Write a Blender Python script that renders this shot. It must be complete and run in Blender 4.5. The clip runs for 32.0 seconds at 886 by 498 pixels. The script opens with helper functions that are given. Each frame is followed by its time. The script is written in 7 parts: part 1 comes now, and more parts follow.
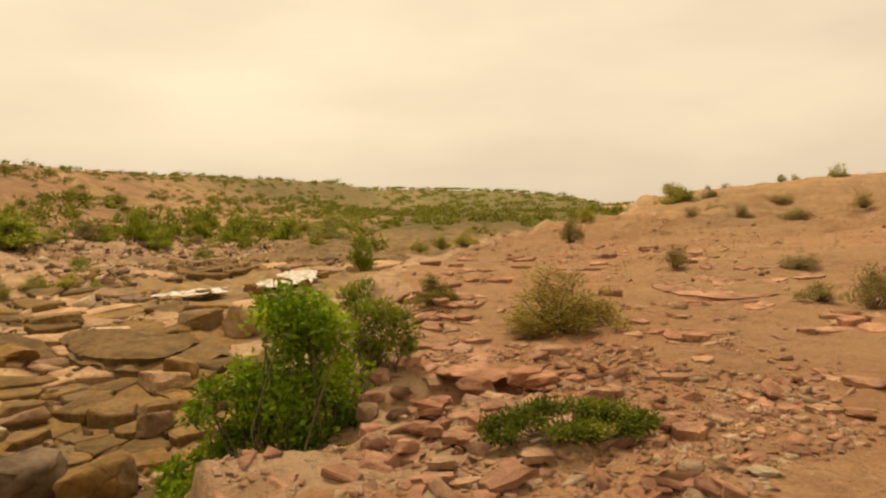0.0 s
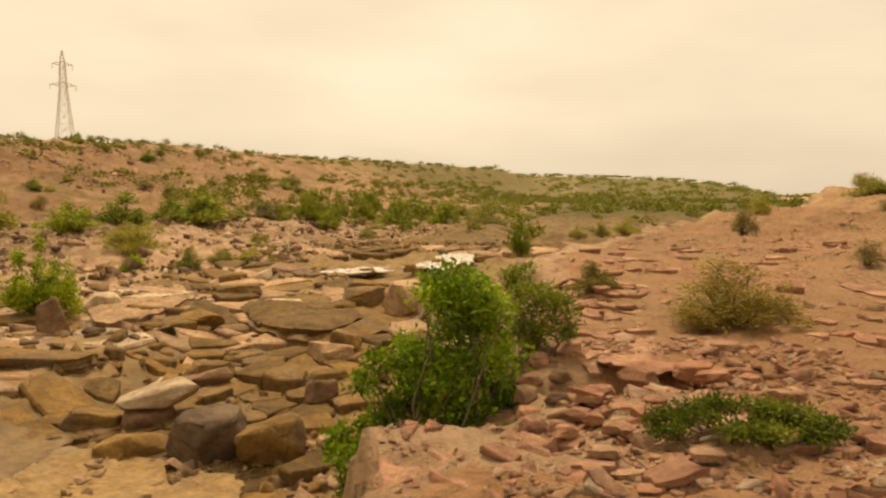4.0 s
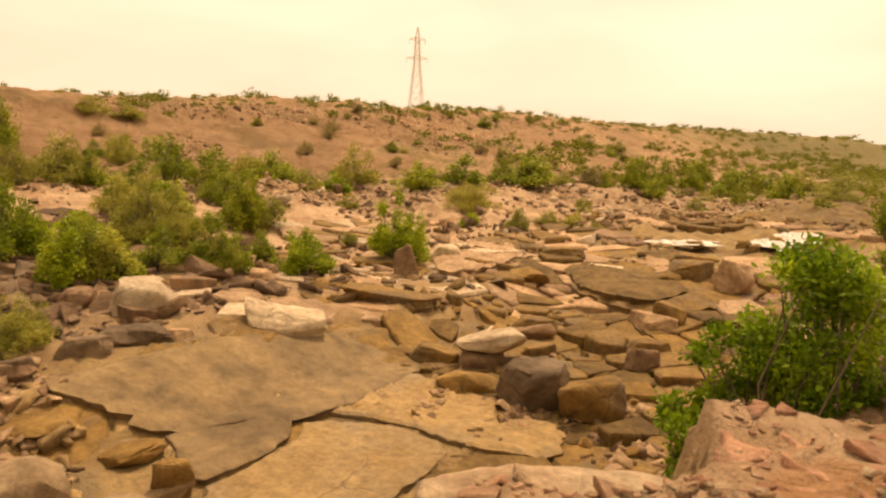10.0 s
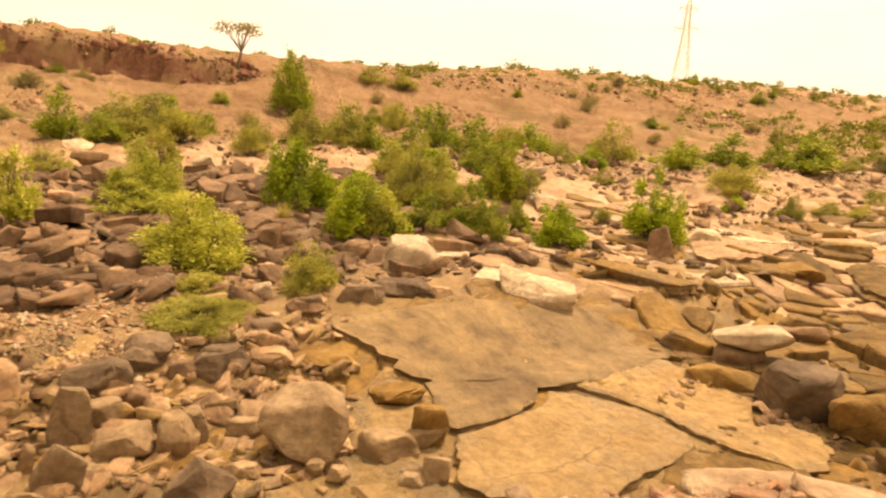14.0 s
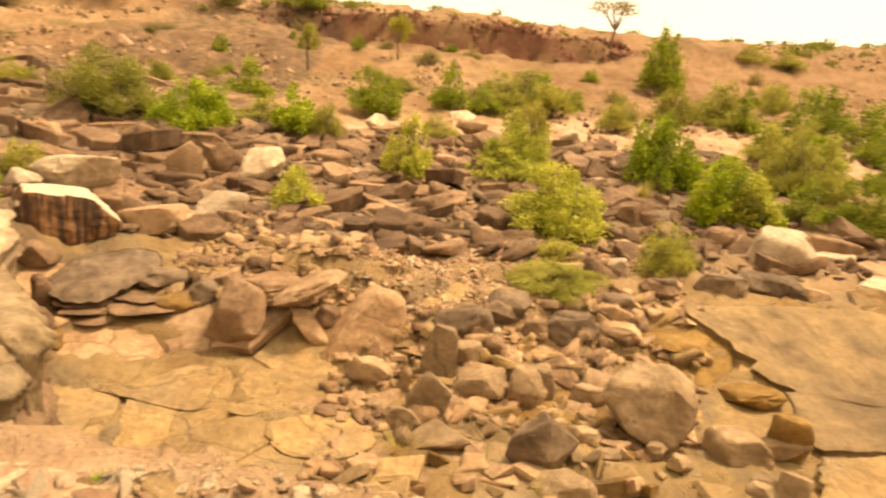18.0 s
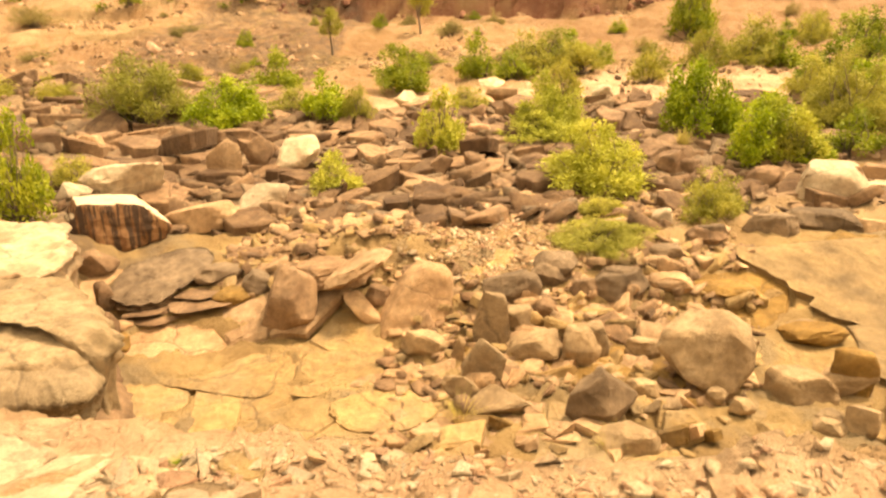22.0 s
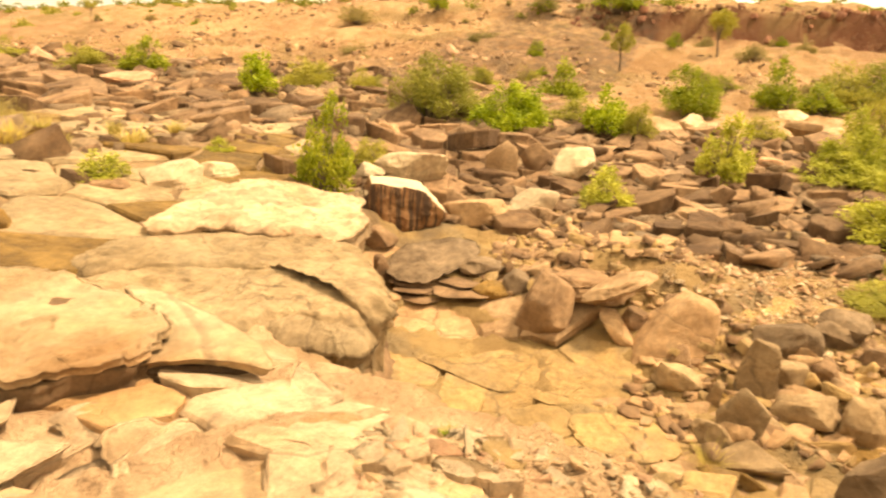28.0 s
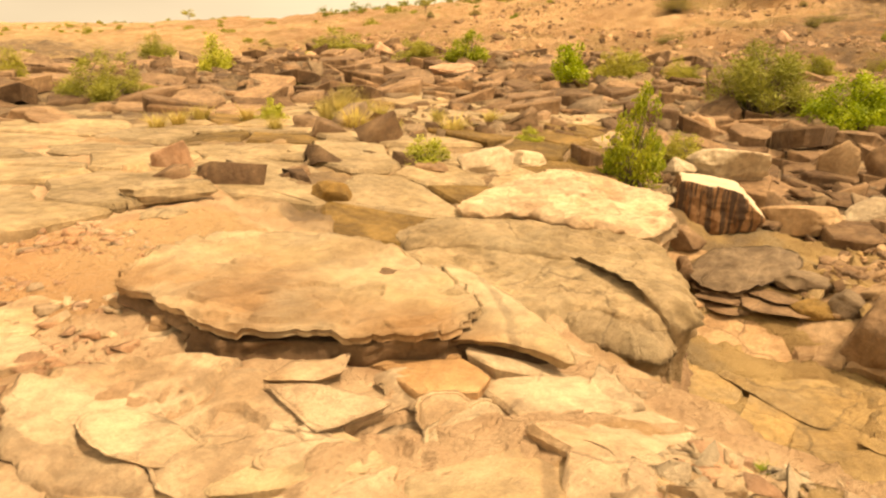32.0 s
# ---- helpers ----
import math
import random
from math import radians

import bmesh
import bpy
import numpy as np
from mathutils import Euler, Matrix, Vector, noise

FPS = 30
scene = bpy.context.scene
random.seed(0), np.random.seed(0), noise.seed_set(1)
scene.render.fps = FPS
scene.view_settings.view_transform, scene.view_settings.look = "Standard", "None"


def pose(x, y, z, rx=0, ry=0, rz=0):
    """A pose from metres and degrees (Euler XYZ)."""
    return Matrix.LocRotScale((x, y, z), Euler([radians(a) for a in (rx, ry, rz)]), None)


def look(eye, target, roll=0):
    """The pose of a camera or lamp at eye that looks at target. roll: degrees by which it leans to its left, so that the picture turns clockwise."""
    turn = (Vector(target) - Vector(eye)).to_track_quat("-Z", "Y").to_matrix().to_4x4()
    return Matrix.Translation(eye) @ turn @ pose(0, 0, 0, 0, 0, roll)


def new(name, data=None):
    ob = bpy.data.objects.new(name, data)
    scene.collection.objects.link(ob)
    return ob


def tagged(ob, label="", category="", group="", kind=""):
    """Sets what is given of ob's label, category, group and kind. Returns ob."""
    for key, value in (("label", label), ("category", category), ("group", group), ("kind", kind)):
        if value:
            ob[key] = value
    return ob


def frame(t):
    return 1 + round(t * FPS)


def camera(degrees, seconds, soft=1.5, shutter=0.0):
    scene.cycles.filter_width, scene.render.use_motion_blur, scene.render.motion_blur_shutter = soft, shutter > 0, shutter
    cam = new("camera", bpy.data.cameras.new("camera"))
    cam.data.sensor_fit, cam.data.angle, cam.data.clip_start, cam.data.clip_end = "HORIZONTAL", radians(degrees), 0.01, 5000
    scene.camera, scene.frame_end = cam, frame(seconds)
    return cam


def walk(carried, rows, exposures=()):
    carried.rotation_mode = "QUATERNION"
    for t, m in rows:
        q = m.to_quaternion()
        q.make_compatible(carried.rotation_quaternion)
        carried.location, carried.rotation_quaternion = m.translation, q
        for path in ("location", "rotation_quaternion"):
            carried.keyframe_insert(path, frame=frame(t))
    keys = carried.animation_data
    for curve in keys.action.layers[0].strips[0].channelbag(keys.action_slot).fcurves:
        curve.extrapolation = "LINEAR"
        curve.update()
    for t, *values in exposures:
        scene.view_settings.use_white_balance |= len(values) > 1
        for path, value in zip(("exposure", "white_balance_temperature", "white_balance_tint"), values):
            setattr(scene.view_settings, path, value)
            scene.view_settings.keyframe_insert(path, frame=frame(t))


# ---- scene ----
cam = camera(64.7, 32.0, soft=2.2, shutter=0.5)
# seconds, x, y, z, yaw, pitch, roll
ROWS = [
    (0.0, -0.110, -0.091, 1.646, -0.12, -3.46, 1.01),
    (0.5, -0.118, -0.080, 1.641, 1.13, -3.57, 0.65),
    (1.0, -0.124, -0.074, 1.636, 2.83, -3.15, 1.31),
    (1.5, -0.129, -0.071, 1.632, 3.05, -3.46, 0.90),
    (2.0, -0.137, -0.066, 1.628, 3.65, -3.81, 0.75),
    (2.5, -0.145, -0.062, 1.623, 4.93, -4.19, 0.57),
    (3.0, -0.158, -0.061, 1.616, 8.05, -4.53, 0.07),
    (3.5, -0.167, -0.061, 1.610, 10.78, -4.75, -0.31),
    (4.0, -0.176, -0.066, 1.609, 12.64, -4.46, -0.16),
    (4.5, -0.187, -0.080, 1.605, 14.63, -4.59, -0.28),
    (6.5, -0.269, -0.187, 1.586, 23.63, -5.68, -1.74),
    (7.0, -0.283, -0.206, 1.583, 26.51, -5.34, -1.41),
    (7.5, -0.289, -0.218, 1.580, 27.93, -5.41, -1.00),
    (8.0, -0.293, -0.227, 1.581, 29.96, -5.91, -0.85),
    (8.5, -0.298, -0.235, 1.579, 31.93, -6.18, -1.19),
    (9.0, -0.310, -0.241, 1.578, 34.49, -6.30, -1.37),
    (9.5, -0.323, -0.247, 1.574, 36.57, -6.94, -1.57),
    (10.0, -0.332, -0.254, 1.570, 38.46, -7.54, -1.75),
    (10.5, -0.343, -0.262, 1.570, 39.76, -8.54, -2.28),
    (11.0, -0.353, -0.275, 1.571, 41.88, -8.92, -2.77),
    (11.5, -0.357, -0.301, 1.571, 44.44, -9.47, -2.75),
    (12.0, -0.367, -0.336, 1.572, 47.33, -10.36, -3.43),
    (12.5, -0.371, -0.371, 1.574, 49.38, -10.52, -3.58),
    (13.0, -0.383, -0.407, 1.585, 52.25, -10.06, -3.61),
    (13.5, -0.390, -0.440, 1.589, 55.84, -10.30, -3.67),
    (15.5, -0.422, -0.575, 1.579, 68.55, -11.45, -3.40),
    (16.0, -0.438, -0.601, 1.566, 73.17, -12.32, -3.27),
    (16.5, -0.443, -0.617, 1.546, 75.69, -14.88, -3.52),
    (17.0, -0.444, -0.631, 1.528, 78.93, -17.52, -4.59),
    (17.5, -0.457, -0.646, 1.498, 82.98, -16.84, -5.90),
    (18.0, -0.478, -0.666, 1.468, 87.32, -14.30, -4.72),
    (18.5, -0.468, -0.673, 1.443, 93.44, -17.39, -4.31),
    (19.0, -0.446, -0.663, 1.441, 92.91, -20.00, -2.95),
    (19.5, -0.428, -0.655, 1.445, 92.02, -21.04, -1.65),
    (20.0, -0.409, -0.650, 1.444, 90.92, -23.50, -0.74),
    (20.5, -0.392, -0.643, 1.450, 89.12, -27.52, 0.36),
    (21.0, -0.396, -0.638, 1.459, 88.37, -24.79, 1.10),
    (21.5, -0.407, -0.640, 1.457, 89.00, -20.09, 1.52),
    (22.0, -0.412, -0.643, 1.455, 89.26, -16.58, 1.92),
    (22.5, -0.414, -0.641, 1.457, 89.81, -14.40, 1.77),
    (23.0, -0.414, -0.635, 1.456, 90.49, -14.15, 1.49),
    (23.5, -0.411, -0.628, 1.450, 91.89, -14.63, 0.07),
    (24.0, -0.409, -0.626, 1.450, 91.37, -14.98, -0.18),
    (24.5, -0.407, -0.636, 1.449, 90.46, -14.36, -0.90),
    (26.5, -0.365, -0.778, 1.435, 98.94, -16.08, -3.00),
    (27.0, -0.368, -0.808, 1.431, 102.61, -16.34, -3.51),
    (27.5, -0.377, -0.833, 1.422, 106.41, -15.87, -3.59),
    (28.0, -0.380, -0.860, 1.413, 111.32, -15.61, -2.52),
    (28.5, -0.381, -0.881, 1.405, 114.13, -15.89, -2.44),
    (29.0, -0.388, -0.899, 1.401, 115.82, -15.99, -2.01),
    (29.5, -0.391, -0.922, 1.400, 120.18, -16.16, -1.61),
    (30.0, -0.389, -0.945, 1.402, 124.74, -15.93, -1.51),
    (30.5, -0.387, -0.967, 1.404, 128.79, -15.98, -0.94),
    (31.0, -0.387, -0.986, 1.403, 131.57, -16.03, -1.07),
    (31.5, -0.390, -0.998, 1.404, 133.91, -16.38, -1.07),
    (32.0, -0.388, -1.008, 1.409, 135.44, -17.13, -1.32),
]
# seconds, stops, kelvin, tint
LIGHT = [
    (0.0, -0.91, 9200, 17), (4.5, -0.87, 9200, 17), (9.0, -0.70, 9900, 23), (13.0, -0.21, 10000, 26),
    (16.0, 0.07, 9900, 19), (19.0, 0.14, 10000, 21), (20.0, 0.22, 10000, 20), (21.0, 0.30, 10000, 19), (23.0, 0.60, 10300, 15), (28.0, 0.40, 10300, 15), (30.0, 0.23, 10400, 15), (31.0, 0.00, 10700, 18), (32.0, 0.04, 10700, 16),
]
walk(cam, [(t, pose(x, y, z, 90 + pitch, roll, yaw)) for t, x, y, z, yaw, pitch, roll in ROWS], LIGHT)

# ---- sky and sun: a bright hazy overcast ----
SUN_BEARING, SUN_HEIGHT = 338.0, 64.0
world = bpy.data.worlds.new("sky")
scene.world = world
world.use_nodes = True
wt = world.node_tree
wt.nodes.clear()
w_out = wt.nodes.new("ShaderNodeOutputWorld")
w_bg = wt.nodes.new("ShaderNodeBackground")
w_sky = wt.nodes.new("ShaderNodeTexSky")
w_sky.sky_type = "NISHITA"
w_sky.sun_disc = False
w_sky.sun_elevation = radians(SUN_HEIGHT)
w_sky.sun_rotation = radians(SUN_BEARING)
w_sky.dust_density = 8.0
w_sky.air_density = 1.0
w_coord = wt.nodes.new("ShaderNodeTexCoord")
w_map = wt.nodes.new("ShaderNodeMapping")
w_map.inputs["Scale"].default_value = (1.2, 1.2, 4.0)
w_noise = wt.nodes.new("ShaderNodeTexNoise")
w_noise.inputs["Scale"].default_value = 1.6
w_noise.inputs["Detail"].default_value = 4.0
w_ramp = wt.nodes.new("ShaderNodeValToRGB")
w_ramp.color_ramp.elements[0].position = 0.3
w_ramp.color_ramp.elements[0].color = (7.6, 7.35, 6.5, 1)
w_ramp.color_ramp.elements[1].position = 0.7
w_ramp.color_ramp.elements[1].color = (9.6, 9.45, 8.3, 1)
# the cloud is brighter round the sun behind it
w_dot = wt.nodes.new("ShaderNodeVectorMath")
w_dot.operation = "DOT_PRODUCT"
w_dot.inputs[1].default_value = (math.sin(radians(SUN_BEARING)) * math.cos(radians(SUN_HEIGHT)), math.cos(radians(SUN_BEARING)) * math.cos(radians(SUN_HEIGHT)), math.sin(radians(SUN_HEIGHT)))
w_glow = wt.nodes.new("ShaderNodeMapRange")
w_glow.interpolation_type = "SMOOTHSTEP"
w_glow.inputs["From Min"].default_value = -0.6
w_glow.inputs["From Max"].default_value = 1.0
w_glow.inputs["To Min"].default_value = 1.16
w_glow.inputs["To Max"].default_value = 2.5
w_lit = wt.nodes.new("ShaderNodeVectorMath")
w_lit.operation = "SCALE"
wt.links.new(w_coord.outputs["Generated"], w_dot.inputs[0])
wt.links.new(w_dot.outputs["Value"], w_glow.inputs["Value"])
wt.links.new(w_ramp.outputs["Color"], w_lit.inputs[0])
wt.links.new(w_glow.outputs["Result"], w_lit.inputs["Scale"])
w_mix = wt.nodes.new("ShaderNodeMixRGB")
w_mix.inputs["Fac"].default_value = 0.86
wt.links.new(w_coord.outputs["Generated"], w_map.inputs["Vector"])
wt.links.new(w_map.outputs["Vector"], w_noise.inputs["Vector"])
wt.links.new(w_noise.outputs["Fac"], w_ramp.inputs["Fac"])
wt.links.new(w_sky.outputs["Color"], w_mix.inputs["Color1"])
wt.links.new(w_lit.outputs["Vector"], w_mix.inputs["Color2"])
wt.links.new(w_mix.outputs["Color"], w_bg.inputs["Color"])
w_bg.inputs["Strength"].default_value = 0.088
wt.links.new(w_bg.outputs["Background"], w_out.inputs["Surface"])

sun = new("sun", bpy.data.lights.new("sun", "SUN"))
sun.data.energy = 5.0
sun.data.angle = radians(7)
sun.data.color = (1.0, 0.94, 0.84)
sb, sh = radians(SUN_BEARING), radians(SUN_HEIGHT)
sun.matrix_world = look((0, 0, 0), (-math.sin(sb) * math.cos(sh), -math.cos(sb) * math.cos(sh), -math.sin(sh)))
sun.location = (0, 0, 60)

# ---- materials ----
def nodes_of(name):
    m = bpy.data.materials.new(name)
    m.use_nodes = True
    t = m.node_tree
    t.nodes.clear()
    out = t.nodes.new("ShaderNodeOutputMaterial")
    b = t.nodes.new("ShaderNodeBsdfPrincipled")
    t.links.new(b.outputs["BSDF"], out.inputs["Surface"])
    return m, t, b, out


def tex(t, vec, scale, detail=6.0, rough=0.6, stretch=None):
    n = t.nodes.new("ShaderNodeTexNoise")
    n.inputs["Scale"].default_value = scale
    n.inputs["Detail"].default_value = detail
    n.inputs["Roughness"].default_value = rough
    if stretch:
        mp = t.nodes.new("ShaderNodeMapping")
        mp.inputs["Scale"].default_value = stretch
        t.links.new(vec, mp.inputs["Vector"])
        vec = mp.outputs["Vector"]
    t.links.new(vec, n.inputs["Vector"])
    return n.outputs["Fac"]


def ramp(t, fac, a, b):
    n = t.nodes.new("ShaderNodeMapRange")
    n.interpolation_type = "SMOOTHSTEP"
    n.inputs["From Min"].default_value = a
    n.inputs["From Max"].default_value = b
    t.links.new(fac, n.inputs["Value"])
    return n.outputs["Result"]


def math2(t, op, a, b):
    n = t.nodes.new("ShaderNodeMath")
    n.operation = op
    for k, v in ((0, a), (1, b)):
        if isinstance(v, (int, float)):
            n.inputs[k].default_value = v
        else:
            t.links.new(v, n.inputs[k])
    return n.outputs[0]


def mix(t, fac, a, b, how="MIX"):
    n = t.nodes.new("ShaderNodeMixRGB")
    n.blend_type = how
    for k, v in (("Fac", fac), ("Color1", a), ("Color2", b)):
        if isinstance(v, (int, float)):
            n.inputs[k].default_value = v
        elif isinstance(v, tuple):
            n.inputs[k].default_value = (*v, 1)
        else:
            t.links.new(v, n.inputs[k])
    return n.outputs["Color"]


def bump(t, b, height, strength, distance, before=None):
    n = t.nodes.new("ShaderNodeBump")
    n.inputs["Strength"].default_value = strength
    n.inputs["Distance"].default_value = distance
    t.links.new(height, n.inputs["Height"])
    if before is not None:
        t.links.new(before, n.inputs["Normal"])
    t.links.new(n.outputs["Normal"], b.inputs["Normal"])
    return n.outputs["Normal"]


def place(t):
    return t.nodes.new("ShaderNodeNewGeometry").outputs["Position"]


def any_random(t):
    """A random number for each object, and for each loose piece of a joined mesh."""
    o = t.nodes.new("ShaderNodeObjectInfo").outputs["Random"]
    g = t.nodes.new("ShaderNodeNewGeometry").outputs["Random Per Island"]
    return math2(t, "FRACT", math2(t, "ADD", o, g), 0.0)


def cracks(t, p, scale, width):
    """Thin wandering joints: 1 on the line, 0 off it."""
    n = t.nodes.new("ShaderNodeTexNoise")
    n.inputs["Scale"].default_value = scale * 2.2
    n.inputs["Detail"].default_value = 5
    t.links.new(p, n.inputs["Vector"])
    add = t.nodes.new("ShaderNodeMixRGB")
    add.blend_type = "ADD"
    add.inputs["Fac"].default_value = 0.55
    t.links.new(p, add.inputs["Color1"])
    t.links.new(n.outputs["Color"], add.inputs["Color2"])
    v = t.nodes.new("ShaderNodeTexVoronoi")
    v.feature = "DISTANCE_TO_EDGE"
    v.inputs["Scale"].default_value = scale
    t.links.new(add.outputs["Color"], v.inputs["Vector"])
    there = ramp(t, tex(t, p, scale * 0.9, 2), 0.42, 0.55)
    line = math2(t, "SUBTRACT", 1.0, ramp(t, v.outputs["Distance"], width * 0.25, width))
    return math2(t, "MULTIPLY", line, there)


def flakes(t, p, scale):
    """A tone for each thin broken layer: cells with ragged outlines."""
    warp = t.nodes.new("ShaderNodeMixRGB")
    warp.blend_type = "ADD"
    warp.inputs["Fac"].default_value = 0.35
    t.links.new(p, warp.inputs["Color1"])
    n = t.nodes.new("ShaderNodeTexNoise")
    n.inputs["Scale"].default_value = scale * 1.4
    n.inputs["Detail"].default_value = 5.0
    t.links.new(p, n.inputs["Vector"])
    t.links.new(n.outputs["Color"], warp.inputs["Color2"])
    v = t.nodes.new("ShaderNodeTexVoronoi")
    v.inputs["Scale"].default_value = scale
    t.links.new(warp.outputs[0], v.inputs["Vector"])
    one = t.nodes.new("ShaderNodeSeparateXYZ")
    t.links.new(v.outputs["Color"], one.inputs[0])
    return one.outputs["X"]


def rock(name, low, high, stain, stain_amount=0.35, crust=None, rough=0.85, grain=1.0, layered=0.0):
    """Sandstone: two tones in blotches, dark weather stains, fine grain, thin bedding lines."""
    m, t, b, _ = nodes_of(name)
    p = place(t)
    c = mix(t, ramp(t, tex(t, p, 1.7 * grain, 5), 0.35, 0.65), low, high)
    r = any_random(t)
    c = mix(t, 0.85, c, mix(t, r, (0.72, 0.72, 0.74), (1.14, 1.11, 1.08)), "MULTIPLY")
    if crust:
        c = mix(t, ramp(t, tex(t, p, 0.9 * grain, 6, 0.65), 0.44, 0.7), c, crust)
    s = math2(t, "MULTIPLY", ramp(t, tex(t, p, 3.1 * grain, 7, 0.7), 0.5, 0.72), stain_amount)
    c = mix(t, s, c, stain)
    line = tex(t, p, 2.6, 3, 0.5, (0.5, 0.5, 9.0))
    c = mix(t, math2(t, "MULTIPLY", ramp(t, line, 0.55, 0.7), 0.1), c, stain)
    c = mix(t, math2(t, "MULTIPLY", cracks(t, p, 0.6 * grain, 0.01), 0.35), c, (0.06, 0.04, 0.028))
    if layered:
        lay = flakes(t, p, 1.1)
        c = mix(t, layered, c, mix(t, lay, (0.66, 0.62, 0.58), (1.3, 1.28, 1.22)), "MULTIPLY")
    c = mix(t, 0.55, c, mix(t, ramp(t, tex(t, p, 8.0 * grain, 6, 0.7), 0.32, 0.68), (0.62, 0.6, 0.58), (1.3, 1.28, 1.25)), "MULTIPLY")
    speck = tex(t, p, 60, 3, 0.7)
    c = mix(t, 0.6, c, mix(t, speck, (0.62, 0.62, 0.62), (1.38, 1.36, 1.33)), "MULTIPLY")
    t.links.new(c, b.inputs["Base Color"])
    b.inputs["Roughness"].default_value = rough
    b.inputs["Specular IOR Level"].default_value = 0.25
    n1 = bump(t, b, tex(t, p, 4.0, 10, 0.72), 1.0, 0.1)
    n2 = bump(t, b, tex(t, p, 3.0, 6, 0.65, (0.8, 0.8, 4.0)), 0.25, 0.04, n1)
    if layered:
        n2 = bump(t, b, lay, 0.6, 0.05, n2)
    n3 = bump(t, b, math2(t, "SUBTRACT", 1.0, cracks(t, p, 0.6 * grain, 0.014)), 0.4, 0.015, n2)
    bump(t, b, tex(t, p, 45.0, 5, 0.7), 0.5, 0.012, n3)
    return m


M_TAN = rock("tan_sandstone", (0.4, 0.245, 0.133), (0.57, 0.378, 0.222), (0.19, 0.11, 0.06))
M_BED = rock("river_bedrock", (0.225, 0.127, 0.038), (0.355, 0.212, 0.068), (0.1, 0.062, 0.03), 0.5, (0.2, 0.138, 0.078))
M_PINK = rock("pink_sandstone", (0.48, 0.265, 0.152), (0.67, 0.425, 0.272), (0.2, 0.11, 0.07), 0.4)
M_PALE = rock("pale_sandstone", (0.5, 0.37, 0.24), (0.68, 0.54, 0.37), (0.3, 0.19, 0.1), 0.28)
M_DUSTY = rock("dusty_sandstone", (0.29, 0.192, 0.105), (0.46, 0.325, 0.19), (0.17, 0.11, 0.065), 0.4)
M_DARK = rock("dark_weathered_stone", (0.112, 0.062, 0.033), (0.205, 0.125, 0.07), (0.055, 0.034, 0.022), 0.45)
M_GREY = rock("grey_brown_stone", (0.165, 0.11, 0.066), (0.3, 0.21, 0.132), (0.09, 0.06, 0.042), 0.4)
M_SHELF = rock("shelf_sandstone", (0.285, 0.203, 0.112), (0.48, 0.352, 0.212), (0.15, 0.103, 0.062), 0.5, (0.33, 0.25, 0.155), layered=0.35)
M_FLOOR = rock("ochre_bedrock", (0.38, 0.242, 0.105), (0.48, 0.32, 0.147), (0.25, 0.17, 0.09), 0.45, (0.33, 0.24, 0.14))
M_OLIVE = rock("olive_bedrock", (0.14, 0.083, 0.028), (0.245, 0.15, 0.052), (0.08, 0.05, 0.024), 0.5)
M_SCOUR = rock("scoured_sandstone", (0.45, 0.3, 0.18), (0.67, 0.495, 0.335), (0.22, 0.135, 0.085), 0.45, (0.58, 0.44, 0.295), layered=0.6)
M_SLAB = rock("orange_and_cream_sandstone", (0.46, 0.265, 0.13), (0.72, 0.56, 0.37), (0.2, 0.13, 0.075), 0.5, (0.5, 0.36, 0.2), grain=0.42, layered=0.45)
M_BLOTCH = rock("blotched_bedrock", (0.21, 0.142, 0.075), (0.46, 0.31, 0.15), (0.13, 0.09, 0.055), 0.4, (0.27, 0.187, 0.1), grain=0.4)
M_BANK = rock("reddish_bank_stone", (0.4, 0.19, 0.112), (0.62, 0.35, 0.225), (0.16, 0.08, 0.058), 0.45, layered=0.4)
M_RED = rock("red_scarp_rock", (0.17, 0.07, 0.042), (0.3, 0.135, 0.08), (0.08, 0.04, 0.028), 0.4)
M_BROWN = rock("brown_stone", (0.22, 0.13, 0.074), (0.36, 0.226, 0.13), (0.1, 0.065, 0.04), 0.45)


def painted_rock():
    """Pale on top, rust brown with black drips on the sides."""
    m, t, b, _ = nodes_of("streaked_sandstone")
    p = place(t)
    pale = mix(t, tex(t, p, 3, 5), (0.42, 0.31, 0.2), (0.62, 0.5, 0.36))
    rust = mix(t, ramp(t, tex(t, p, 4, 6), 0.35, 0.65), (0.14, 0.06, 0.025), (0.3, 0.155, 0.075))
    drips = ramp(t, tex(t, p, 6, 4, 0.6, (1.6, 1.6, 0.12)), 0.46, 0.56)
    rust = mix(t, math2(t, "MULTIPLY", drips, 0.9), rust, (0.05, 0.03, 0.02))
    up = t.nodes.new("ShaderNodeSeparateXYZ")
    t.links.new(t.nodes.new("ShaderNodeNewGeometry").outputs["Normal"], up.inputs[0])
    top = math2(t, "ADD", up.outputs["Z"], math2(t, "MULTIPLY", math2(t, "SUBTRACT", tex(t, p, 5, 4), 0.5), 0.7))
    c = mix(t, ramp(t, top, 0.42, 0.68), rust, pale)
    t.links.new(c, b.inputs["Base Color"])
    b.inputs["Roughness"].default_value = 0.85
    b.inputs["Specular IOR Level"].default_value = 0.25
    bump(t, b, tex(t, p, 9, 8, 0.7), 0.6, 0.05)
    return m


M_STREAK = painted_rock()


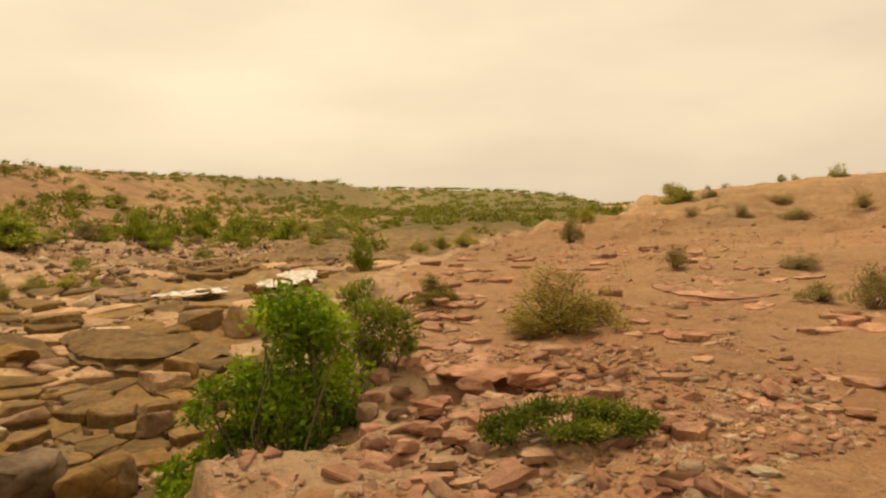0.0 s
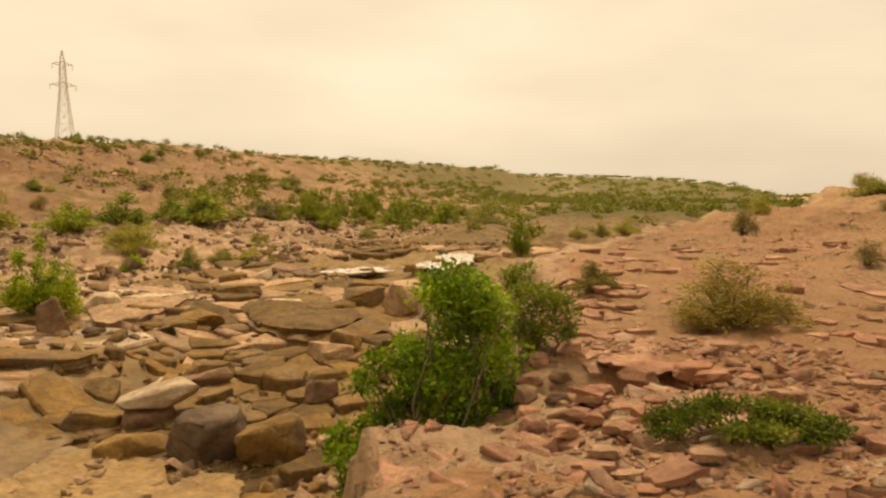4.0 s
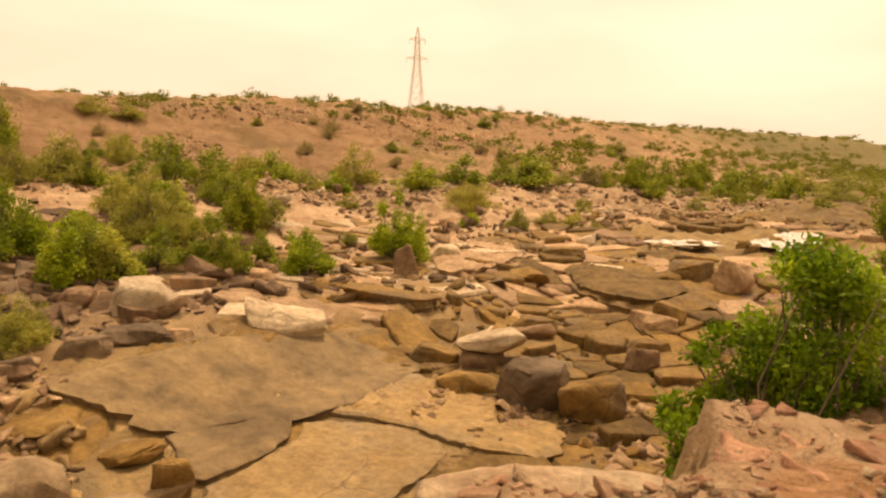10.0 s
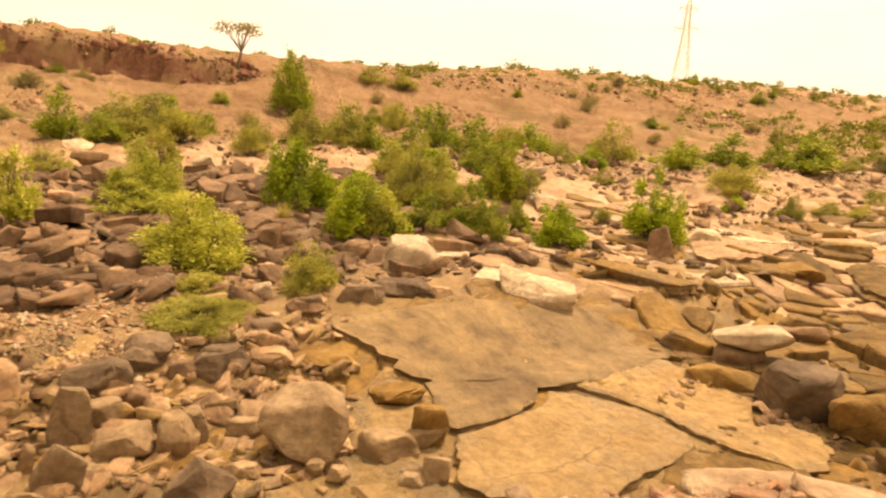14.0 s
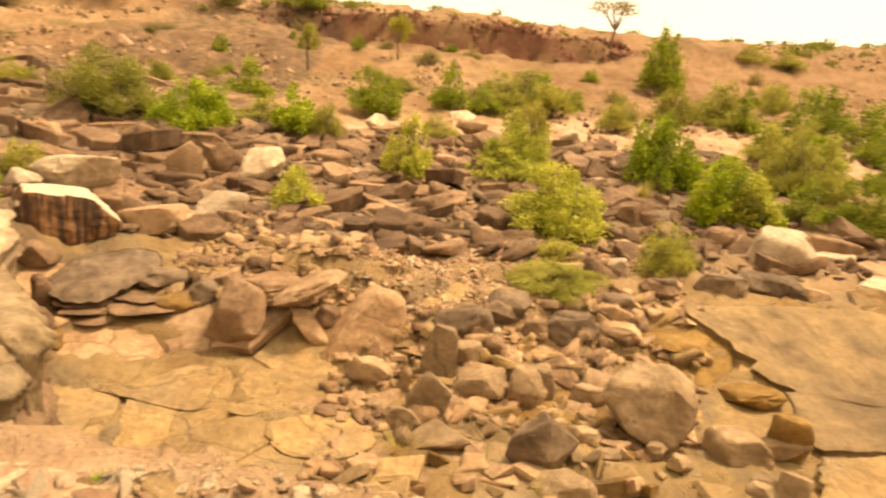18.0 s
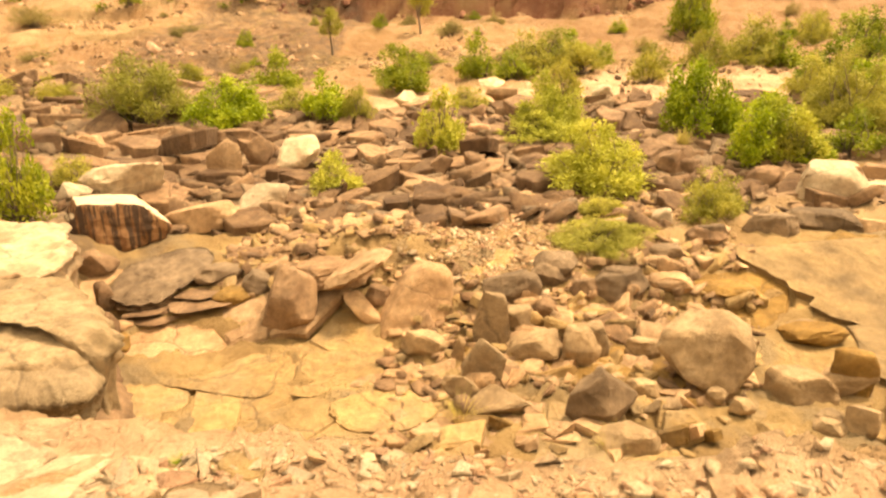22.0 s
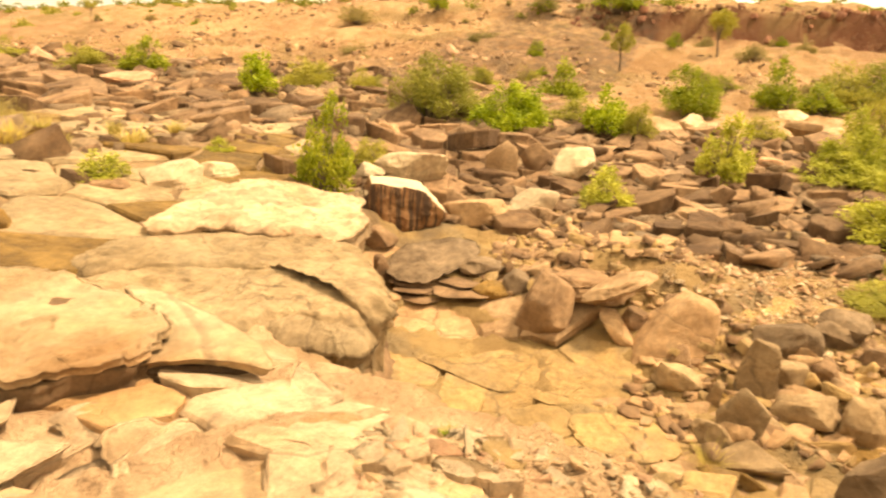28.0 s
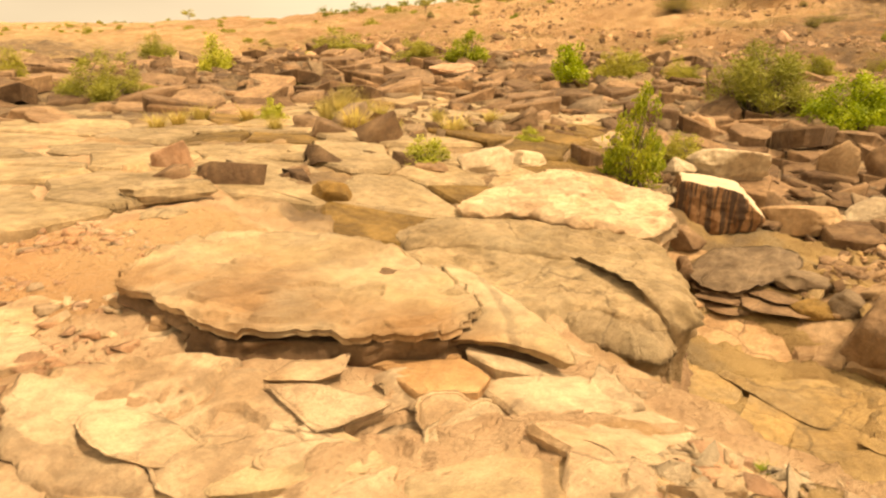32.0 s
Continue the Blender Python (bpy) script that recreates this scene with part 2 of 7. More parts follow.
def ground_material():
    """Orange soil with grit where the ground is loose, sandstone where it is bare; 'rock', 'bed', 'scrub' and 'dark' are shares stored on the mesh."""
    m, t, b, _ = nodes_of("soil_and_bedrock")
    p = place(t)

    def share(name):
        a = t.nodes.new("ShaderNodeAttribute")
        a.attribute_name = name
        return a.outputs["Fac"]

    soil = mix(t, ramp(t, tex(t, p, 0.35, 6), 0.35, 0.65), (0.53, 0.275, 0.132), (0.7, 0.415, 0.225))
    soil = mix(t, ramp(t, tex(t, p, 0.09, 5), 0.42, 0.62), soil, (0.47, 0.295, 0.15))
    soil = mix(t, math2(t, "MULTIPLY", ramp(t, tex(t, p, 0.9, 7, 0.75), 0.5, 0.66), 0.42), soil, (0.25, 0.13, 0.07))
    dull = mix(t, ramp(t, tex(t, p, 0.5, 7, 0.7), 0.36, 0.64), (0.44, 0.25, 0.118), (0.62, 0.39, 0.21))
    dull = mix(t, math2(t, "MULTIPLY", ramp(t, tex(t, p, 0.16, 6, 0.65), 0.5, 0.62), 0.6), dull, (0.23, 0.175, 0.065))
    dull = mix(t, math2(t, "MULTIPLY", ramp(t, tex(t, p, 1.9, 9, 0.85), 0.55, 0.61), 0.5), dull, (0.19, 0.11, 0.06))
    dull = mix(t, math2(t, "MULTIPLY", ramp(t, tex(t, p, 2.7, 9, 0.85), 0.56, 0.62), 0.6), dull, (0.56, 0.43, 0.28))
    soil = mix(t, math2(t, "MULTIPLY", share("hillside"), 0.9), soil, dull)
    soil = mix(t, math2(t, "MULTIPLY", share("red"), ramp(t, tex(t, p, 0.6, 7, 0.75), 0.2, 0.45)), soil, (0.19, 0.075, 0.04))
    grit = tex(t, p, 24, 4, 0.75)
    soil = mix(t, ramp(t, grit, 0.58, 0.68), soil, (0.55, 0.4, 0.27))
    soil = mix(t, math2(t, "MULTIPLY", ramp(t, tex(t, p, 11, 5, 0.7), 0.56, 0.68), 0.6), soil, (0.2, 0.11, 0.065))
    dry = ramp(t, tex(t, p, 1.3, 6, 0.7), 0.6, 0.72)
    soil = mix(t, math2(t, "MULTIPLY", dry, 0.45), soil, (0.3, 0.25, 0.09))
    pink = mix(t, ramp(t, tex(t, p, 1.4, 6), 0.35, 0.65), (0.46, 0.28, 0.16), (0.64, 0.43, 0.265))
    bed = mix(t, ramp(t, tex(t, p, 1.1, 6), 0.35, 0.65), (0.29, 0.18, 0.08), (0.43, 0.285, 0.13))
    bed = mix(t, math2(t, "MULTIPLY", ramp(t, tex(t, p, 0.8, 7, 0.6), 0.5, 0.62), 0.6), bed, (0.25, 0.19, 0.12))
    bare = mix(t, share("bed"), pink, bed)
    edge = math2(t, "ADD", share("rock"), math2(t, "MULTIPLY", math2(t, "SUBTRACT", tex(t, p, 2.2, 7, 0.7), 0.5), 0.9))
    c = mix(t, ramp(t, edge, 0.42, 0.58), soil, bare)
    c = mix(t, math2(t, "MULTIPLY", share("scrub"), ramp(t, tex(t, p, 0.05, 8, 0.75), 0.24, 0.46)), c, (0.11, 0.115, 0.028))
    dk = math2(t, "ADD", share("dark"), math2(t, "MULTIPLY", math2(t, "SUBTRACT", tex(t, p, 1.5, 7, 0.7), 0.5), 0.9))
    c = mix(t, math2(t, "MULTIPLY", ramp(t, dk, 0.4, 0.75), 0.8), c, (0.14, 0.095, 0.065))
    c = mix(t, 0.5, c, mix(t, tex(t, p, 70, 3, 0.7), (0.6, 0.6, 0.6), (1.4, 1.38, 1.35)), "MULTIPLY")
    t.links.new(c, b.inputs["Base Color"])
    b.inputs["Roughness"].default_value = 0.92
    b.inputs["Specular IOR Level"].default_value = 0.2
    peb = t.nodes.new("ShaderNodeTexVoronoi")
    peb.inputs["Scale"].default_value = 26
    t.links.new(p, peb.inputs["Vector"])
    rise = t.nodes.new("ShaderNodeMath")
    rise.operation = "MULTIPLY"
    t.links.new(tex(t, p, 0.9, 10, 0.8), rise.inputs[0])
    t.links.new(share("hillside"), rise.inputs[1])
    n0 = bump(t, b, rise.outputs[0], 1.0, 0.55)
    n1 = bump(t, b, tex(t, p, 3.0, 10, 0.72), 1.0, 0.2, n0)
    n2 = bump(t, b, math2(t, "SUBTRACT", 1.0, peb.outputs["Distance"]), 0.5, 0.02, n1)
    bump(t, b, tex(t, p, 28.0, 6, 0.75), 0.6, 0.02, n2)
    return m


M_GROUND = ground_material()


def leaf(name, low, high, tips):
    m, t, b, out = nodes_of(name)
    r = t.nodes.new("ShaderNodeNewGeometry").outputs["Random Per Island"]
    o = t.nodes.new("ShaderNodeObjectInfo").outputs["Random"]
    c = mix(t, r, low, high)
    c = mix(t, ramp(t, tex(t, place(t), 2.0, 3), 0.45, 0.7), c, tips)
    c = mix(t, 1.0, c, mix(t, o, (0.78, 0.82, 0.78), (1.2, 1.15, 1.1)), "MULTIPLY")
    t.links.new(c, b.inputs["Base Color"])
    b.inputs["Roughness"].default_value = 0.6
    b.inputs["Specular IOR Level"].default_value = 0.25
    tr = t.nodes.new("ShaderNodeBsdfTranslucent")
    t.links.new(c, tr.inputs["Color"])
    mx = t.nodes.new("ShaderNodeMixShader")
    mx.inputs[0].default_value = 0.36
    t.links.new(b.outputs["BSDF"], mx.inputs[1])
    t.links.new(tr.outputs["BSDF"], mx.inputs[2])
    t.links.new(mx.outputs[0], out.inputs["Surface"])
    return m


L_BRIGHT = leaf("bright_green_leaf", (0.14, 0.2, 0.013), (0.35, 0.42, 0.033), (0.46, 0.52, 0.055))
L_OLIVE = leaf("olive_leaf", (0.22, 0.215, 0.035), (0.38, 0.35, 0.07), (0.45, 0.41, 0.09))
L_DEEP = leaf("deep_green_leaf", (0.13, 0.17, 0.015), (0.3, 0.34, 0.035), (0.4, 0.42, 0.06))
L_LIME = leaf("yellow_green_leaf", (0.28, 0.3, 0.04), (0.46, 0.46, 0.085), (0.56, 0.54, 0.12))
L_BUSH = leaf("fresh_green_leaf", (0.085, 0.16, 0.009), (0.26, 0.4, 0.026), (0.44, 0.54, 0.05))
L_DARK = leaf("dark_green_leaf", (0.045, 0.075, 0.008), (0.14, 0.18, 0.017), (0.24, 0.27, 0.035))
L_DRY = leaf("dry_grass_blade", (0.42, 0.31, 0.1), (0.6, 0.46, 0.17), (0.5, 0.42, 0.13))
L_THORN = leaf("brownish_olive_leaf", (0.2, 0.15, 0.03), (0.34, 0.265, 0.06), (0.4, 0.31, 0.085))
L_FAR = leaf("dull_green_leaf", (0.09, 0.105, 0.013), (0.21, 0.22, 0.03), (0.29, 0.285, 0.05))
L_FADED = leaf("faded_olive_leaf", (0.22, 0.185, 0.06), (0.35, 0.28, 0.11), (0.38, 0.28, 0.13))


def plain(name, a, b_, scale, rough, metal=0.0, relief=0.3):
    m, t, b, _ = nodes_of(name)
    p = place(t)
    c = mix(t, tex(t, p, scale, 6), a, b_)
    t.links.new(c, b.inputs["Base Color"])
    b.inputs["Roughness"].default_value = rough
    b.inputs["Metallic"].default_value = metal
    bump(t, b, tex(t, p, scale * 4, 6), relief, 0.01)
    return m


M_WOOD = plain("grey_brown_bark", (0.11, 0.075, 0.05), (0.22, 0.16, 0.11), 14, 0.9)
# paler than bare steel: the haze of distance is put into its colour
M_STEEL = plain("haze_paled_galvanised_steel", (0.7, 0.65, 0.6), (0.82, 0.77, 0.72), 2, 0.6, 0.1)

# ---- the lie of the land ----
def value_noise(x, y, seed=0):
    xi, yi = np.floor(x).astype(np.int64), np.floor(y).astype(np.int64)
    u, v = x - xi, y - yi
    u, v = u * u * (3 - 2 * u), v * v * (3 - 2 * v)

    def h(i, j):
        n = (i * 374761393 + j * 668265263 + seed * 974711) & 0xFFFFFFFF
        n = ((n ^ (n >> 13)) * 1274126177) & 0xFFFFFFFF
        return ((n ^ (n >> 16)) & 0xFFFF) / 32767.5 - 1
    return (h(xi, yi) * (1 - u) + h(xi + 1, yi) * u) * (1 - v) + (h(xi, yi + 1) * (1 - u) + h(xi + 1, yi + 1) * u) * v


def fbm(x, y, octaves=4, seed=0):
    s, a = 0.0, 1.0
    for k in range(octaves):
        s = s + a * value_noise(x * 2 ** k + 17.3 * k, y * 2 ** k - 9.1 * k, seed + k)
        a *= 0.5
    return s


def step(a, b, x):
    u = np.clip((x - a) / (b - a), 0, 1)
    return u * u * (3 - 2 * u)


# the lip of the near bank, from upstream round to the rock shelf downstream
LIP = np.array([(90, 400), (34, 120), (16, 56), (8.6, 35.5), (4.8, 30.5), (2.1, 25), (0.7, 21.8), (-0.4, 18.8), (-1.1, 16), (-1.5, 13), (-0.7, 9.2), (-0.9, 7.7),
                (-0.8, 6.7), (-0.7, 5.8), (-0.58, 5.2), (-0.46, 4.7), (-0.52, 4.34), (-1.2, 4.24), (-1.6, 4.05), (-1.4, 3.4), (-1.75, 2.9), (-2.3, 2.75), (-2.55, 2.1), (-2.65, 1.0), (-2.75, 0.0), (-2.95, -0.6), (-3.2, -1.3), (-3.7, -2.3),
                (-4.5, -3.5), (-5.7, -4.85), (-7.0, -5.6), (-8.6, -5.8), (-10.2, -6.1), (-13, -7.3), (-20, -10), (-60, -30), (-400, -300)], float)


def lip_distance(x, y):
    """Metres from the lip of the bank; positive towards the river."""
    best, inside = np.full(x.shape, 1e9), np.zeros(x.shape, bool)
    for (ax, ay), (bx, by) in zip(LIP[:-1], LIP[1:]):
        dx, dy = bx - ax, by - ay
        u = np.clip(((x - ax) * dx + (y - ay) * dy) / (dx * dx + dy * dy), 0, 1)
        best = np.minimum(best, np.hypot(x - ax - u * dx, y - ay - u * dy))
    loop = [*LIP.tolist(), [-9000.0, -300.0], [-9000.0, 9000.0], [90.0, 9000.0]]
    for (ax, ay), (bx, by) in zip(loop, loop[1:] + loop[:1]):
        if ay != by:
            inside ^= ((ay > y) != (by > y)) & (x < ax + (y - ay) / (by - ay) * (bx - ax))
    return np.where(inside, best, -best)


def height(x, y, fine=True):
    x, y = np.asarray(x, float), np.asarray(y, float)
    wob = fbm(x * 0.9, y * 0.9, 3, 5) * 0.14
    d = lip_distance(x, y) + wob
    r = np.hypot(x, y)
    # near bank: a gentle rise upstream and to the east, falling away downstream
    xe = np.maximum(x, -2.0)
    hill = 0.1 + 0.02 * np.clip(y, 0, 10) + 0.006 * np.maximum(y - 10, 0) + 0.0042 * np.maximum(xe, 0) ** 2 + 0.01 * xe
    hill = 4 * np.tanh(hill / 4) + np.interp(y, [-3.6, -1.3, 0], [-0.5, -0.14, 0]) * step(8, 3, x)
    hill = hill + 0.05 * step(1.5, 4, y)
    fade = step(55, 110, r) * step(-4, 4, x)
    hill = hill + (0.75 - hill) * fade
    hill = hill - 0.2 * step(-1.3, 0.1, d) * step(6, 3, np.abs(y))
    hill = hill - 0.3 * np.exp(-((x - 0.13) / 0.6) ** 2 - ((y - 5.40) / 0.3) ** 2)
    hill = hill - 0.25 * np.exp(-((x + 0.3) / 0.35) ** 2 - ((y - 5.1) / 0.16) ** 2)
    shelf = -1.0 + 0.55 * step(5, 11, -y) + 0.15 * step(11, 25, -y)
    land = hill + (shelf - hill) * step(-3.4, -5.4, x)
    # the bed and the far side up to the ridge
    floor = -2.1 + 1.1 * step(8, 25, y) + 0.5 * step(25, 70, y) + 0.9 * step(-2.6, -0.6, x) * step(7.5, 6.2, y) * step(4.2, 4.8, y)
    rag = fbm(x * 0.12, y * 0.12, 4, 11)
    scarp = 0.25 + 0.9 * step(-9, -5, y) * step(13, 8, y)
    scarp = scarp * step(-30, -18, y) * step(26, 16, y)
    west = np.interp(x + rag * 1.2 * step(-12, -25, x), [-400, -70, -55, -48, -45.6, -45, -40, -30, -22, -17, -13, -9.5, -8, -6],
                     [4.0, 5.4, 5.7, 4.7, 4.0, 3.7, 2.5, 0.8, 0.0, -0.8, -1.2, -1.45, -2.0, -2.15])
    west = west + scarp * (np.interp(x + rag * 1.5, [-49, -45.2, -44.8, -38], [0, 0.5, -0.85, 0]))
    lift = np.interp(y, [-300, -120, -80, -54, -28, 0, 14, 27, 48, 80, 150, 400], [0.15, 0.36, 0.55, 0.78, 0.97, 1.02, 0.92, 0.93, 1.17, 1.4, 1.62, 2.85])
    west = np.where(west > 0, west * lift, west)
    west = west + 0.55 * np.exp(-((x + 9.6) / 0.7) ** 2 - ((y + 1.4) / 1.2) ** 2)
    bed = np.log(np.exp(14 * floor) + np.exp(14 * west)) / 14
    bed = np.where(west > 2, west, bed)
    bed = np.where(y > 150, np.maximum(bed, 20 * step(280, 820, y) * step(330, -60, x) - 0.6 + 4 * step(150, 420, y)), bed)
    land = np.where(x < -12, land + (np.maximum(bed, land) - land) * step(-12, -20, x), land)
    fall = 0.55 + 0.02 * r + 0.5 * step(12, 30, y)
    z = land + (bed - land) * step(0.0, 1.0, d / fall)
    if fine:
        far = step(30, 120, r)
        z = z + rag * (0.12 + 0.45 * far) * step(9, 25, r)
        # bedding ledges
        rocky = np.maximum(rockiness(x, y, d), 0.75 * step(-21, -27, x) * step(-49, -45, x) * step(-0.25, 0.25, fbm(x * 0.08, y * 0.08, 3, 95)))
        q = z / 0.2 + fbm(x * 0.35, y * 0.35, 3, 21) * 0.9
        k = np.floor(q)
        z = z + rocky * 0.75 * 0.2 * (k + step(0.35, 0.65, q - k) - q)
        # flakes: thin layers broken away
        q = fbm(x * 0.8, y * 1.0, 4, 35) * 3.2
        k = np.floor(q)
        z = z + (0.012 + 0.04 * rocky) * (k + step(0.44, 0.56, q - k) - q)
        hills = step(18, 28, r)
        z = z + fbm(x * 1.7, y * 1.7, 3, 31) * (0.035 + 0.12 * hills) + fbm(x * 6, y * 6, 3, 41) * 0.016 + fbm(x * 0.45, y * 0.45, 3, 33) * 0.26 * hills
    return z


def rockiness(x, y, d):
    near_lip = step(-0.7, -0.1, d + fbm(x * 0.6, y * 0.6, 3, 51) * 0.35)
    west = step(-27, -19, x + fbm(x * 0.1, y * 0.1, 3, 61) * 3)
    shelf = np.maximum(step(-3.0, -4.5, x) * step(-4.0, -4.6, y), step(-7.2, -8.6, y) * step(7, 2, x) * step(-45, -30, y))
    bank_rock = 0.8 * step(-2.1, -2.7, y) * step(0.2, -1.0, x) * step(-6.5, -5, y) * step(-6, -5, x)
    return np.clip(np.maximum(np.maximum(near_lip * np.where(d > 0, west, step(-15, -11, x)), shelf * west), bank_rock), 0, 1)


def ground_mesh():
    a = np.radians(np.concatenate([np.arange(-40, 178, 0.48), np.arange(182, 318, 3.0)]))
    r = [0.35]
    while r[-1] < 4200:
        r.append(r[-1] * (1.0145 if r[-1] < 70 else 1.045))
    r = np.array(r)
    x = -0.3 - np.outer(r, np.sin(a))
    y = -0.5 + np.outer(r, np.cos(a))
    z = height(x, y)
    z = z - (np.hypot(x, y) / 1000) ** 2 * 3
    nr, na = x.shape
    co = np.concatenate([np.stack([x, y, z], -1).reshape(-1, 3), [[-0.3, -0.5, float(z[0].mean())]]])
    i = np.arange(nr - 1)[:, None] * na + np.arange(na)[None, :]
    j = np.arange(nr - 1)[:, None] * na + (np.arange(na)[None, :] + 1) % na
    quads = np.stack([i, i + na, j + na, j], -1).reshape(-1, 4)[:, ::-1]
    k = np.arange(na)
    fan = np.stack([np.full(na, nr * na), k, (k + 1) % na], -1)[:, ::-1]
    me = bpy.data.meshes.new("ground")
    nq, nf = len(quads), len(fan)
    me.vertices.add(len(co))
    me.vertices.foreach_set("co", co.ravel())
    me.loops.add(nq * 4 + nf * 3)
    me.loops.foreach_set("vertex_index", np.concatenate([quads.ravel(), fan.ravel()]).astype(np.int32))
    me.polygons.add(nq + nf)
    me.polygons.foreach_set("loop_start", np.concatenate([np.arange(nq) * 4, nq * 4 + np.arange(nf) * 3]).astype(np.int32))
    me.polygons.foreach_set("use_smooth", np.ones(nq + nf, bool))
    me.update(calc_edges=True)
    X, Y = co[:, 0], co[:, 1]
    d = lip_distance(X, Y)
    bed = step(-0.2, 0.4, d) * step(-16, -9, X + fbm(X * 0.2, Y * 0.2, 3, 71) * 2)
    south = step(-3.6, -5, X) * step(-4, -5, Y)
    dark = step(-10, -12.5, X) * step(-25, -17, X + fbm(X * 0.15, Y * 0.15, 3, 81) * 3) * 0.62 * step(14, 4, Y)
    # ground coloured darker in a strip about a metre wide below the lip
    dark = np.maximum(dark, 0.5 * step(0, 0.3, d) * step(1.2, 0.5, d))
    hillside = step(-19, -24, X + fbm(X * 0.1, Y * 0.1, 3, 91) * 3)
    hillside = np.maximum(hillside, step(-12, -20, Y) * step(12, 4, X) * 0.8)
    hillside = np.maximum(hillside, 0.5 * step(12, 24, Y) * step(0.3, -0.4, d))
    hillside = np.maximum(hillside, 0.85 * step(26, 36, Y) * step(0, 2, d))
    rag = fbm(X * 0.12, Y * 0.12, 4, 11)
    cut = (0.25 + 0.75 * step(-9, -5, Y) * step(13, 8, Y)) * step(-28, -18, Y) * step(26, 16, Y) * step(0.9, 0.2, np.abs(X + rag * 1.5 + 45.0 + fbm(X * 0.5, Y * 0.5, 3, 99) * 0.5))
    red = np.maximum(1.0 * cut, 0.3 * step(-24, -30, X) * step(-60, -46, X) * step(-0.35, 0.3, fbm(X * 0.09, Y * 0.07, 3, 97)))
    dark = np.maximum(dark, 0.62 * step(-12, -15, Y) * step(-40, -26, Y) * step(10, 2, X) * step(-30, -22, X))
    # dark soil in the shelf's gaps, crevice shade put into its colour
    dark = np.maximum(dark, 0.6 * south * step(-18, -14, Y))
    red = np.maximum(red, 0.28 * step(1.5, 4.5, Y) * step(-0.05, -0.3, d) * step(40, 12, np.hypot(X, Y)))
    scrub = 0.72 * np.maximum(step(90, 190, Y) * step(0.24, 0.14, X / np.maximum(Y, 1.0)), step(48, 80, Y) * step(0, 3, d) * step(-14, -4, X))
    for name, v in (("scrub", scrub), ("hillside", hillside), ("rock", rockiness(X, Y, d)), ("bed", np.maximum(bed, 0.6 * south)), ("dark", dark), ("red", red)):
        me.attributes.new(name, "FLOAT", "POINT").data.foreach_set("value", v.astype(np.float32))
    me.materials.append(M_GROUND)
    return tagged(new("ground", me), "orange stony soil and bare sandstone ledges of a dry river valley", "ground", kind="structure")


GROUND = ground_mesh()

# ---- builders ----
def mesh_of(name, co, faces, material, smooth=True):
    me = bpy.data.meshes.new(name)
    me.from_pydata([tuple(v) for v in co], [], [tuple(f) for f in faces])
    if smooth:
        me.polygons.foreach_set("use_smooth", np.ones(len(me.polygons), bool))
    me.materials.append(material)
    me.update()
    return me


def ball(level):
    bm = bmesh.new()
    bmesh.ops.create_icosphere(bm, subdivisions=level, radius=1.0)
    co = np.array([v.co for v in bm.verts])
    faces = [[v.index for v in f.verts] for f in bm.faces]
    bm.free()
    return co, faces


BALLS = {k: ball(k) for k in (4, 5)}


def noise3(p, scale, seed):
    off = seed * 3.71
    return np.array([noise.fractal(Vector(q) * scale + Vector((off, -off, 0.5 * off)), 0.8, 2.1, 4) for q in p])


def stone_shape(seed, level=5, facets=12, sharp=22.0, lumps=0.05, boxy=0.5):
    """A stone about 2 m across: a body cut by many planes with worn edges. Returns points and faces."""
    rng = np.random.default_rng(seed)
    v, faces = BALLS[level]
    n = rng.normal(size=(facets, 3))
    n /= np.linalg.norm(n, axis=1)[:, None]
    dist = rng.uniform(0.6, 0.95, facets)
    ax = np.array([(0, 0, 1), (0, 0, -1), (1, 0.1, 0), (-1, 0, 0.1), (0, 1, 0.15), (0.1, -1, 0)], float)
    ax = ax + rng.normal(size=ax.shape) * 0.16
    ax /= np.linalg.norm(ax, axis=1)[:, None]
    n = np.concatenate([n, ax])
    dist = np.concatenate([dist, rng.uniform(0.6, 0.78, 6) * boxy + 0.9 * (1 - boxy)])
    c = np.maximum(v @ n.T, 1e-3) / dist
    rad = 1.0 / (np.sum(c ** (sharp * 2), axis=1) ** (1 / (sharp * 2)))
    rad = rad * (1 + lumps * noise3(v, 1.6, seed) + 0.4 * lumps * noise3(v, 5.0, seed + 5))
    co = v * rad[:, None]
    # bedding: harder and softer layers stand out and in
    lay = value_noise(co[:, 2] * 7 + seed, co[:, 0] * 0.8, seed) * 0.025
    co[:, :2] *= (1 + lay)[:, None]
    # no two sides alike: one end thinner, the top drawn to one side
    tp, sk = rng.uniform(-0.2, 0.04), rng.normal(size=2) * 0.13
    one = rng.uniform(-0.2, 0.2)
    co[:, :2] *= (1 + tp * co[:, 2])[:, None]
    co[:, 2] *= 1 + one * co[:, 0]
    co[:, :2] += co[:, 2:3] * sk
    return co, faces


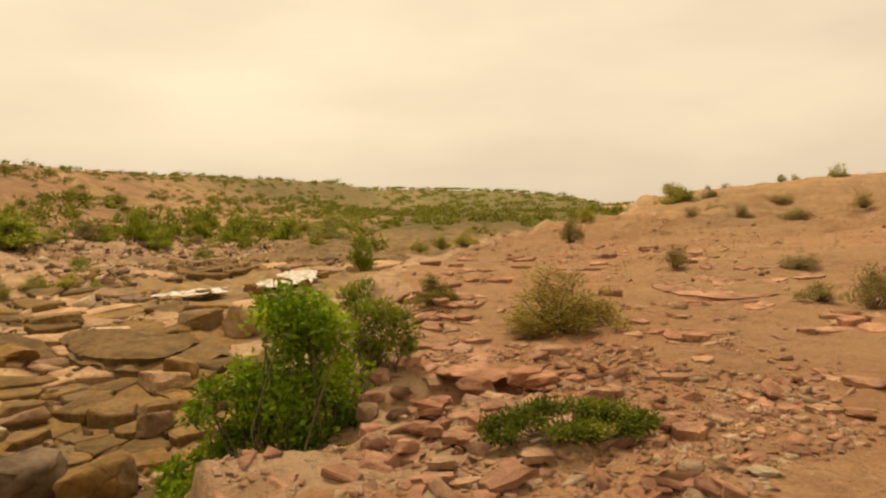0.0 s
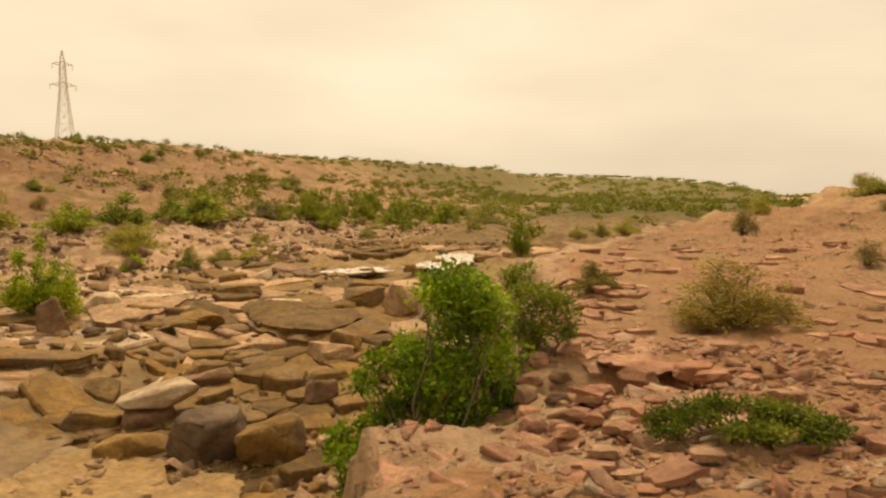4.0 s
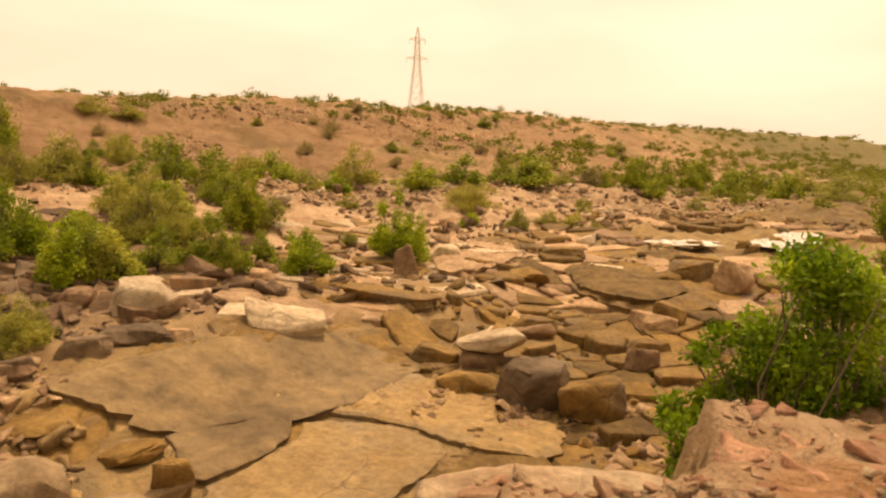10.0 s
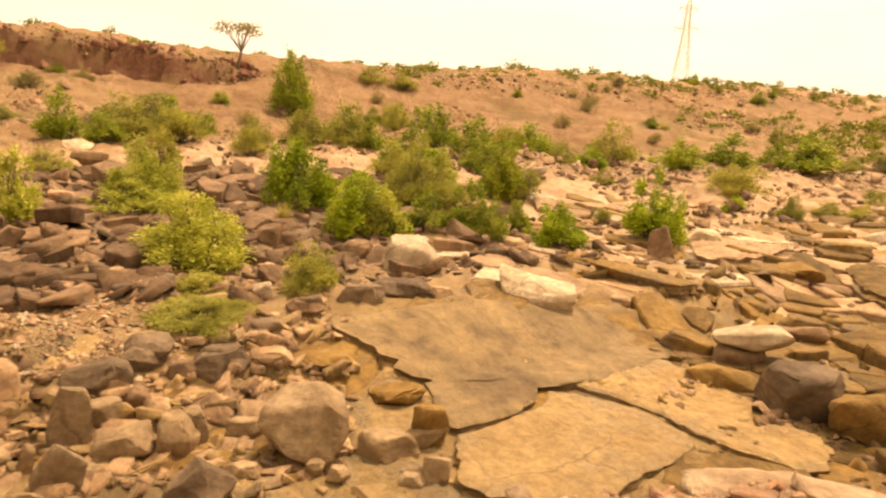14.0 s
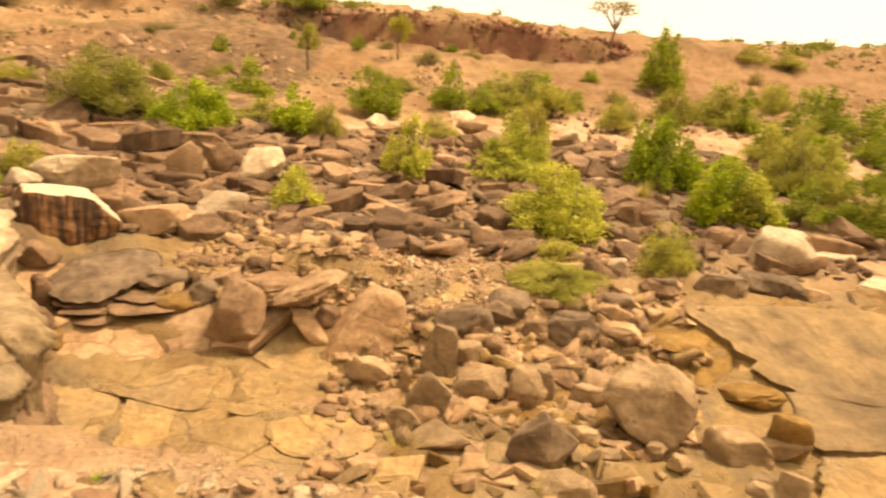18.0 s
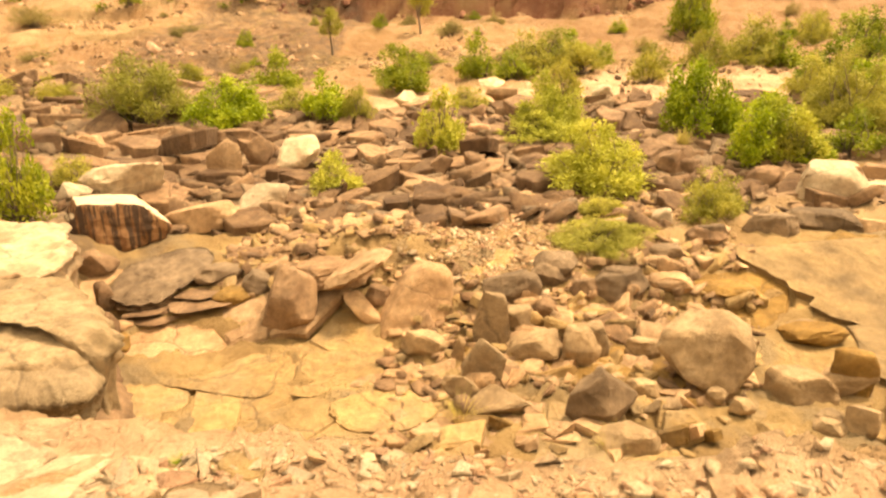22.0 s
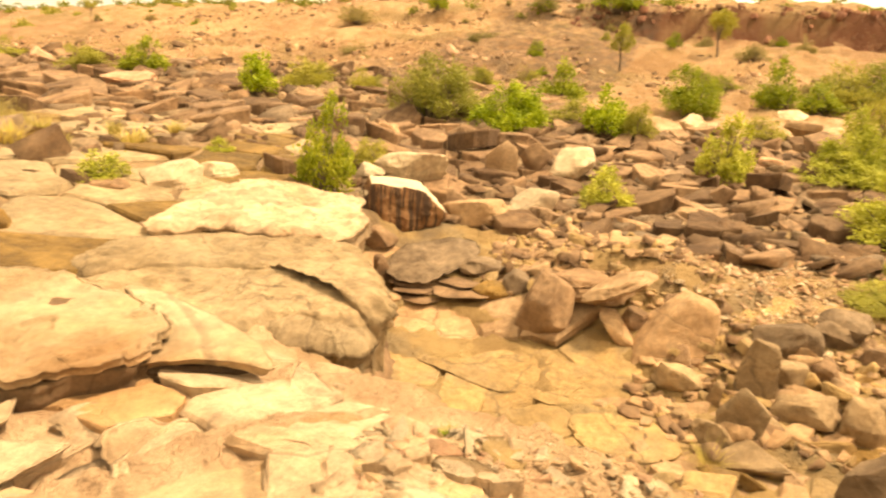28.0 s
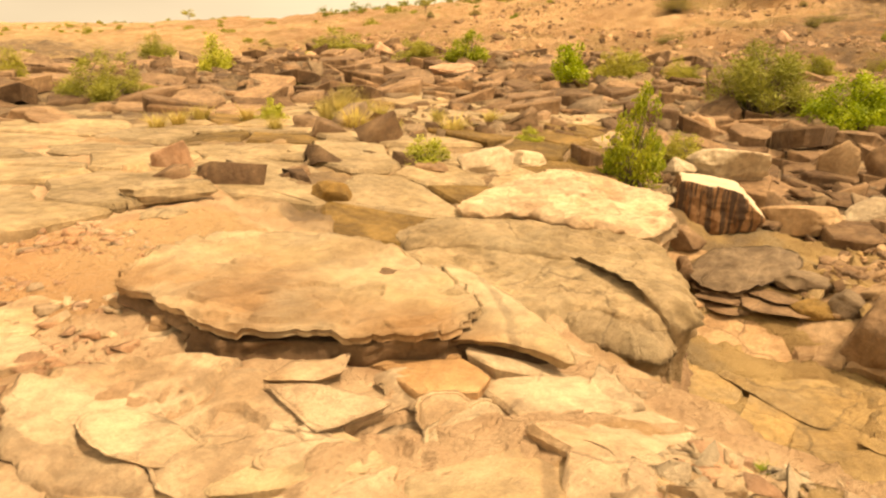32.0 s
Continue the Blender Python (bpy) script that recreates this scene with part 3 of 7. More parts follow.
def broken_stone(seed, boxy=0.6, worn=0.07, extra=5):
    """An angular stone about 2 m across: flat broken faces that meet in slightly worn edges. Returns points and faces."""
    rng = np.random.default_rng(seed)
    if boxy > 0.55:
        # two uneven outlines, one over the other: a broken piece of a layer
        n = int(rng.integers(4, 7))
        turned = rng.uniform(0, 6.28)
        rings = []
        for level, reach in ((-1, rng.uniform(0.8, 1.0)), (rng.uniform(-0.3, 0.3), 1.0), (1, rng.uniform(0.55, 0.9))):
            a = turned + (np.arange(n) + rng.uniform(-0.3, 0.3, n)) * 2 * math.pi / n
            rr = reach * rng.uniform(0.7, 1.05, n)
            flat = np.column_stack([np.cos(a) * rr, np.sin(a) * rr])
            rings.append(np.column_stack([flat, level + flat @ rng.normal(size=2) * 0.22]))
        p = np.concatenate(rings)
        extra = 2
    else:
        p = np.empty((0, 3))
        extra += 9
    q = rng.normal(size=(extra, 3))
    k = 2.0 + 2.5 * boxy
    q = q / (np.sum(np.abs(q) ** k, axis=1) ** (1 / k))[:, None] * rng.uniform(0.75, 1.02, (extra, 1))
    bm = bmesh.new()
    for v in np.concatenate([p, q]):
        bm.verts.new(v)
    out = bmesh.ops.convex_hull(bm, input=bm.verts[:])
    bmesh.ops.delete(bm, geom=list({g for key in ("geom_interior", "geom_unused") for g in out[key] if isinstance(g, bmesh.types.BMVert)}), context="VERTS")
    bmesh.ops.dissolve_limit(bm, angle_limit=radians(17), verts=bm.verts[:], edges=bm.edges[:])
    bmesh.ops.bevel(bm, geom=bm.edges[:], offset=worn, segments=2, profile=0.6, affect="EDGES", clamp_overlap=True)
    bmesh.ops.triangulate(bm, faces=bm.faces[:])
    for length in (0.5, 0.28):
        bmesh.ops.subdivide_edges(bm, edges=[e for e in bm.edges if e.calc_length() > length], cuts=1)
        bmesh.ops.triangulate(bm, faces=bm.faces[:])
    bm.normal_update()
    co = np.array([v.co for v in bm.verts])
    nrm = np.array([v.normal for v in bm.verts])
    faces = [[v.index for v in f.verts] for f in bm.faces]
    bm.free()
    co = co + nrm * (0.06 * noise3(co, 1.5, seed) + 0.03 * noise3(co, 4.5, seed + 5))[:, None]
    lay = value_noise(co[:, 2] * 6 + seed, co[:, 0] * 0.7 + co[:, 1] * 0.6, seed) * 0.035
    co[:, :2] *= (1 + lay)[:, None]
    return co, faces


def turn(co, rz=0.0, rx=0.0, ry=0.0):
    m = np.array(Euler((radians(rx), radians(ry), radians(rz))).to_matrix())
    return co @ m.T


def boulder(x, y, z, width, depth, tall, rz=0.0, lean=0.0, side=0.0, material=None, seed=1, sharp=34.0, boxy=0.5, label="", name="boulder", group="", facets=10):
    """One boulder standing with its foot sunk a little at z; a low value of sharp makes it water-worn."""
    if sharp < 20:
        co, faces = stone_shape(seed, 5 if width > 1.2 else 4, facets, sharp, 0.06, boxy)
    else:
        co, faces = broken_stone(seed, boxy, 5.0 / sharp)
    co = co / (co.max(0) - co.min(0)) * np.array([width, depth, tall])
    co = turn(turn(co, 0, lean, side), rz)
    co = co - [0, 0, co[:, 2].min() + (0.12 if tall > 0.6 else 0.22) * tall]
    me = mesh_of(name, co, faces, material)
    me.set_sharp_from_angle(angle=radians(38))
    ob = new(name, me)
    ob.location = (x, y, z)
    return tagged(ob, label or "weathered sandstone boulder resting on the river bed", "boulder", group)


def wave(n, seed, amount):
    rng = np.random.default_rng(seed)
    a = np.linspace(0, 2 * math.pi, n, endpoint=False)
    return 1 + amount * sum(rng.normal() / k * np.cos(k * a + rng.uniform(0, 6.28)) for k in range(2, 9))


def round_outline(points, n, worn=1):
    """n points round a closed outline, its corners worn off."""
    p = np.array(points, float)
    for _ in range(worn):
        q = np.roll(p, -1, 0)
        p = np.stack([0.78 * p + 0.22 * q, 0.22 * p + 0.78 * q], 1).reshape(-1, 2)
    q = np.roll(p, -1, 0)
    ln = np.hypot(*(q - p).T)
    s = np.concatenate([[0], np.cumsum(ln)])
    at = np.linspace(0, s[-1], n, endpoint=False)
    k = np.clip(np.searchsorted(s, at, "right") - 1, 0, len(p) - 1)
    u = (at - s[k]) / np.maximum(ln[k], 1e-9)
    return p[k] + (q[k] - p[k]) * u[:, None]


def slab(points, z, thick, tilt=(0.0, 0.0), material=None, seed=1, rough=0.03, undercut=0.12, label="", name="rock_slab", dome=0.0, n=72, rings=14, group="", worn=2, ledges=0.0, follow=0.0, soft_rim=0.0):
    """A great slab: an outline in plan, a rough top at about z that slopes by tilt (rise per metre in x and y), a worn rim and an undercut side."""
    o = round_outline(points, n, worn)
    c = o.mean(0)
    rng = np.random.default_rng(seed)
    jag = 1 + 0.02 * np.convolve(np.tile(rng.normal(size=n), 3), np.ones(2) / 2, "same")[n:2 * n]
    o = c + (o - c) * jag[:, None]
    co, faces = [], []

    def top(p):
        zz = z + tilt[0] * (p[:, 0] - c[0]) + tilt[1] * (p[:, 1] - c[1])
        if follow:
            zz = zz + follow * (height(p[:, 0], p[:, 1], False) - float(height(c[0], c[1], False)))
        nz = fbm(p[:, 0] * 1.3, p[:, 1] * 1.3, 5, seed) * rough + fbm(p[:, 0] * 7, p[:, 1] * 7, 3, seed + 9) * rough * 0.25
        zz = zz + nz
        if ledges:
            q = (1.3 * fbm(p[:, 0] * 0.7, p[:, 1] * 0.9, 4, seed + 3) + 0.5 * p[:, 0] + 0.3 * p[:, 1]) * 1.9
            k = np.floor(q)
            zz = zz + ledges * (k + step(0.46, 0.5, q - k) - q)
        return zz
    for k in range(rings):
        u = k / rings
        p = o + (c - o) * u
        lift = dome * (1 - (1 - u) ** 2) - soft_rim * max(0.0, 1 - u / 0.28) ** 2
        co.append(np.column_stack([p, top(p) + lift - (0.02 + 0.02 * thick if k == 0 else 0)]))
    drops = (0.06, 0.14, 0.24, 0.36, 0.5, 0.66, 0.82, 1.0)
    sides = []
    for q, dr in enumerate(drops):
        ins = undercut * dr + 0.17 * min(thick, 0.8) * fbm(o[:, 0] * 1.8, o[:, 1] * 1.8 + dr * 3, 4, seed + 31) + 0.04 * min(thick, 0.8) * math.sin(q * 2.6 + seed) - (0.02 if q == 0 else 0)
        dirs = (c - o) / np.maximum(np.hypot(*(c - o).T), 1e-6)[:, None]
        p = o + dirs * ins[:, None]
        sides.append(np.column_stack([p, top(o) - soft_rim - dr * thick]))
    rows_ = sides[::-1] + co
    all_co = np.concatenate(rows_ + [np.array([[c[0], c[1], float(top(c[None, :])[0]) + dome]])])
    m = len(rows_)
    for k in range(m - 1):
        for i in range(n):
            j = (i + 1) % n
            faces.append((k * n + i, k * n + j, (k + 1) * n + j, (k + 1) * n + i))
    for i in range(n):
        faces.append(((m - 1) * n + i, (m - 1) * n + (i + 1) % n, m * n))
    base = np.array([c[0], c[1], z - thick])
    area = 0.5 * np.sum(o[:, 0] * np.roll(o[:, 1], -1) - np.roll(o[:, 0], -1) * o[:, 1])
    if area < 0:
        faces = [f[::-1] for f in faces]
    ob = new(name, mesh_of(name, all_co - base, faces, material))
    ob.location = base
    return tagged(ob, label or "broad flat sandstone slab with a worn rim", "rock slab", group)


# ---- plants ----
def leaf_cloud(rng, clumps, count, size, thin=0.45, up=0.3):
    """Rhombic leaves, folded along the midrib, spread over the outer parts of the clumps (x, y, z, rx, ry, rz of each)."""
    cl = np.array(clumps, float)
    w = (cl[:, 3] * cl[:, 4] * cl[:, 5]) ** 0.67
    k = rng.choice(len(cl), count, p=w / w.sum())
    d = rng.normal(size=(count, 3))
    d /= np.linalg.norm(d, axis=1)[:, None]
    rad = rng.uniform(0.1, 1.0, count) ** 0.45
    rad *= 1 + 0.3 * np.sin(d[:, 0] * 5 + k * 1.7) * np.cos(d[:, 1] * 6 - k) + 0.22 * rng.normal(size=count)
    rad += 0.5 * (rng.uniform(size=count) < 0.06) * rng.uniform(size=count)
    p = cl[k, :3] + d * cl[k, 3:6] * rad[:, None]
    p[:, 2] = np.maximum(p[:, 2], 0.01)
    a = rng.normal(size=(count, 3)) + [0, 0, up] + 0.6 * d
    a /= np.linalg.norm(a, axis=1)[:, None]
    b = np.cross(a, rng.normal(size=(count, 3)))
    b /= np.linalg.norm(b, axis=1)[:, None]
    s = size * rng.uniform(0.6, 1.35, count)[:, None]
    co = np.stack([p, p + a * s * 0.5 + b * s * thin * 0.5, p + a * s, p + a * s * 0.5 - b * s * thin * 0.5], 1).reshape(-1, 3)
    q = np.arange(count)[:, None] * 4
    return co, np.concatenate([q, q + 1, q + 2, q + 3], 1)


def quads_mesh(name, co, quads, material):
    me = bpy.data.meshes.new(name)
    me.vertices.add(len(co))
    me.vertices.foreach_set("co", co.ravel())
    me.loops.add(quads.size)
    me.loops.foreach_set("vertex_index", quads.ravel().astype(np.int32))
    me.polygons.add(len(quads))
    me.polygons.foreach_set("loop_start", (np.arange(len(quads)) * quads.shape[1]).astype(np.int32))
    me.update(calc_edges=True)
    me.materials.append(material)
    return me


def tube(co, faces, path, radii, sides=6):
    """Adds a tapering stem along a path of points."""
    base = len(co)
    p = np.array(path, float)
    for k in range(len(p)):
        ahead = p[min(k + 1, len(p) - 1)] - p[max(k - 1, 0)]
        ahead /= max(np.linalg.norm(ahead), 1e-9)
        u = np.cross(ahead, (0.31, 0.9, 0.2))
        u /= np.linalg.norm(u)
        v = np.cross(ahead, u)
        for i in range(sides):
            a = 2 * math.pi * i / sides
            co.append(p[k] + radii[k] * (u * math.cos(a) + v * math.sin(a)))
    for k in range(len(p) - 1):
        for i in range(sides):
            j = (i + 1) % sides
            faces.append((base + k * sides + i, base + k * sides + j, base + (k + 1) * sides + j, base + (k + 1) * sides + i))


def stems(rng, clumps, thick):
    co, faces = [], []
    for c in clumps:
        for _ in range(1):
            end = np.array(c[:3]) + rng.normal(size=3) * np.array(c[3:6]) * 0.45
            end[2] = max(end[2], 0.05)
            start = np.array([rng.normal() * 0.06 * 1, rng.normal() * 0.06, -0.05])
            mid = start * 0.5 + end * 0.5 + rng.normal(size=3) * 0.08 * np.linalg.norm(end) + [0, 0, 0.1 * end[2]]
            tube(co, faces, [start, mid, end], [thick, thick * 0.65, thick * 0.2], 3)
    return co, faces


PLANTS = {}


def plant_parts(name, clumps, count, size, leaf_mat, seed, thick=0.02, thin=0.45, up=0.3, crown="crown", label="", category="shrub"):
    rng = np.random.default_rng(seed)
    root = new(name)
    co, faces = stems(rng, clumps, thick)
    st = new("stem", mesh_of("stem", co, faces, M_WOOD))
    st.parent = root
    co, quads = leaf_cloud(rng, clumps, count, size, thin, up)
    cr = new(crown, quads_mesh(crown, co, quads, leaf_mat))
    cr.parent = root
    return tagged(root, label, category)


def ring_clumps(rng, n, w, h, low=0.35, r0=0.36, shoots=True):
    """Sprays of growth that make up an uneven dome about w wide and h high, with a few shoots above it."""
    out = []
    for k in range(n):
        a, q = rng.uniform(0, 6.28), rng.uniform(0.02, 1) ** 0.6
        rr = r0 * rng.uniform(0.4, 1.1)
        roof = math.sqrt(1.02 - q * q) * (0.72 + 0.2 * math.sin(a * 2 + n) + 0.1 * rng.normal())
        zz = h * (low * 0.55 + max(roof - low * 0.55 - 0.12, 0.05) * rng.uniform(0, 1) ** 0.6)
        out.append((0.5 * w * q * (1 - 0.5 * rr) * math.cos(a), 0.5 * w * q * (1 - 0.5 * rr) * math.sin(a), zz, rr * w * 0.4, rr * w * 0.4, rr * h * 0.52))
    for k in range(max(3, n // 4) if shoots else 0):
        a, q = rng.uniform(0, 6.28), rng.uniform(0, 0.8)
        out.append((0.5 * w * q * math.cos(a), 0.5 * w * q * math.sin(a), h * rng.uniform(0.5, 0.86) * math.sqrt(1.1 - q * q), 0.07 * w, 0.07 * w, 0.13 * h))
    return out


SHAPES = {
    # kind: (clumps, lowest share, clump size, leaves, leaf length, leaf slimness, leaf material)
    "leafy": (26, 0.2, 0.36, 11000, 0.04, 0.5, L_BRIGHT),
    "deep": (28, 0.22, 0.37, 11000, 0.038, 0.45, L_DEEP),
    "feather": (34, 0.28, 0.33, 12000, 0.046, 0.2, L_OLIVE),
    "lime": (28, 0.22, 0.34, 11000, 0.038, 0.45, L_LIME),
    "thorn": (40, 0.2, 0.34, 15000, 0.042, 0.24, L_THORN),
    "faded": (26, 0.24, 0.35, 8000, 0.06, 0.14, L_FADED),
}


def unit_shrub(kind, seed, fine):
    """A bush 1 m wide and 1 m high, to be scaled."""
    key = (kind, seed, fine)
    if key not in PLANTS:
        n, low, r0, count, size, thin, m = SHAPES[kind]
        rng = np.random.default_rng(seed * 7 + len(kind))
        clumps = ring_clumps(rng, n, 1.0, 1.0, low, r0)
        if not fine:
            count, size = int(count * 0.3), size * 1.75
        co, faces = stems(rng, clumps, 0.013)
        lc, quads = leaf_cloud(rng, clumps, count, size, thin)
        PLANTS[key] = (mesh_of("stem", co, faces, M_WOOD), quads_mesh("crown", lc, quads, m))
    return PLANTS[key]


WORDS = {
    "leafy": "bright green leafy shrub growing among river stones",
    "deep": "dense deep green shrub on the rocky bank",
    "feather": "olive green feathery thorn bush with thin stems",
    "lime": "yellow-green leafy shrub growing between rocks",
    "faded": "faded dry olive bush on stony soil",
    "thorn": "dense brownish-olive thorn bush on stony soil",
}


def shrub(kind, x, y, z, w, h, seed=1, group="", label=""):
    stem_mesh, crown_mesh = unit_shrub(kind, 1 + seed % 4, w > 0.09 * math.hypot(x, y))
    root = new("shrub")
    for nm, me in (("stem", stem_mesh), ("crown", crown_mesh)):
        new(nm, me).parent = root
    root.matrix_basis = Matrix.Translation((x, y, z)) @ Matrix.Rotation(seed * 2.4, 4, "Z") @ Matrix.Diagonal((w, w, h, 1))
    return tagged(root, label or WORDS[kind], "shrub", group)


def tussock(x, y, z, w, h, seed=1, material=None, label="", blade=0.008):
    """A tuft of grass blades bending outwards."""
    rng = np.random.default_rng(seed)
    n = 170
    a, q = rng.uniform(0, 6.28, n), rng.uniform(0, 1, n) ** 0.7
    foot = np.column_stack([np.cos(a) * q * w * 0.22, np.sin(a) * q * w * 0.22, np.zeros(n) - 0.02])
    out = np.column_stack([np.cos(a), np.sin(a), np.zeros(n)]) + rng.normal(size=(n, 3)) * 0.3
    hh = h * rng.uniform(0.5, 1.05, n)
    mid = foot + out * (w * 0.12) + np.column_stack([np.zeros(n), np.zeros(n), hh * 0.6])
    tip = foot + out * (w * 0.38 * (0.4 + q))[:, None] + np.column_stack([np.zeros(n), np.zeros(n), hh])
    s = np.cross(out, (0, 0, 1)) * blade
    co = np.stack([foot - s, foot + s, mid + s * 0.8, mid - s * 0.8, tip], 1).reshape(-1, 3)
    b = np.arange(n)[:, None] * 5
    faces = [tuple(f) for f in np.concatenate([b, b + 1, b + 2, b + 3], 1)] + [tuple(f) for f in np.concatenate([b + 3, b + 2, b + 4], 1)]
    ob = new("grass_tussock", mesh_of("grass_tussock", co, faces, material or L_DRY, False))
    ob.location = (x, y, z)
    return tagged(ob, label or "small tuft of dry yellow grass between stones", "grass")


def small_tree(x, y, z, h, w, seed=1, flat=False, kind="olive", label=""):
    """A thin trunk that forks into limbs under a loose crown; flat: an umbrella crown with bare limbs."""
    rng = np.random.default_rng(seed)
    root = new("tree")
    root.location = (x, y, z)
    co, faces = [], []
    fork = np.array([0.04 * h * rng.normal(), 0.04 * h * rng.normal(), h * (0.5 if flat else 0.38)])
    tube(co, faces, [(0, 0, -0.1), fork * [0.6, 0.2, 0.5], fork], [0.032 * h, 0.025 * h, 0.02 * h], 8)
    clumps = []
    for k in range(9 if flat else 7):
        a = k * 2.4 + rng.uniform(-0.3, 0.3)
        q = rng.uniform(0.35, 1.0)
        end = np.array([math.cos(a) * w * 0.42 * q, math.sin(a) * w * 0.42 * q, h * (rng.uniform(0.82, 0.95) if flat else rng.uniform(0.5, 0.88))])
        mid = fork * 0.45 + end * 0.55 + [0, 0, (0.03 if flat else 0.05) * h]
        tube(co, faces, [fork, mid, end], [0.015 * h, 0.009 * h, 0.003 * h], 6)
        clumps.append((*end, w * 0.19, w * 0.19, h * (0.05 if flat else 0.14)))
    limbs = new("trunk", mesh_of("trunk", co, faces, M_WOOD))
    limbs.parent = root
    lc, quads = leaf_cloud(rng, clumps, 900 if flat else 2600, 0.05 * h, 0.35)
    crown = new("crown", quads_mesh("crown", lc, quads, {"olive": L_OLIVE, "deep": L_DEEP, "faded": L_FADED}[kind]))
    crown.parent = root
    return tagged(root, label or "small thorn tree with a thin trunk and loose crown", "tree")


# ---- stones in numbers ----
def chip(rng, n=5, flat=0.35, long=1.0):
    """A small flat stone about 1 m across, 3 n triangles."""
    co, _ = prism(rng, n, flat, long)
    f = []
    for i in range(n):
        j = (i + 1) % n
        f += [(i, j, n + j, n + i), (n + i, n + j, 2 * n)]
    return np.concatenate([co[:n], co[2 * n:3 * n] * [1.1, 1.1, 1.0], co[3 * n:]]), f


def prism(rng, n=6, flat=0.35, long=1.0):
    """A flat angular stone about 1 m across, 5 n triangles: its points and faces."""
    a = np.sort(rng.uniform(0, 2 * math.pi, n) * 0.35 + np.arange(n) * 2 * math.pi / n * 1.0)
    rr = rng.uniform(0.36, 0.56, n)
    p = np.column_stack([np.cos(a) * rr * long, np.sin(a) * rr])
    t = flat * rng.uniform(0.7, 1.3)
    sl = rng.normal(size=2) * 0.18
    low = np.column_stack([p * rng.uniform(0.75, 1.05, (n, 1)), np.full(n, -0.5 * t)])
    mid = np.column_stack([p, 0.28 * t + p @ sl])
    top = np.column_stack([p * rng.uniform(0.72, 0.9, (n, 1)), 0.5 * t + p @ sl])
    cen = np.array([[0, 0, 0.52 * t]])
    co = np.concatenate([low, mid, top, cen])
    f = []
    for i in range(n):
        j = (i + 1) % n
        f += [(i, j, n + j, n + i), (n + i, n + j, 2 * n + j, 2 * n + i), (2 * n + i, 2 * n + j, 3 * n)]
    return co, f


def strew(name, count, spots, sizes, materials, label, seed, flat=0.35, sink=0.3, long=1.25, lean=14, small=False):
    """Many loose stones joined into one mesh of stuff; spots: x, y of each."""
    rng = np.random.default_rng(seed)
    shapes = [(chip if small else prism)(rng, int(rng.integers(4 if small else 5, 6 if small else 8)), flat, long) for _ in range(40)]
    co, loops, starts, mats, base = [], [], [], [], 0
    z = height(spots[:, 0], spots[:, 1])
    total = 0
    for k in range(count):
        c, f = shapes[int(rng.integers(0, 40))]
        s = sizes[k]
        q = turn(c * s, float(rng.uniform(0, 360)), float(rng.normal() * lean), float(rng.normal() * lean))
        co.append(q + [spots[k, 0], spots[k, 1], z[k] + s * flat * (0.5 - sink)])
        m = int(rng.integers(0, len(materials)))
        for g in f:
            starts.append(total)
            loops.extend(base + i for i in g)
            total += len(g)
            mats.append(m)
        base += len(c)
    me = bpy.data.meshes.new(name)
    co = np.concatenate(co)
    me.vertices.add(len(co))
    me.vertices.foreach_set("co", co.ravel())
    me.loops.add(total)
    me.loops.foreach_set("vertex_index", np.array(loops, np.int32))
    me.polygons.add(len(starts))
    me.polygons.foreach_set("loop_start", np.array(starts, np.int32))
    for m in materials:
        me.materials.append(m)
    me.polygons.foreach_set("material_index", np.array(mats, np.int32))
    me.update(calc_edges=True)
    return tagged(new(name, me), label, "stones", kind="stuff")

# ---- the single boulders and stones ----
boulder(-7.05, 2.08, -2.07, 0.96, 0.8, 0.82, 67, 0, 10, M_DUSTY, 11, sharp=18, boxy=0.62, facets=6, label="big grey-brown boulder, worn round, among rubble")
boulder(-6.35, 0.80, -2.05, 0.70, 0.48, 0.50, 76, 0, -22, M_GREY, 12, boxy=0.9, label="dark split block leaning on tan stones")
boulder(-5.98, 2.82, -2.07, 0.30, 0.23, 0.17, 44, 0, 0, M_DUSTY, 13, boxy=0.8, label="tan sandstone block lying among loose stones")
boulder(-5.90, 3.06, -2.07, 0.29, 0.22, 0.38, 49, 0, 0, M_DUSTY, 14, boxy=0.6, label="tan sandstone block lying among loose stones")
boulder(-5.93, 0.97, -2.07, 0.61, 0.47, 0.25, 74, 0, 0, M_DUSTY, 15, sharp=12, label="tan sandstone block lying among loose stones")
boulder(-11.86, 5.96, -1.28, 1.20, 0.92, 0.73, 60, 0, 0, M_PALE, 16, sharp=12, boxy=0.3, label="pale cream boulder with a rusty scar, worn round")
boulder(-11.69, 6.19, -1.29, 0.34, 0.26, 0.63, 73, 0, 0, M_BROWN, 17, label="brown sandstone block lying on the river bed")
boulder(-10.18, 4.20, -1.40, 0.60, 0.46, 0.37, 55, 0, 0, M_GREY, 18, boxy=0.7, label="dark grey-brown weathered boulder among rubble")
boulder(-10.36, 5.01, -1.39, 1.09, 0.52, 0.37, 58, 0, 0, M_GREY, 19, boxy=0.9, name="rock_slab", label="dark grey-brown weathered boulder among rubble")
boulder(-10.04, 3.15, -1.41, 0.58, 0.45, 0.25, 74, 0, 0, M_BROWN, 20, boxy=0.8, label="brown sandstone block lying on the river bed")
boulder(-12.80, 5.25, -1.21, 0.63, 0.48, 0.39, 77, 0, 0, M_BROWN, 21, boxy=0.6, label="brown sandstone block lying on the river bed")
boulder(-13.82, 3.81, -1.12, 0.64, 0.49, 0.54, 61, 0, 0, M_BROWN, 22, boxy=0.6, label="brown sandstone block lying on the river bed")
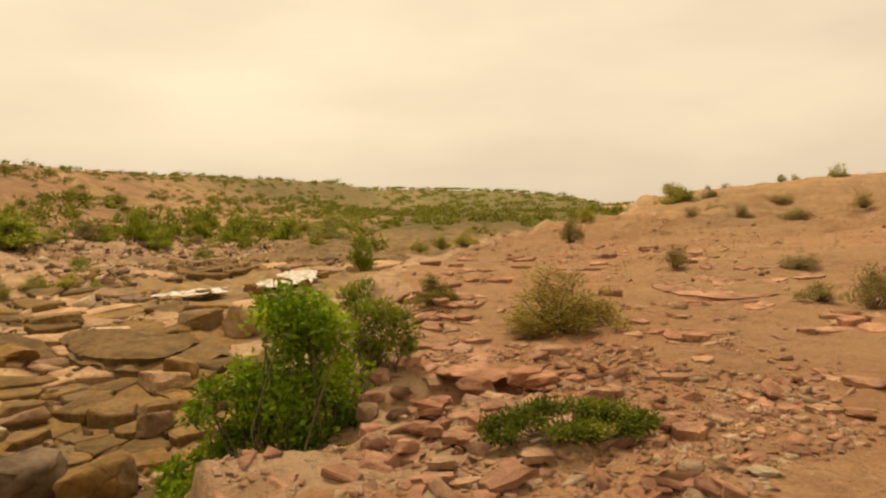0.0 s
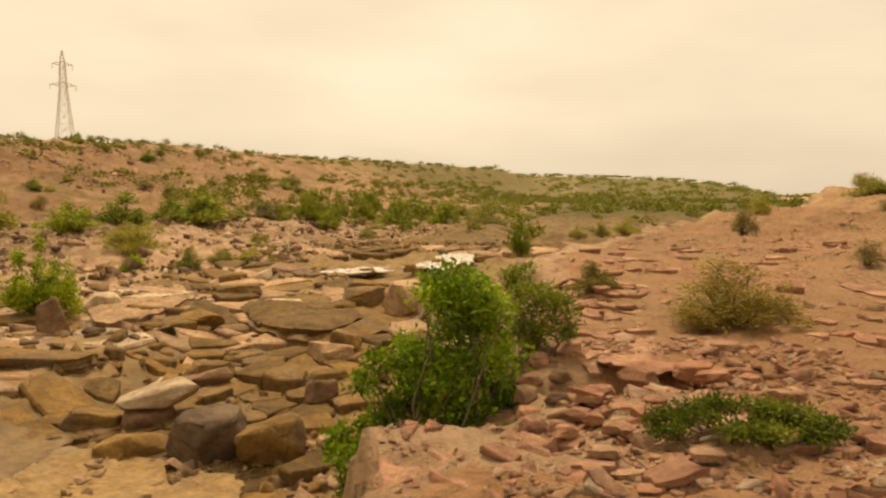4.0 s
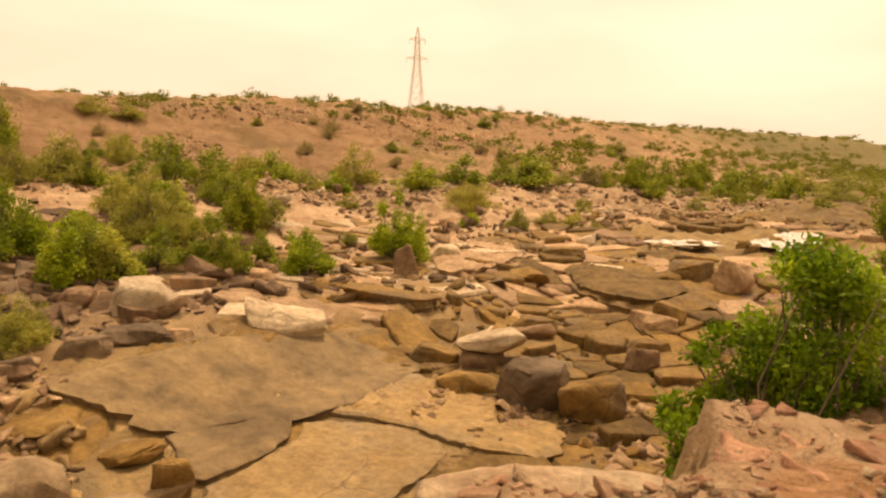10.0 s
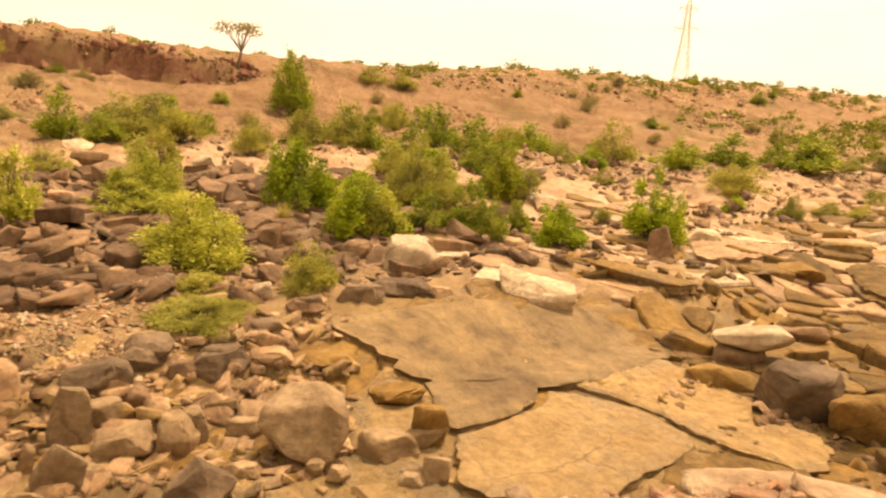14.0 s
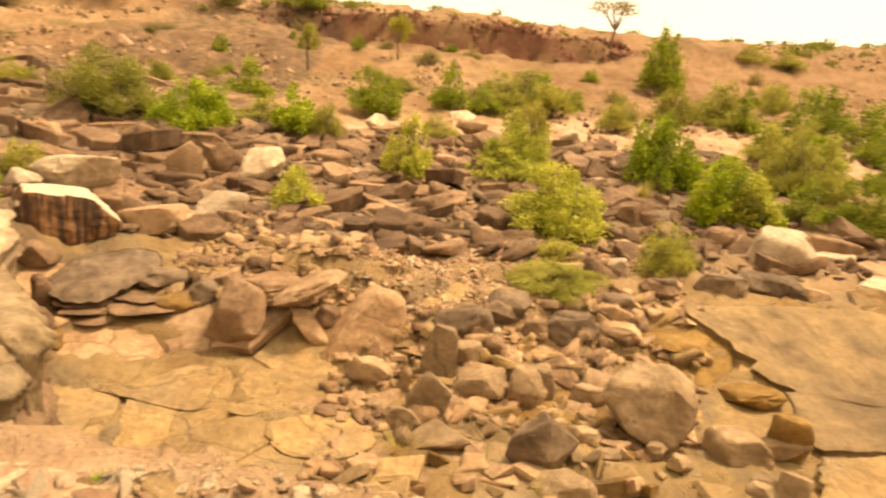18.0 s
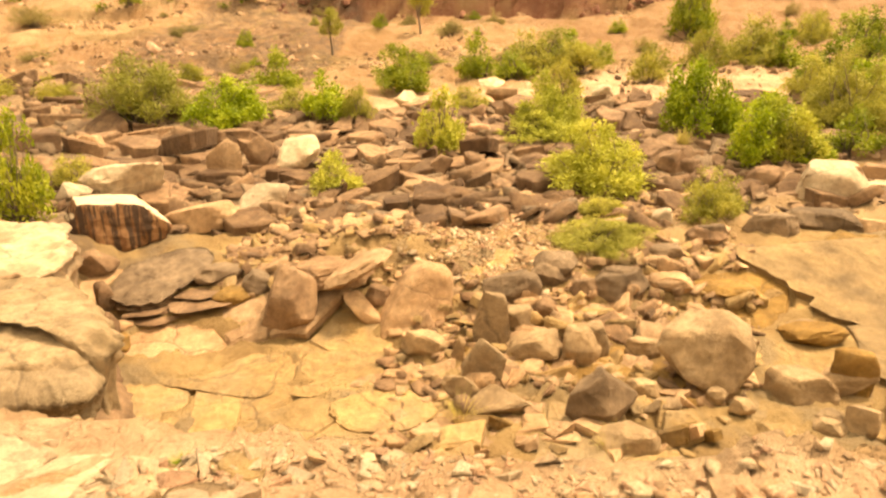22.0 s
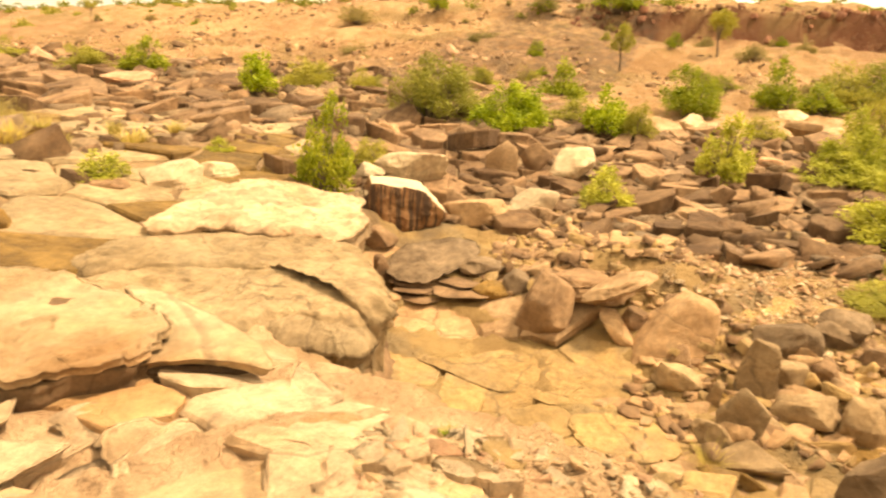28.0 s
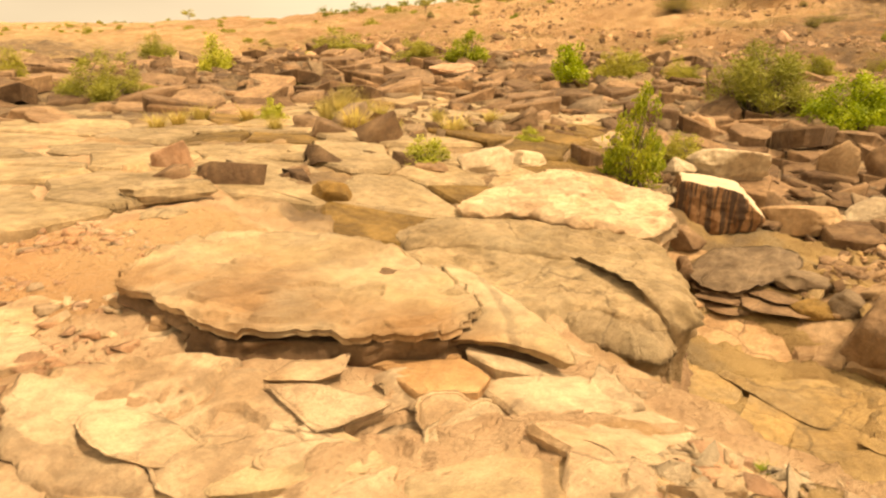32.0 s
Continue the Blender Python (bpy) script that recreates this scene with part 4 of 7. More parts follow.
boulder(-12.53, 2.90, -1.23, 0.67, 0.51, 0.51, 70, 0, 0, M_GREY, 23, label="dark grey-brown weathered boulder among rubble")
boulder(-8.81, 1.60, -1.70, 0.73, 0.56, 0.37, 78, 0, 0, M_GREY, 24, boxy=0.7, label="flat-topped dark grey block half buried in rubble")
boulder(-9.11, 0.79, -1.59, 0.57, 0.44, 0.28, 91, 0, 8, M_GREY, 25, boxy=0.7, label="dark grey-brown weathered boulder among rubble")
boulder(-8.84, 2.26, -1.69, 0.59, 0.45, 0.22, 58, 0, 0, M_TAN, 26, boxy=0.7, label="tan sandstone block lying among loose stones")
boulder(-8.81, 0.19, -1.70, 0.66, 0.51, 0.35, 78, 0, -10, M_GREY, 27, boxy=0.6, label="dark grey-brown weathered boulder among rubble")
boulder(-10.66, 2.75, -1.37, 0.31, 0.24, 0.38, 73, 0, 0, M_PALE, 28, boxy=0.4, label="pale cream sandstone boulder, worn round, on the river bed")
boulder(-10.14, -0.54, -1.40, 0.75, 0.51, 0.28, 97, 0, 4, M_PALE, 29, label="pale cream block with a clean broken face")
boulder(-10.32, -1.54, -1.39, 0.43, 0.33, 0.36, 80, 0, 0, M_BROWN, 30, sharp=12, boxy=0.4, label="brown sandstone block lying on the river bed")
boulder(-12.01, -1.92, -1.27, 0.67, 0.52, 0.29, 88, 0, 0, M_TAN, 31, boxy=0.7, label="tan sandstone block lying among loose stones")
boulder(-13.18, -0.98, -1.18, 0.81, 0.47, 0.22, 91, 0, 0, M_TAN, 32, boxy=0.9, name="rock_slab", label="tan sandstone block lying among loose stones")
boulder(-14.20, -0.09, -1.08, 0.61, 0.47, 0.55, 94, 0, 0, M_BROWN, 33, label="brown sandstone block lying on the river bed")
boulder(-14.24, -0.58, -1.07, 0.47, 0.36, 0.46, 103, 0, 0, M_BROWN, 34, label="brown sandstone block lying on the river bed")
boulder(-17.19, 0.36, -0.75, 0.56, 0.43, 0.38, 77, 0, 0, M_PINK, 35, label="pinkish flat stone on the bank")
boulder(-16.43, -0.13, -0.85, 0.80, 0.61, 0.42, 85, 0, 0, M_BROWN, 36, boxy=0.6, label="brown sandstone block lying on the river bed")
boulder(-20.44, 1.21, -0.19, 0.90, 0.69, 0.49, 89, 0, 0, M_TAN, 37, label="tan sandstone block lying among loose stones")
boulder(-20.23, -1.47, -0.21, 0.65, 0.50, 0.50, 103, 0, 0, M_PALE, 38, label="pale cream sandstone boulder, worn round, on the river bed")
boulder(-20.35, 4.03, -0.20, 0.66, 0.50, 0.42, 65, 0, 0, M_PALE, 39, sharp=12, boxy=0.4, label="pale cream sandstone boulder, worn round, on the river bed")
boulder(-22.47, 1.11, 0.06, 0.81, 0.62, 0.36, 80, 0, 0, M_PALE, 40, label="pale cream sandstone boulder, worn round, on the river bed")
boulder(-15.03, -3.51, -0.99, 1.02, 0.79, 0.72, 103, 0, 0, M_PALE, 41, sharp=12, boxy=0.45, label="pale block with worn edges on dark rubble")
boulder(-12.37, -3.67, -1.25, 0.94, 0.72, 0.57, 113, 0, 0, M_PALE, 42, sharp=14, label="pale cream sandstone boulder, worn round, on the river bed")
boulder(-11.38, -4.46, -1.32, 1.35, 0.71, 0.45, 95, 0, -7, M_TAN, 43, boxy=0.95, name="rock_slab", label="long tan sandstone block, tilted, beside a boulder")
boulder(-14.54, -4.96, -1.04, 0.78, 0.22, 0.71, 100, 0, -20, M_TAN, 44, boxy=0.9, label="tan sandstone block lying among loose stones")
boulder(-14.96, -4.33, -1.00, 0.69, 0.33, 0.63, 104, 0, -35, M_BROWN, 45, boxy=0.9, label="brown sandstone block lying on the river bed")
boulder(-10.72, -5.60, -1.42, 1.45, 1.15, 0.9, 120, 13, 0, M_STREAK, 46, sharp=19, boxy=0.75, label="large boulder, pale on top, rust brown with black streaks below")
boulder(-12.4, -6.25, -1.1, 1.25, 0.95, 0.85, 129, 0, 0, M_PALE, 47, sharp=19, boxy=0.7, label="pale broken sandstone block behind a streaked boulder")
boulder(-11.72, -6.72, -0.89, 0.61, 0.47, 0.43, 109, 0, 0, M_PALE, 48, label="pale cream sandstone boulder, worn round, on the river bed")
slab([(-8.80, -4.91), (-9.55, -5.01), (-10.06, -4.43), (-10.01, -4.00), (-9.56, -3.76), (-9.03, -4.00), (-8.74, -4.11), (-8.55, -4.51)], -1.40, 0.20, material=M_GREY, seed=49, tilt=(-0.22, 0), rough=0.03, undercut=0.2, ledges=0.03, n=90, rings=16, worn=1, label="dark grey flat slab resting on a stack of thin slates")
boulder(-8.98, -4.43, -1.64, 0.86, 0.66, 0.04, 119, 0, 0, M_BROWN, 50, boxy=0.95, name="rock_slab", label="thin brown slate in a stack under a dark slab")
boulder(-8.84, -4.29, -1.69, 0.88, 0.68, 0.04, 125, 0, 0, M_BROWN, 51, boxy=0.95, name="rock_slab", label="thin brown slate in a stack under a dark slab")
boulder(-8.66, -4.22, -1.76, 0.72, 0.56, 0.04, 102, 0, 0, M_BROWN, 52, boxy=0.95, name="rock_slab", label="thin brown slate in a stack under a dark slab")
boulder(-9.09, -3.82, -1.60, 0.90, 0.69, 0.05, 106, 0, 0, M_BROWN, 53, boxy=0.95, name="rock_slab", label="thin brown slate in a stack under a dark slab")
boulder(-8.97, -3.67, -1.65, 0.96, 0.74, 0.04, 113, 0, 0, M_BROWN, 54, boxy=0.95, name="rock_slab", label="thin brown slate in a stack under a dark slab")
boulder(-9.36, -3.60, -1.50, 0.70, 0.47, 0.23, 118, 0, 0, M_GREY, 55, boxy=0.8, label="dark grey-brown weathered boulder among rubble")
boulder(-9.01, -3.04, -1.63, 0.40, 0.31, 0.43, 93, 0, 25, M_GREY, 56, boxy=0.6, label="dark grey-brown weathered boulder among rubble")
boulder(-8.89, -3.35, -1.67, 0.52, 0.35, 0.24, 102, 0, 0, M_BED, 57, boxy=0.9, name="rock_slab", label="olive-brown water-worn rock on the river bed")
boulder(-9.52, -5.30, -1.42, 0.57, 0.44, 0.41, 118, 0, 0, M_BROWN, 58, label="brown broken block at the end of the rock shelf")
boulder(-8.88, -4.97, -1.68, 0.36, 0.28, 0.44, 125, 0, 0, M_BROWN, 59, label="brown broken block at the end of the rock shelf")
boulder(-8.26, -4.74, -1.90, 0.37, 0.28, 0.49, 103, 0, 0, M_BROWN, 60, label="brown broken block at the end of the rock shelf")
boulder(-8.13, -4.57, -1.94, 0.35, 0.27, 0.24, 109, 0, 0, M_BED, 61, label="brown broken block at the end of the rock shelf")
boulder(-7.62, -4.58, -2.01, 0.33, 0.25, 0.41, 118, 0, 0, M_BROWN, 62, label="brown broken block at the end of the rock shelf")
boulder(-8.44, -4.58, -1.84, 0.29, 0.22, 0.18, 122, 0, 0, M_TAN, 63, label="brown broken block at the end of the rock shelf")
boulder(-7.65, 1.04, -2.00, 0.36, 0.26, 0.49, 90, 0, 0, M_DUSTY, 64, boxy=0.6, label="brown sandstone block lying on the river bed")
boulder(-7.82, 0.24, -1.99, 0.53, 0.38, 0.17, 73, 0, 0, M_DUSTY, 65, boxy=0.9, label="tan sandstone block lying among loose stones")
boulder(-7.23, 0.02, -2.03, 0.40, 0.29, 0.22, 82, 0, 0, M_DUSTY, 66, boxy=0.9, label="tan sandstone block lying among loose stones")
boulder(-6.64, -0.11, -2.05, 0.65, 0.47, 0.20, 89, 0, 0, M_DUSTY, 67, label="tan sandstone block lying among loose stones")
boulder(-6.27, 1.40, -2.06, 0.38, 0.27, 0.28, 82, 0, 0, M_DUSTY, 68, boxy=0.4, label="tan sandstone block lying among loose stones")
boulder(-6.63, 2.85, -2.05, 0.70, 0.51, 0.35, 49, 0, 0, M_DUSTY, 69, boxy=0.75, label="tan sandstone block lying among loose stones")
boulder(-6.70, 3.44, -2.05, 0.43, 0.31, 0.57, 52, 0, 0, M_BED, 70, boxy=0.6, label="olive-brown water-worn rock on the river bed")
boulder(-6.08, 2.88, -2.07, 0.26, 0.19, 0.21, 60, 0, 0, M_DUSTY, 71, boxy=0.8, label="tan sandstone block lying among loose stones")
boulder(-7.62, 1.59, -2.01, 0.45, 0.33, 0.26, 82, 0, 0, M_DUSTY, 72, boxy=0.9, label="tan sandstone block lying among loose stones")
boulder(-8.74, 2.95, -1.73, 0.94, 0.68, 0.18, 53, 0, 0, M_BED, 73, boxy=0.95, label="olive-brown water-worn rock on the river bed")
boulder(-7.99, 3.61, -1.99, 0.74, 0.53, 0.13, 54, 0, 0, M_DUSTY, 74, boxy=0.95, label="tan sandstone block lying among loose stones")
boulder(-8.25, 0.25, -1.90, 0.42, 0.30, 0.35, 84, 0, 0, M_DUSTY, 75, boxy=0.9, label="brown sandstone block lying on the river bed")
boulder(-8.76, 1.15, -1.72, 0.37, 0.27, 0.30, 85, 0, 0, M_BROWN, 76, boxy=0.7, label="brown sandstone block lying on the river bed")
boulder(-8.46, 0.61, -1.83, 0.36, 0.26, 0.25, 95, 0, 0, M_BROWN, 77, boxy=0.8, label="brown sandstone block lying on the river bed")
boulder(-6.59, 2.02, -2.05, 0.20, 0.14, 0.18, 58, 0, 0, M_DUSTY, 78, boxy=0.8, label="tan sandstone block lying among loose stones")
boulder(-6.41, 2.20, -2.06, 0.25, 0.18, 0.16, 63, 0, 0, M_DUSTY, 79, boxy=0.8, label="tan sandstone block lying among loose stones")
boulder(-8.45, -2.50, -1.98, 0.62, 0.8, 1.0, 103, 8, 20, M_BROWN, 80, sharp=14, boxy=0.5, facets=6, label="brown leaning boulder beside a small hollow")
boulder(-8.78, -2.02, -1.98, 0.62, 0.45, 0.42, 100, 0, 0, M_BROWN, 81, sharp=16, boxy=0.45, label="brown stone lying inside the small hollow")
boulder(-8.30, -1.97, -1.97, 0.36, 0.27, 0.10, 88, 0, 0, M_TAN, 82, boxy=0.9, name="rock_slab", label="thin tan stone at the mouth of the hollow")
boulder(-8.55, -1.66, -1.36, 0.95, 0.6, 0.18, 98, 0, -27, M_TAN, 83, boxy=0.95, name="rock_slab", label="long tan slab tipped over a hollow between boulders")
boulder(-8.50, -1.58, -1.95, 0.72, 0.42, 0.22, 97, 0, 48, M_TAN, 84, sharp=16, boxy=0.6, name="rock_slab", label="curved tan slab leaning beside a hollow")
boulder(-8.69, -1.43, -1.75, 0.37, 0.21, 0.40, 105, 0, 0, M_BROWN, 85, boxy=0.6, label="brown sandstone block lying on the river bed")
boulder(-8.60, -0.95, -1.98, 0.92, 0.85, 1.02, 93, 0, 14, M_TAN, 86, sharp=9, boxy=0.2, facets=6, label="large rounded boulder, pale crown and rusty flank")
boulder(-7.79, -0.87, -2.00, 0.54, 0.36, 0.36, 86, 0, 8, M_DUSTY, 87, sharp=16, boxy=0.75, label="tan sandstone block lying among loose stones")
# added roof stone that keeps light out of the hollow
boulder(-8.95, -2.1, -1.42, 1.1, 0.9, 0.3, 103, 0, 0, M_BROWN, 88, boxy=0.8, label="brown block added over the back of a hollow to shade it")
boulder(-7.87, -0.09, -1.99, 0.45, 0.15, 0.78, 94, 0, 6, M_DUSTY, 89, boxy=0.9, name="rock_slab", label="upright brown slab stuck in the rubble")
boulder(-7.08, -0.24, -2.03, 0.46, 0.18, 0.55, 72, 0, 35, M_DUSTY, 90, boxy=0.9, name="rock_slab", label="tan sandstone block lying among loose stones")
boulder(-7.58, -0.50, -2.01, 0.15, 0.07, 0.45, 81, 0, 18, M_DUSTY, 91, boxy=0.9, label="tan sandstone block lying among loose stones")
boulder(-6.91, -0.51, -2.04, 0.44, 0.30, 0.31, 88, 0, 0, M_DUSTY, 92, boxy=0.6, label="tan sandstone block lying among loose stones")
boulder(-7.11, -0.79, -2.03, 0.21, 0.17, 0.18, 97, 0, 0, M_DUSTY, 93, boxy=0.6, label="tan sandstone block lying among loose stones")
boulder(-7.20, -1.40, -2.03, 0.52, 0.35, 0.07, 109, 0, 0, M_TAN, 94, boxy=0.9, name="rock_slab", label="tan sandstone block lying among loose stones")
boulder(-6.74, 1.35, -2.05, 0.38, 0.29, 0.23, 63, 0, 0, M_DUSTY, 95, boxy=0.6, label="tan sandstone block lying among loose stones")
boulder(-7.38, -1.02, -2.02, 0.28, 0.22, 0.10, 90, 0, 0, M_TAN, 96, boxy=0.8, label="tan sandstone block lying among loose stones")
boulder(-9.60, 7.30, -1.62, 1.38, 0.95, 0.78, 51, 0, 0, M_PALE, 97, sharp=12, boxy=0.4, label="large pale boulder with a brown flank by the flat rock")
boulder(-6.75, 9.30, -1.66, 1.2, 0.72, 0.46, 33, 0, -7, M_PALE, 398, sharp=8, boxy=0.1, facets=6, label="long pale boulder lying on darker blocks")
boulder(-5.35, 8.35, -2.05, 1.02, 0.85, 0.80, 30, 14, 10, M_GREY, 99, boxy=0.8, label="dark grey split block with a sharp lower edge")
boulder(-6.83, 9.15, -2.04, 0.80, 0.62, 0.59, 29, 0, 0, M_BROWN, 100, boxy=0.6, label="brown sandstone block lying on the river bed")
boulder(-6.45, 8.28, -2.05, 1.2, 0.6, 0.40, 35, 0, 6, M_BED, 101, sharp=12, boxy=0.6, name="rock_slab", label="olive-brown water-worn rock on the river bed")
boulder(-7.67, 8.93, -2.00, 0.96, 0.65, 0.47, 47, 0, 0, M_BED, 102, boxy=0.6, label="olive-brown water-worn rock on the river bed")
boulder(-4.45, 8.60, -2.06, 0.95, 0.74, 0.72, 25, 0, 0, M_BED, 103, sharp=14, boxy=0.6, label="olive-brown water-worn rock on the river bed")
boulder(-7.30, 11.68, -1.95, 0.99, 0.76, 0.51, 23, 0, 0, M_BED, 104, boxy=0.6, label="olive-brown water-worn rock on the river bed")
boulder(-11.25, 12.29, -1.36, 0.62, 0.4, 0.95, 41, 0, 0, M_BROWN, 105, sharp=26, boxy=0.2, facets=6, label="pointed brown stone standing beside a bush")
boulder(-9.85, 10.3, -1.50, 2.15, 1.2, 0.55, 42, 0, 0, M_BED, 106, sharp=14, boxy=0.5, facets=8, label="broad brown block lying before a pointed stone")
boulder(-13.14, 7.90, -1.18, 1.06, 0.82, 0.46, 71, 0, 20, M_BROWN, 107, boxy=0.4, label="brown sandstone block lying on the river bed")
boulder(-12.81, 5.32, -1.21, 0.53, 0.41, 0.41, 56, 0, 0, M_BROWN, 108, label="brown sandstone block lying on the river bed")
boulder(-10.05, 5.54, -1.41, 0.44, 0.34, 0.28, 56, 0, 0, M_TAN, 109, boxy=0.6, label="tan sandstone block lying among loose stones")
boulder(-10.42, 4.91, -1.38, 1.06, 0.61, 0.34, 67, 0, 0, M_GREY, 110, boxy=0.9, name="rock_slab", label="dark grey-brown weathered boulder among rubble")
boulder(-10.22, 4.23, -1.40, 0.78, 0.45, 0.37, 77, 0, 0, M_GREY, 111, boxy=0.8, label="dark grey-brown weathered boulder among rubble")
boulder(-8.89, 1.66, -1.67, 0.78, 0.60, 0.36, 65, 0, 0, M_GREY, 112, boxy=0.6, label="dark grey-brown weathered boulder among rubble")
boulder(-9.22, 0.86, -1.55, 0.62, 0.47, 0.36, 78, 0, 0, M_GREY, 113, boxy=0.7, label="dark grey-brown weathered boulder among rubble")
boulder(-8.78, 0.46, -1.72, 0.33, 0.25, 0.43, 87, 0, 0, M_GREY, 114, boxy=0.6, label="dark grey-brown weathered boulder among rubble")
boulder(-7.53, 0.84, -2.01, 0.50, 0.38, 0.53, 90, 0, 0, M_DUSTY, 115, boxy=0.7, label="brown sandstone block lying on the river bed")
boulder(-7.68, 0.38, -2.00, 0.66, 0.51, 0.27, 71, 0, -15, M_DUSTY, 116, boxy=0.8, name="rock_slab", label="brown sandstone block lying on the river bed")
boulder(-8.84, 2.28, -1.69, 0.63, 0.49, 0.26, 66, 0, 0, M_TAN, 117, boxy=0.7, label="tan sandstone block lying among loose stones")
boulder(-10.05, 3.19, -1.41, 0.47, 0.36, 0.32, 71, 0, 0, M_GREY, 118, boxy=0.8, label="dark grey-brown weathered boulder among rubble")
boulder(-9.57, 2.43, -1.45, 0.50, 0.39, 0.16, 81, 0, 0, M_GREY, 119, boxy=0.8, label="dark grey-brown weathered boulder among rubble")
boulder(-7.80, 3.55, -2.00, 0.75, 0.58, 0.23, 47, 0, -12, M_BED, 120, boxy=0.9, name="rock_slab", label="olive-brown water-worn rock on the river bed")
boulder(-6.69, 3.41, -2.05, 0.52, 0.40, 0.30, 51, 0, 0, M_DUSTY, 121, label="brown sandstone block lying on the river bed")
boulder(-20.63, 4.14, -0.15, 0.44, 0.34, 0.35, 76, 0, 0, M_PALE, 122, boxy=0.4, label="pale cream sandstone boulder, worn round, on the river bed")
boulder(-5.37, 13.62, -1.82, 0.75, 0.58, 0.70, 26, 0, 0, M_BED, 123, boxy=0.7, label="olive-brown water-worn rock on the river bed")
boulder(-5.02, 11.85, -1.95, 0.92, 0.53, 0.42, 34, 0, 0, M_BED, 124, boxy=0.7, label="olive-brown water-worn rock on the river bed")
boulder(-9.48, 15.00, -1.46, 1.12, 0.86, 0.41, 21, 0, 0, M_BED, 125, label="olive-brown water-worn rock on the river bed")
boulder(-6.71, 17.04, -1.50, 0.80, 0.62, 0.50, 17, 0, 0, M_BED, 126, label="olive-brown water-worn rock on the river bed")
boulder(-8.51, -8.33, -0.68, 0.92, 0.71, 0.49, 136, 0, -8, M_PALE, 127, boxy=0.8, label="pale sandstone block, broken, on the rock shelf")
boulder(-9.66, -8.34, -0.68, 0.71, 0.55, 0.32, 139, 0, 0, M_PALE, 128, boxy=0.7, label="pale cream sandstone boulder, worn round, on the river bed")
boulder(-7.71, -8.62, -0.64, 0.64, 0.49, 0.21, 124, 0, 0, M_BROWN, 129, boxy=0.9, name="rock_slab", label="brown sandstone block lying on the river bed")
boulder(-4.31, -10.05, -0.45, 0.54, 0.41, 0.49, 152, 0, -15, M_PINK, 130, boxy=0.7, label="pinkish upright block on the rock shelf")
boulder(-3.77, -9.95, -0.43, 0.43, 0.33, 0.27, 161, 0, 0, M_TAN, 131, boxy=0.7, label="tan sandstone block lying among loose stones")
boulder(-3.54, -8.56, -0.42, 1.05, 0.51, 0.24, 166, 0, 0, M_SHELF, 132, boxy=0.95, name="rock_slab", label="dark grey-brown weathered boulder among rubble")
boulder(-4.62, -10.03, -0.47, 0.75, 0.43, 0.14, 141, 0, 0, M_SHELF, 133, boxy=0.95, name="rock_slab", label="dark grey-brown weathered boulder among rubble")
boulder(-3.20, -7.86, -0.42, 0.50, 0.38, 0.08, 151, 0, 0, M_SHELF, 134, boxy=0.95, name="rock_slab", label="dark grey-brown weathered boulder among rubble")
boulder(-5.55, -8.23, -0.69, 0.53, 0.41, 0.37, 144, 0, 15, M_BED, 135, boxy=0.8, label="olive-brown water-worn rock on the river bed")
boulder(-4.20, -15.90, -0.42, 0.76, 0.59, 0.40, 173, 0, 0, M_BROWN, 136, boxy=0.6, label="brown sandstone block lying on the river bed")
boulder(-5.81, -16.50, -0.40, 0.61, 0.47, 0.36, 175, 0, 0, M_BROWN, 137, label="brown sandstone block lying on the river bed")
boulder(-21.13, -21.34, -0.16, 2.09, 1.61, 0.56, 125, 0, 0, M_PINK, 138, boxy=0.6, label="pinkish flat stone on the bank")
boulder(-8.28, -12.63, -0.44, 0.74, 0.57, 0.34, 144, 0, 0, M_BROWN, 139, boxy=0.7, label="brown sandstone block lying on the river bed")
boulder(-6.46, -12.97, -0.44, 0.94, 0.72, 0.18, 158, 0, 0, M_SHELF, 140, boxy=0.9, name="rock_slab", label="dark grey-brown weathered boulder among rubble")
boulder(-16.34, -8.53, -0.65, 0.75, 0.58, 0.47, 127, 0, 0, M_TAN, 141, boxy=0.6, label="tan sandstone block lying among loose stones")
boulder(-17.55, -8.19, -0.76, 0.99, 0.76, 0.39, 102, 0, 0, M_BROWN, 142, boxy=0.6, label="brown sandstone block lying on the river bed")
boulder(-17.82, -6.81, -0.70, 0.75, 0.57, 0.47, 104, 0, 0, M_BROWN, 143, boxy=0.7, label="brown sandstone block lying on the river bed")
boulder(-17.37, -5.53, -0.72, 1.53, 1.17, 0.42, 108, 0, 0, M_BROWN, 144, boxy=0.8, label="brown sandstone block lying on the river bed")
boulder(-23.54, -28.64, 0.17, 1.15, 0.89, 0.92, 150, 0, 0, M_PINK, 145, boxy=0.4, label="pinkish flat stone on the bank")
boulder(4.23, 7.38, 0.38, 0.3, 0.24, 0.1, -43, 0, 0, M_BANK, 146, boxy=0.9, label="reddish flat stone on the bank")
boulder(2.88, 4.87, 0.31, 0.32, 0.25, 0.09, -37, 0, 0, M_BANK, 147, boxy=0.8, label="reddish flat stone on the bank")
boulder(2.06, 5.95, 0.31, 0.28, 0.21, 0.06, -19, 0, 0, M_BANK, 148, boxy=0.8, label="reddish flat stone on the bank")
boulder(1.27, 4.14, 0.25, 0.20, 0.15, 0.09, -10, 0, 20, M_BANK, 149, label="reddish flat stone on the bank")
boulder(0.99, 4.46, 0.25, 0.19, 0.15, 0.09, -29, 0, 0, M_BANK, 150, boxy=0.6, label="reddish flat stone on the bank")
boulder(1.54, 3.46, 0.24, 0.18, 0.14, 0.03, -33, 0, 0, M_PALE, 151, boxy=0.9, label="pale cream sandstone boulder, worn round, on the river bed")
